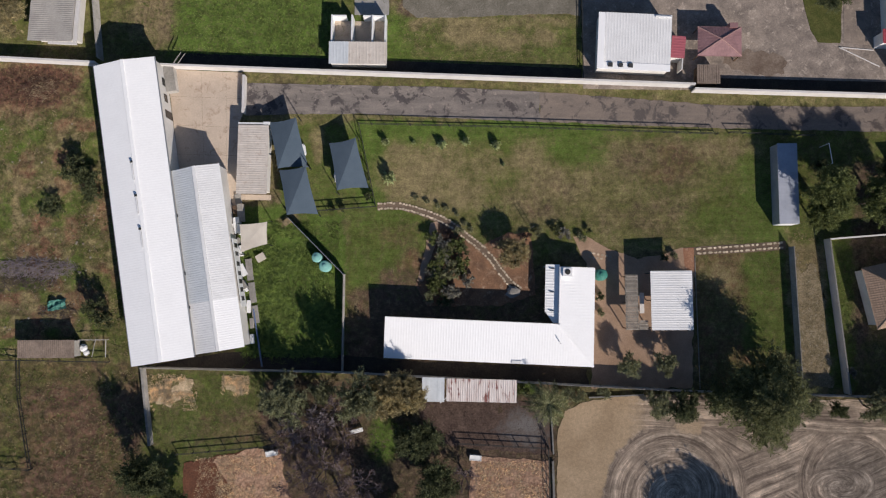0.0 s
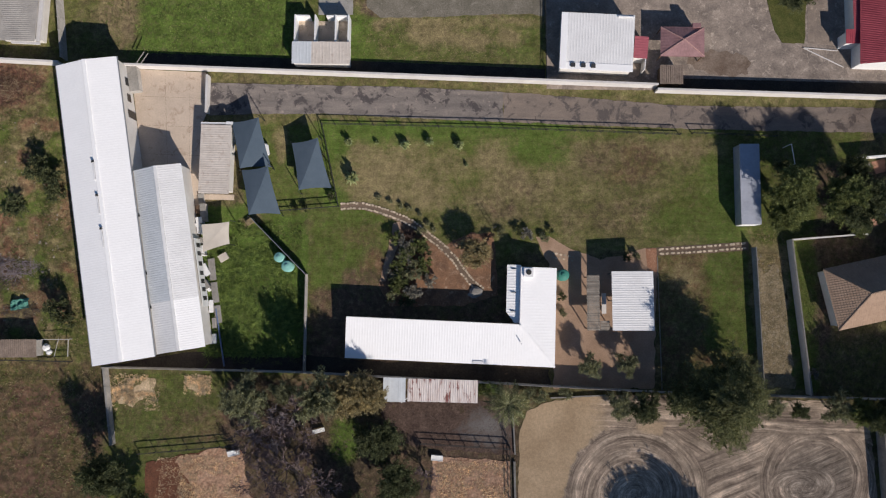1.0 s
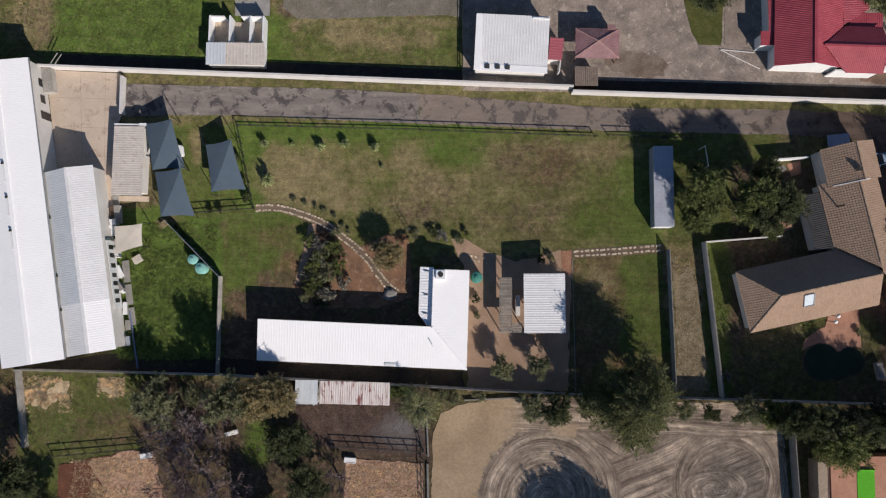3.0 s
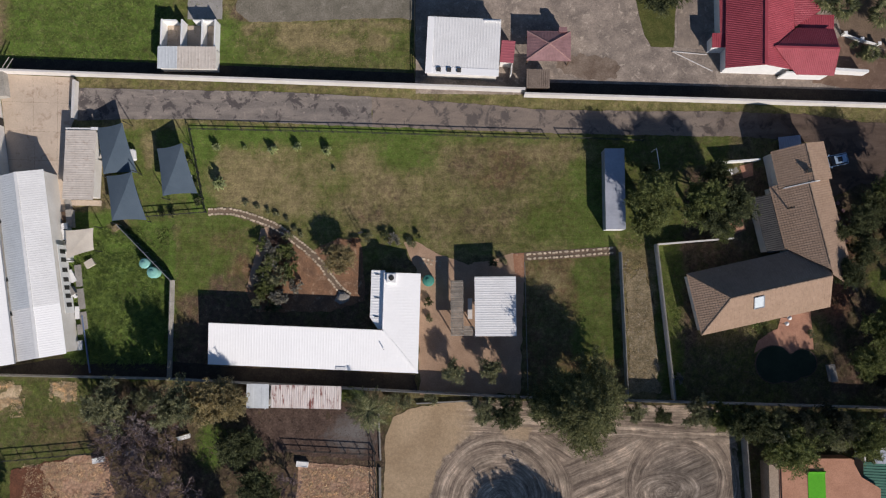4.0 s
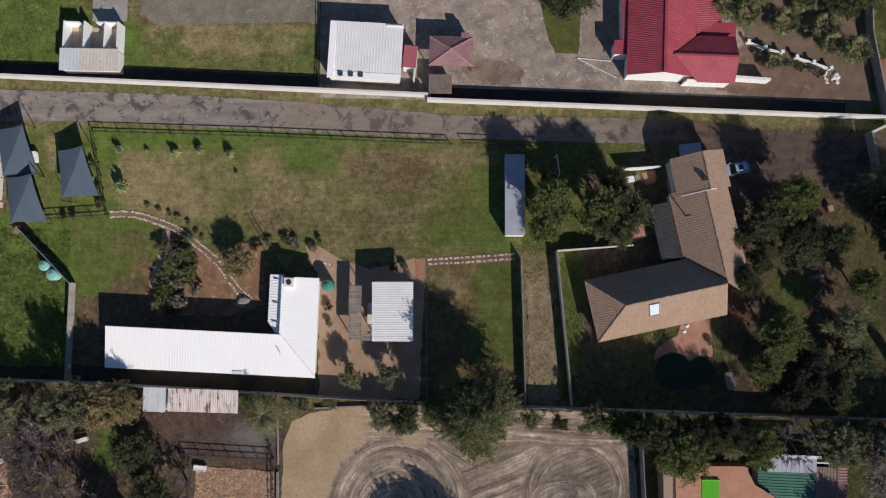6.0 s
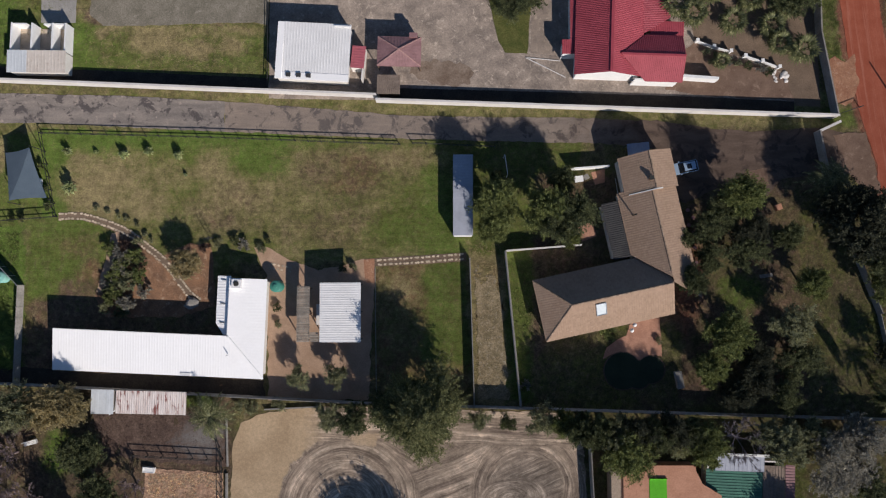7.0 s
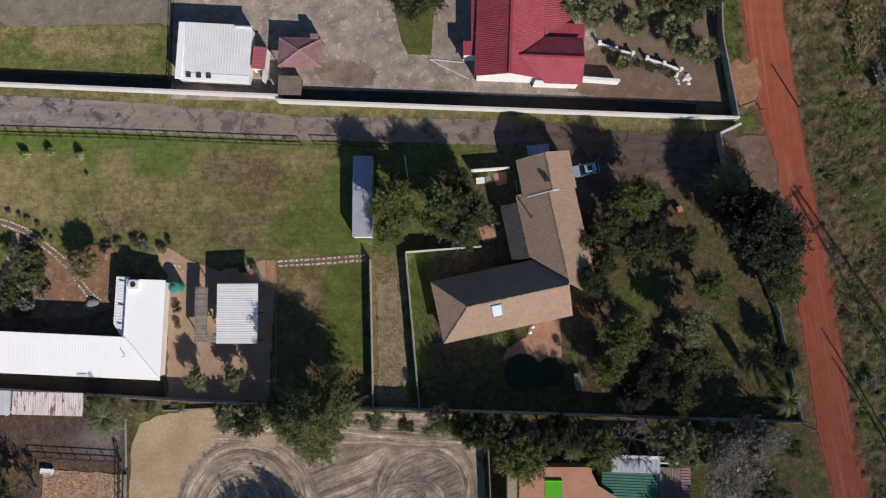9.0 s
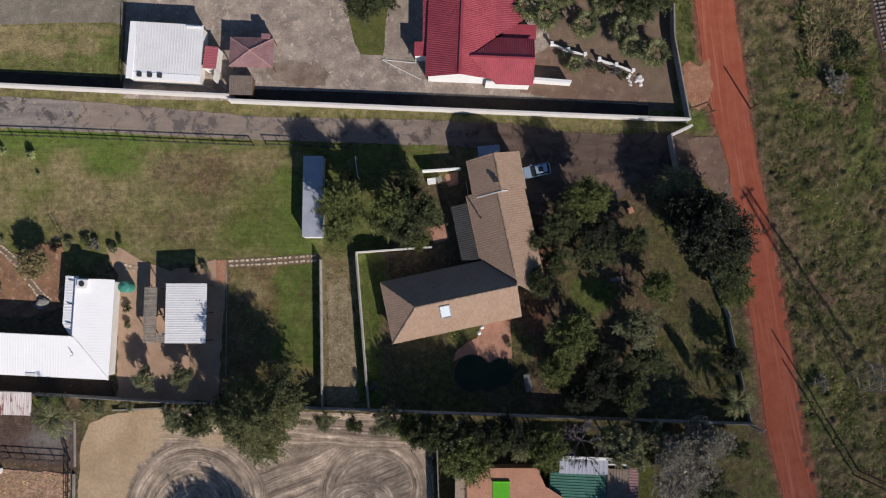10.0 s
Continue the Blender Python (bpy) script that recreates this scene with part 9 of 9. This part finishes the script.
# ---- loose things ----
def crate(x, y, turn, w, d, h, material, label, category="box"):
    ob = thing("storage_box", x, y, turn, label, category)
    part("body", Shape().box(-w / 2, w / 2, -d / 2, d / 2, 0, h), material, ob)
    part("lid", Shape().box(-w / 2 - 0.03, w / 2 + 0.03, -d / 2 - 0.03, d / 2 + 0.03, h, h + 0.05), material, ob)


def bath(x, y, turn, label):
    ob = thing("water_trough", x, y, turn, label, "trough", "troughs")
    s = Shape()
    s.box(-0.85, 0.85, -0.38, 0.38, 0, 0.12).box(-0.85, 0.85, -0.38, -0.3, 0.12, 0.5).box(-0.85, 0.85, 0.3, 0.38, 0.12, 0.5).box(-0.85, -0.75, -0.3, 0.3, 0.12, 0.5).box(0.75, 0.85, -0.3, 0.3, 0.12, 0.5)
    part("basin", s, M_WHITE, ob)
    part("water", Shape().box(-0.74, 0.74, -0.29, 0.29, 0.12, 0.45), M_WHITE, ob, "pale water")


bath(4.0, -24.5, -5, "white water trough at the pen's corner")
bath(-25.6, -23.9, 12, "white water trough under the railing")
bench = thing("garden_bench", -13.2, -20.7, 15, "white slatted garden bench on grass", "bench")
for k in range(4):
    part("seat_slat", Shape().box(-0.9, 0.9, -0.25 + k * 0.14, -0.14 + k * 0.14, 0.42, 0.46), M_WHITE, bench)
for k in range(3):
    part("back_slat", Shape().box(-0.9, 0.9, 0.32, 0.36, 0.55 + k * 0.14, 0.65 + k * 0.14), M_WHITE, bench)
for x in (-0.8, 0.8):
    part("leg", Shape().box(x - 0.04, x + 0.04, -0.25, 0.34, 0, 0.42), M_WHITE, bench)
    part("back_post", Shape().box(x - 0.04, x + 0.04, 0.3, 0.36, 0.42, 0.98), M_WHITE, bench)
crate(-30.6, 11.2, 5, 0.8, 2.6, 0.9, M_WALLGREY, "pale grey box along the yard's edge")
crate(-27.6, 4.6, 30, 1.3, 1.0, 0.5, M_SAILCREAM, "cream box beside the shade sail")
for k, (x, y, l) in enumerate(((-31.1, 13.0, 2.2), (-29.3, 2.8, 3.2), (-28.8, -0.6, 3.0), (-28.3, -3.8, 2.6))):
    single("culvert_slab", Shape().box(-0.45, 0.45, -l / 2, l / 2, 0, 0.35), M_WALLGREY, "pale cement slab along the yard's edge", "slab", "edge slabs", pose(x, y, 0, 0, 0, 8))
single("drain_pipe", Shape().tube((-28.6, -3.0, 0.3), (-27.2, -11.4, 0.3), 0.12), surface("blue_pipe", (0.12, 0.17, 0.28), (0.1, 0.14, 0.24), 1, 5, 0.5), "long blue pipe along the yard's edge", "pipe")
for k, (x, y, z, m) in enumerate(((-31.4, 6.0, 0.6, M_STEEL), (-31.0, 3.2, 0.5, M_WHITE), (-31.2, -0.6, 0.7, M_STEEL), (-30.4, -3.2, 0.5, M_TIMBER), (-31.6, 8.2, 0.6, M_DARK))):
    single("scrap_drum", Shape().lathe(0, 0, [(0.3, 0), (0.32, 0.3), (0.3, z), (0.22, z + 0.03)], 12), m, "old drum against the annex wall", "drum", "old drums", pose(x, y, 0.03))
single("straw_bale", Shape().box(-0.6, 0.6, -0.4, 0.4, 0, 0.5), L_STRAW, "loose straw bale by the screen fence", "bale", at=pose(-23.8, 9.9, 0, 0, 0, 35))
single("gate_frame", Shape().beam((-40.6, 33.6, 1.9), (-39.4, 35.0, 2.3), 0.08).beam((-40.0, 33.4, 1.9), (-38.8, 34.8, 2.3), 0.08).beam((-40.6, 33.6, 0), (-40.6, 33.6, 1.9), 0.08).beam((-40.0, 33.4, 0), (-40.0, 33.4, 1.9), 0.08), M_WALLGREY,
       "grey ladder frame leaning on the wall", "ladder")
crate(66.3, 17.6, 8, 1.2, 0.8, 0.6, M_WHITE, "white box behind the low wall")
crate(67.4, 17.9, 30, 0.7, 0.7, 0.5, M_WALLGREY, "grey box behind the low wall")
crate(95.4, 13.4, 20, 0.8, 0.8, 0.7, M_TERRACOTTA, "terracotta box in the garden")
crate(80.4, -11.6, 10, 0.9, 2.4, 0.8, M_WALLGREY, "grey stone barbecue by the pool")
single("clothes_line", Shape().tube((72.4, 17.2, 0), (72.4, 17.2, 1.8), 0.04).tube((72.9, 14.6, 0), (72.9, 14.6, 1.8), 0.04).tube((71.3, 17.5, 1.8), (71.7, 14.9, 1.8), 0.03).tube((71.9, 17.4, 1.8), (72.3, 14.8, 1.8), 0.03), M_WHITE,
       "white clothes drying frame beside the tiled house", "drying frame")
for k in range(9):
    single("red_planter", Shape().lathe(0, 0, [(0.2, 0), (0.3, 0.4), (0.26, 0.42)], 10), M_ROOFPINK, "faded red plant pot beside the tiled house", "plant pot", "plant pots", pose(82.2 + 0.7 * (k % 2) + k * 0.05, 13.0 - k * 1.1, 0))

# rose trellis at the lawn's edge
trellis = thing("plant_trellis", 12.4, 8.9, 25, "dark ladder-shaped plant trellis at the lawn's edge", "trellis")
for x in (-0.28, 0.28):
    part("upright", Shape().tube((x, 0, 0), (x, 0, 2.6), 0.045), M_STEELDARK, trellis)
for k in range(7):
    part("rung", Shape().tube((-0.28, 0, 0.3 + k * 0.36), (0.28, 0, 0.3 + k * 0.36), 0.03), M_STEELDARK, trellis)

seat = thing("garden_bench", 93.4, 3.4, 8, "pale weathered garden bench between dark trees", "bench")
for k in range(3):
    part("seat_slat", Shape().box(-0.9, 0.9, -0.25 + k * 0.18, -0.12 + k * 0.18, 0.42, 0.46), M_WALLGREY, seat)
for x in (-0.75, 0.75):
    part("leg", Shape().box(x - 0.05, x + 0.05, -0.22, 0.24, 0, 0.42), M_WALLGREY, seat)

# goods stacked along the annex wall
stack = random.Random(31)
for k in range(9):
    y = -6.5 + k * 1.9 + stack.uniform(-0.9, 0.9)
    x = -29.7 - 0.16 * y + stack.uniform(-0.2, 0.3)
    w, d, h = stack.uniform(0.3, 0.9), stack.uniform(0.4, 1.8), stack.uniform(0.4, 1.0)
    crate(x, y, stack.uniform(0, 40), w, d, h, (M_WHITE, M_WALLGREY, M_ROOFPALE)[k % 3], ("white", "grey", "pale")[k % 3] + " storage box stacked along the annex wall")
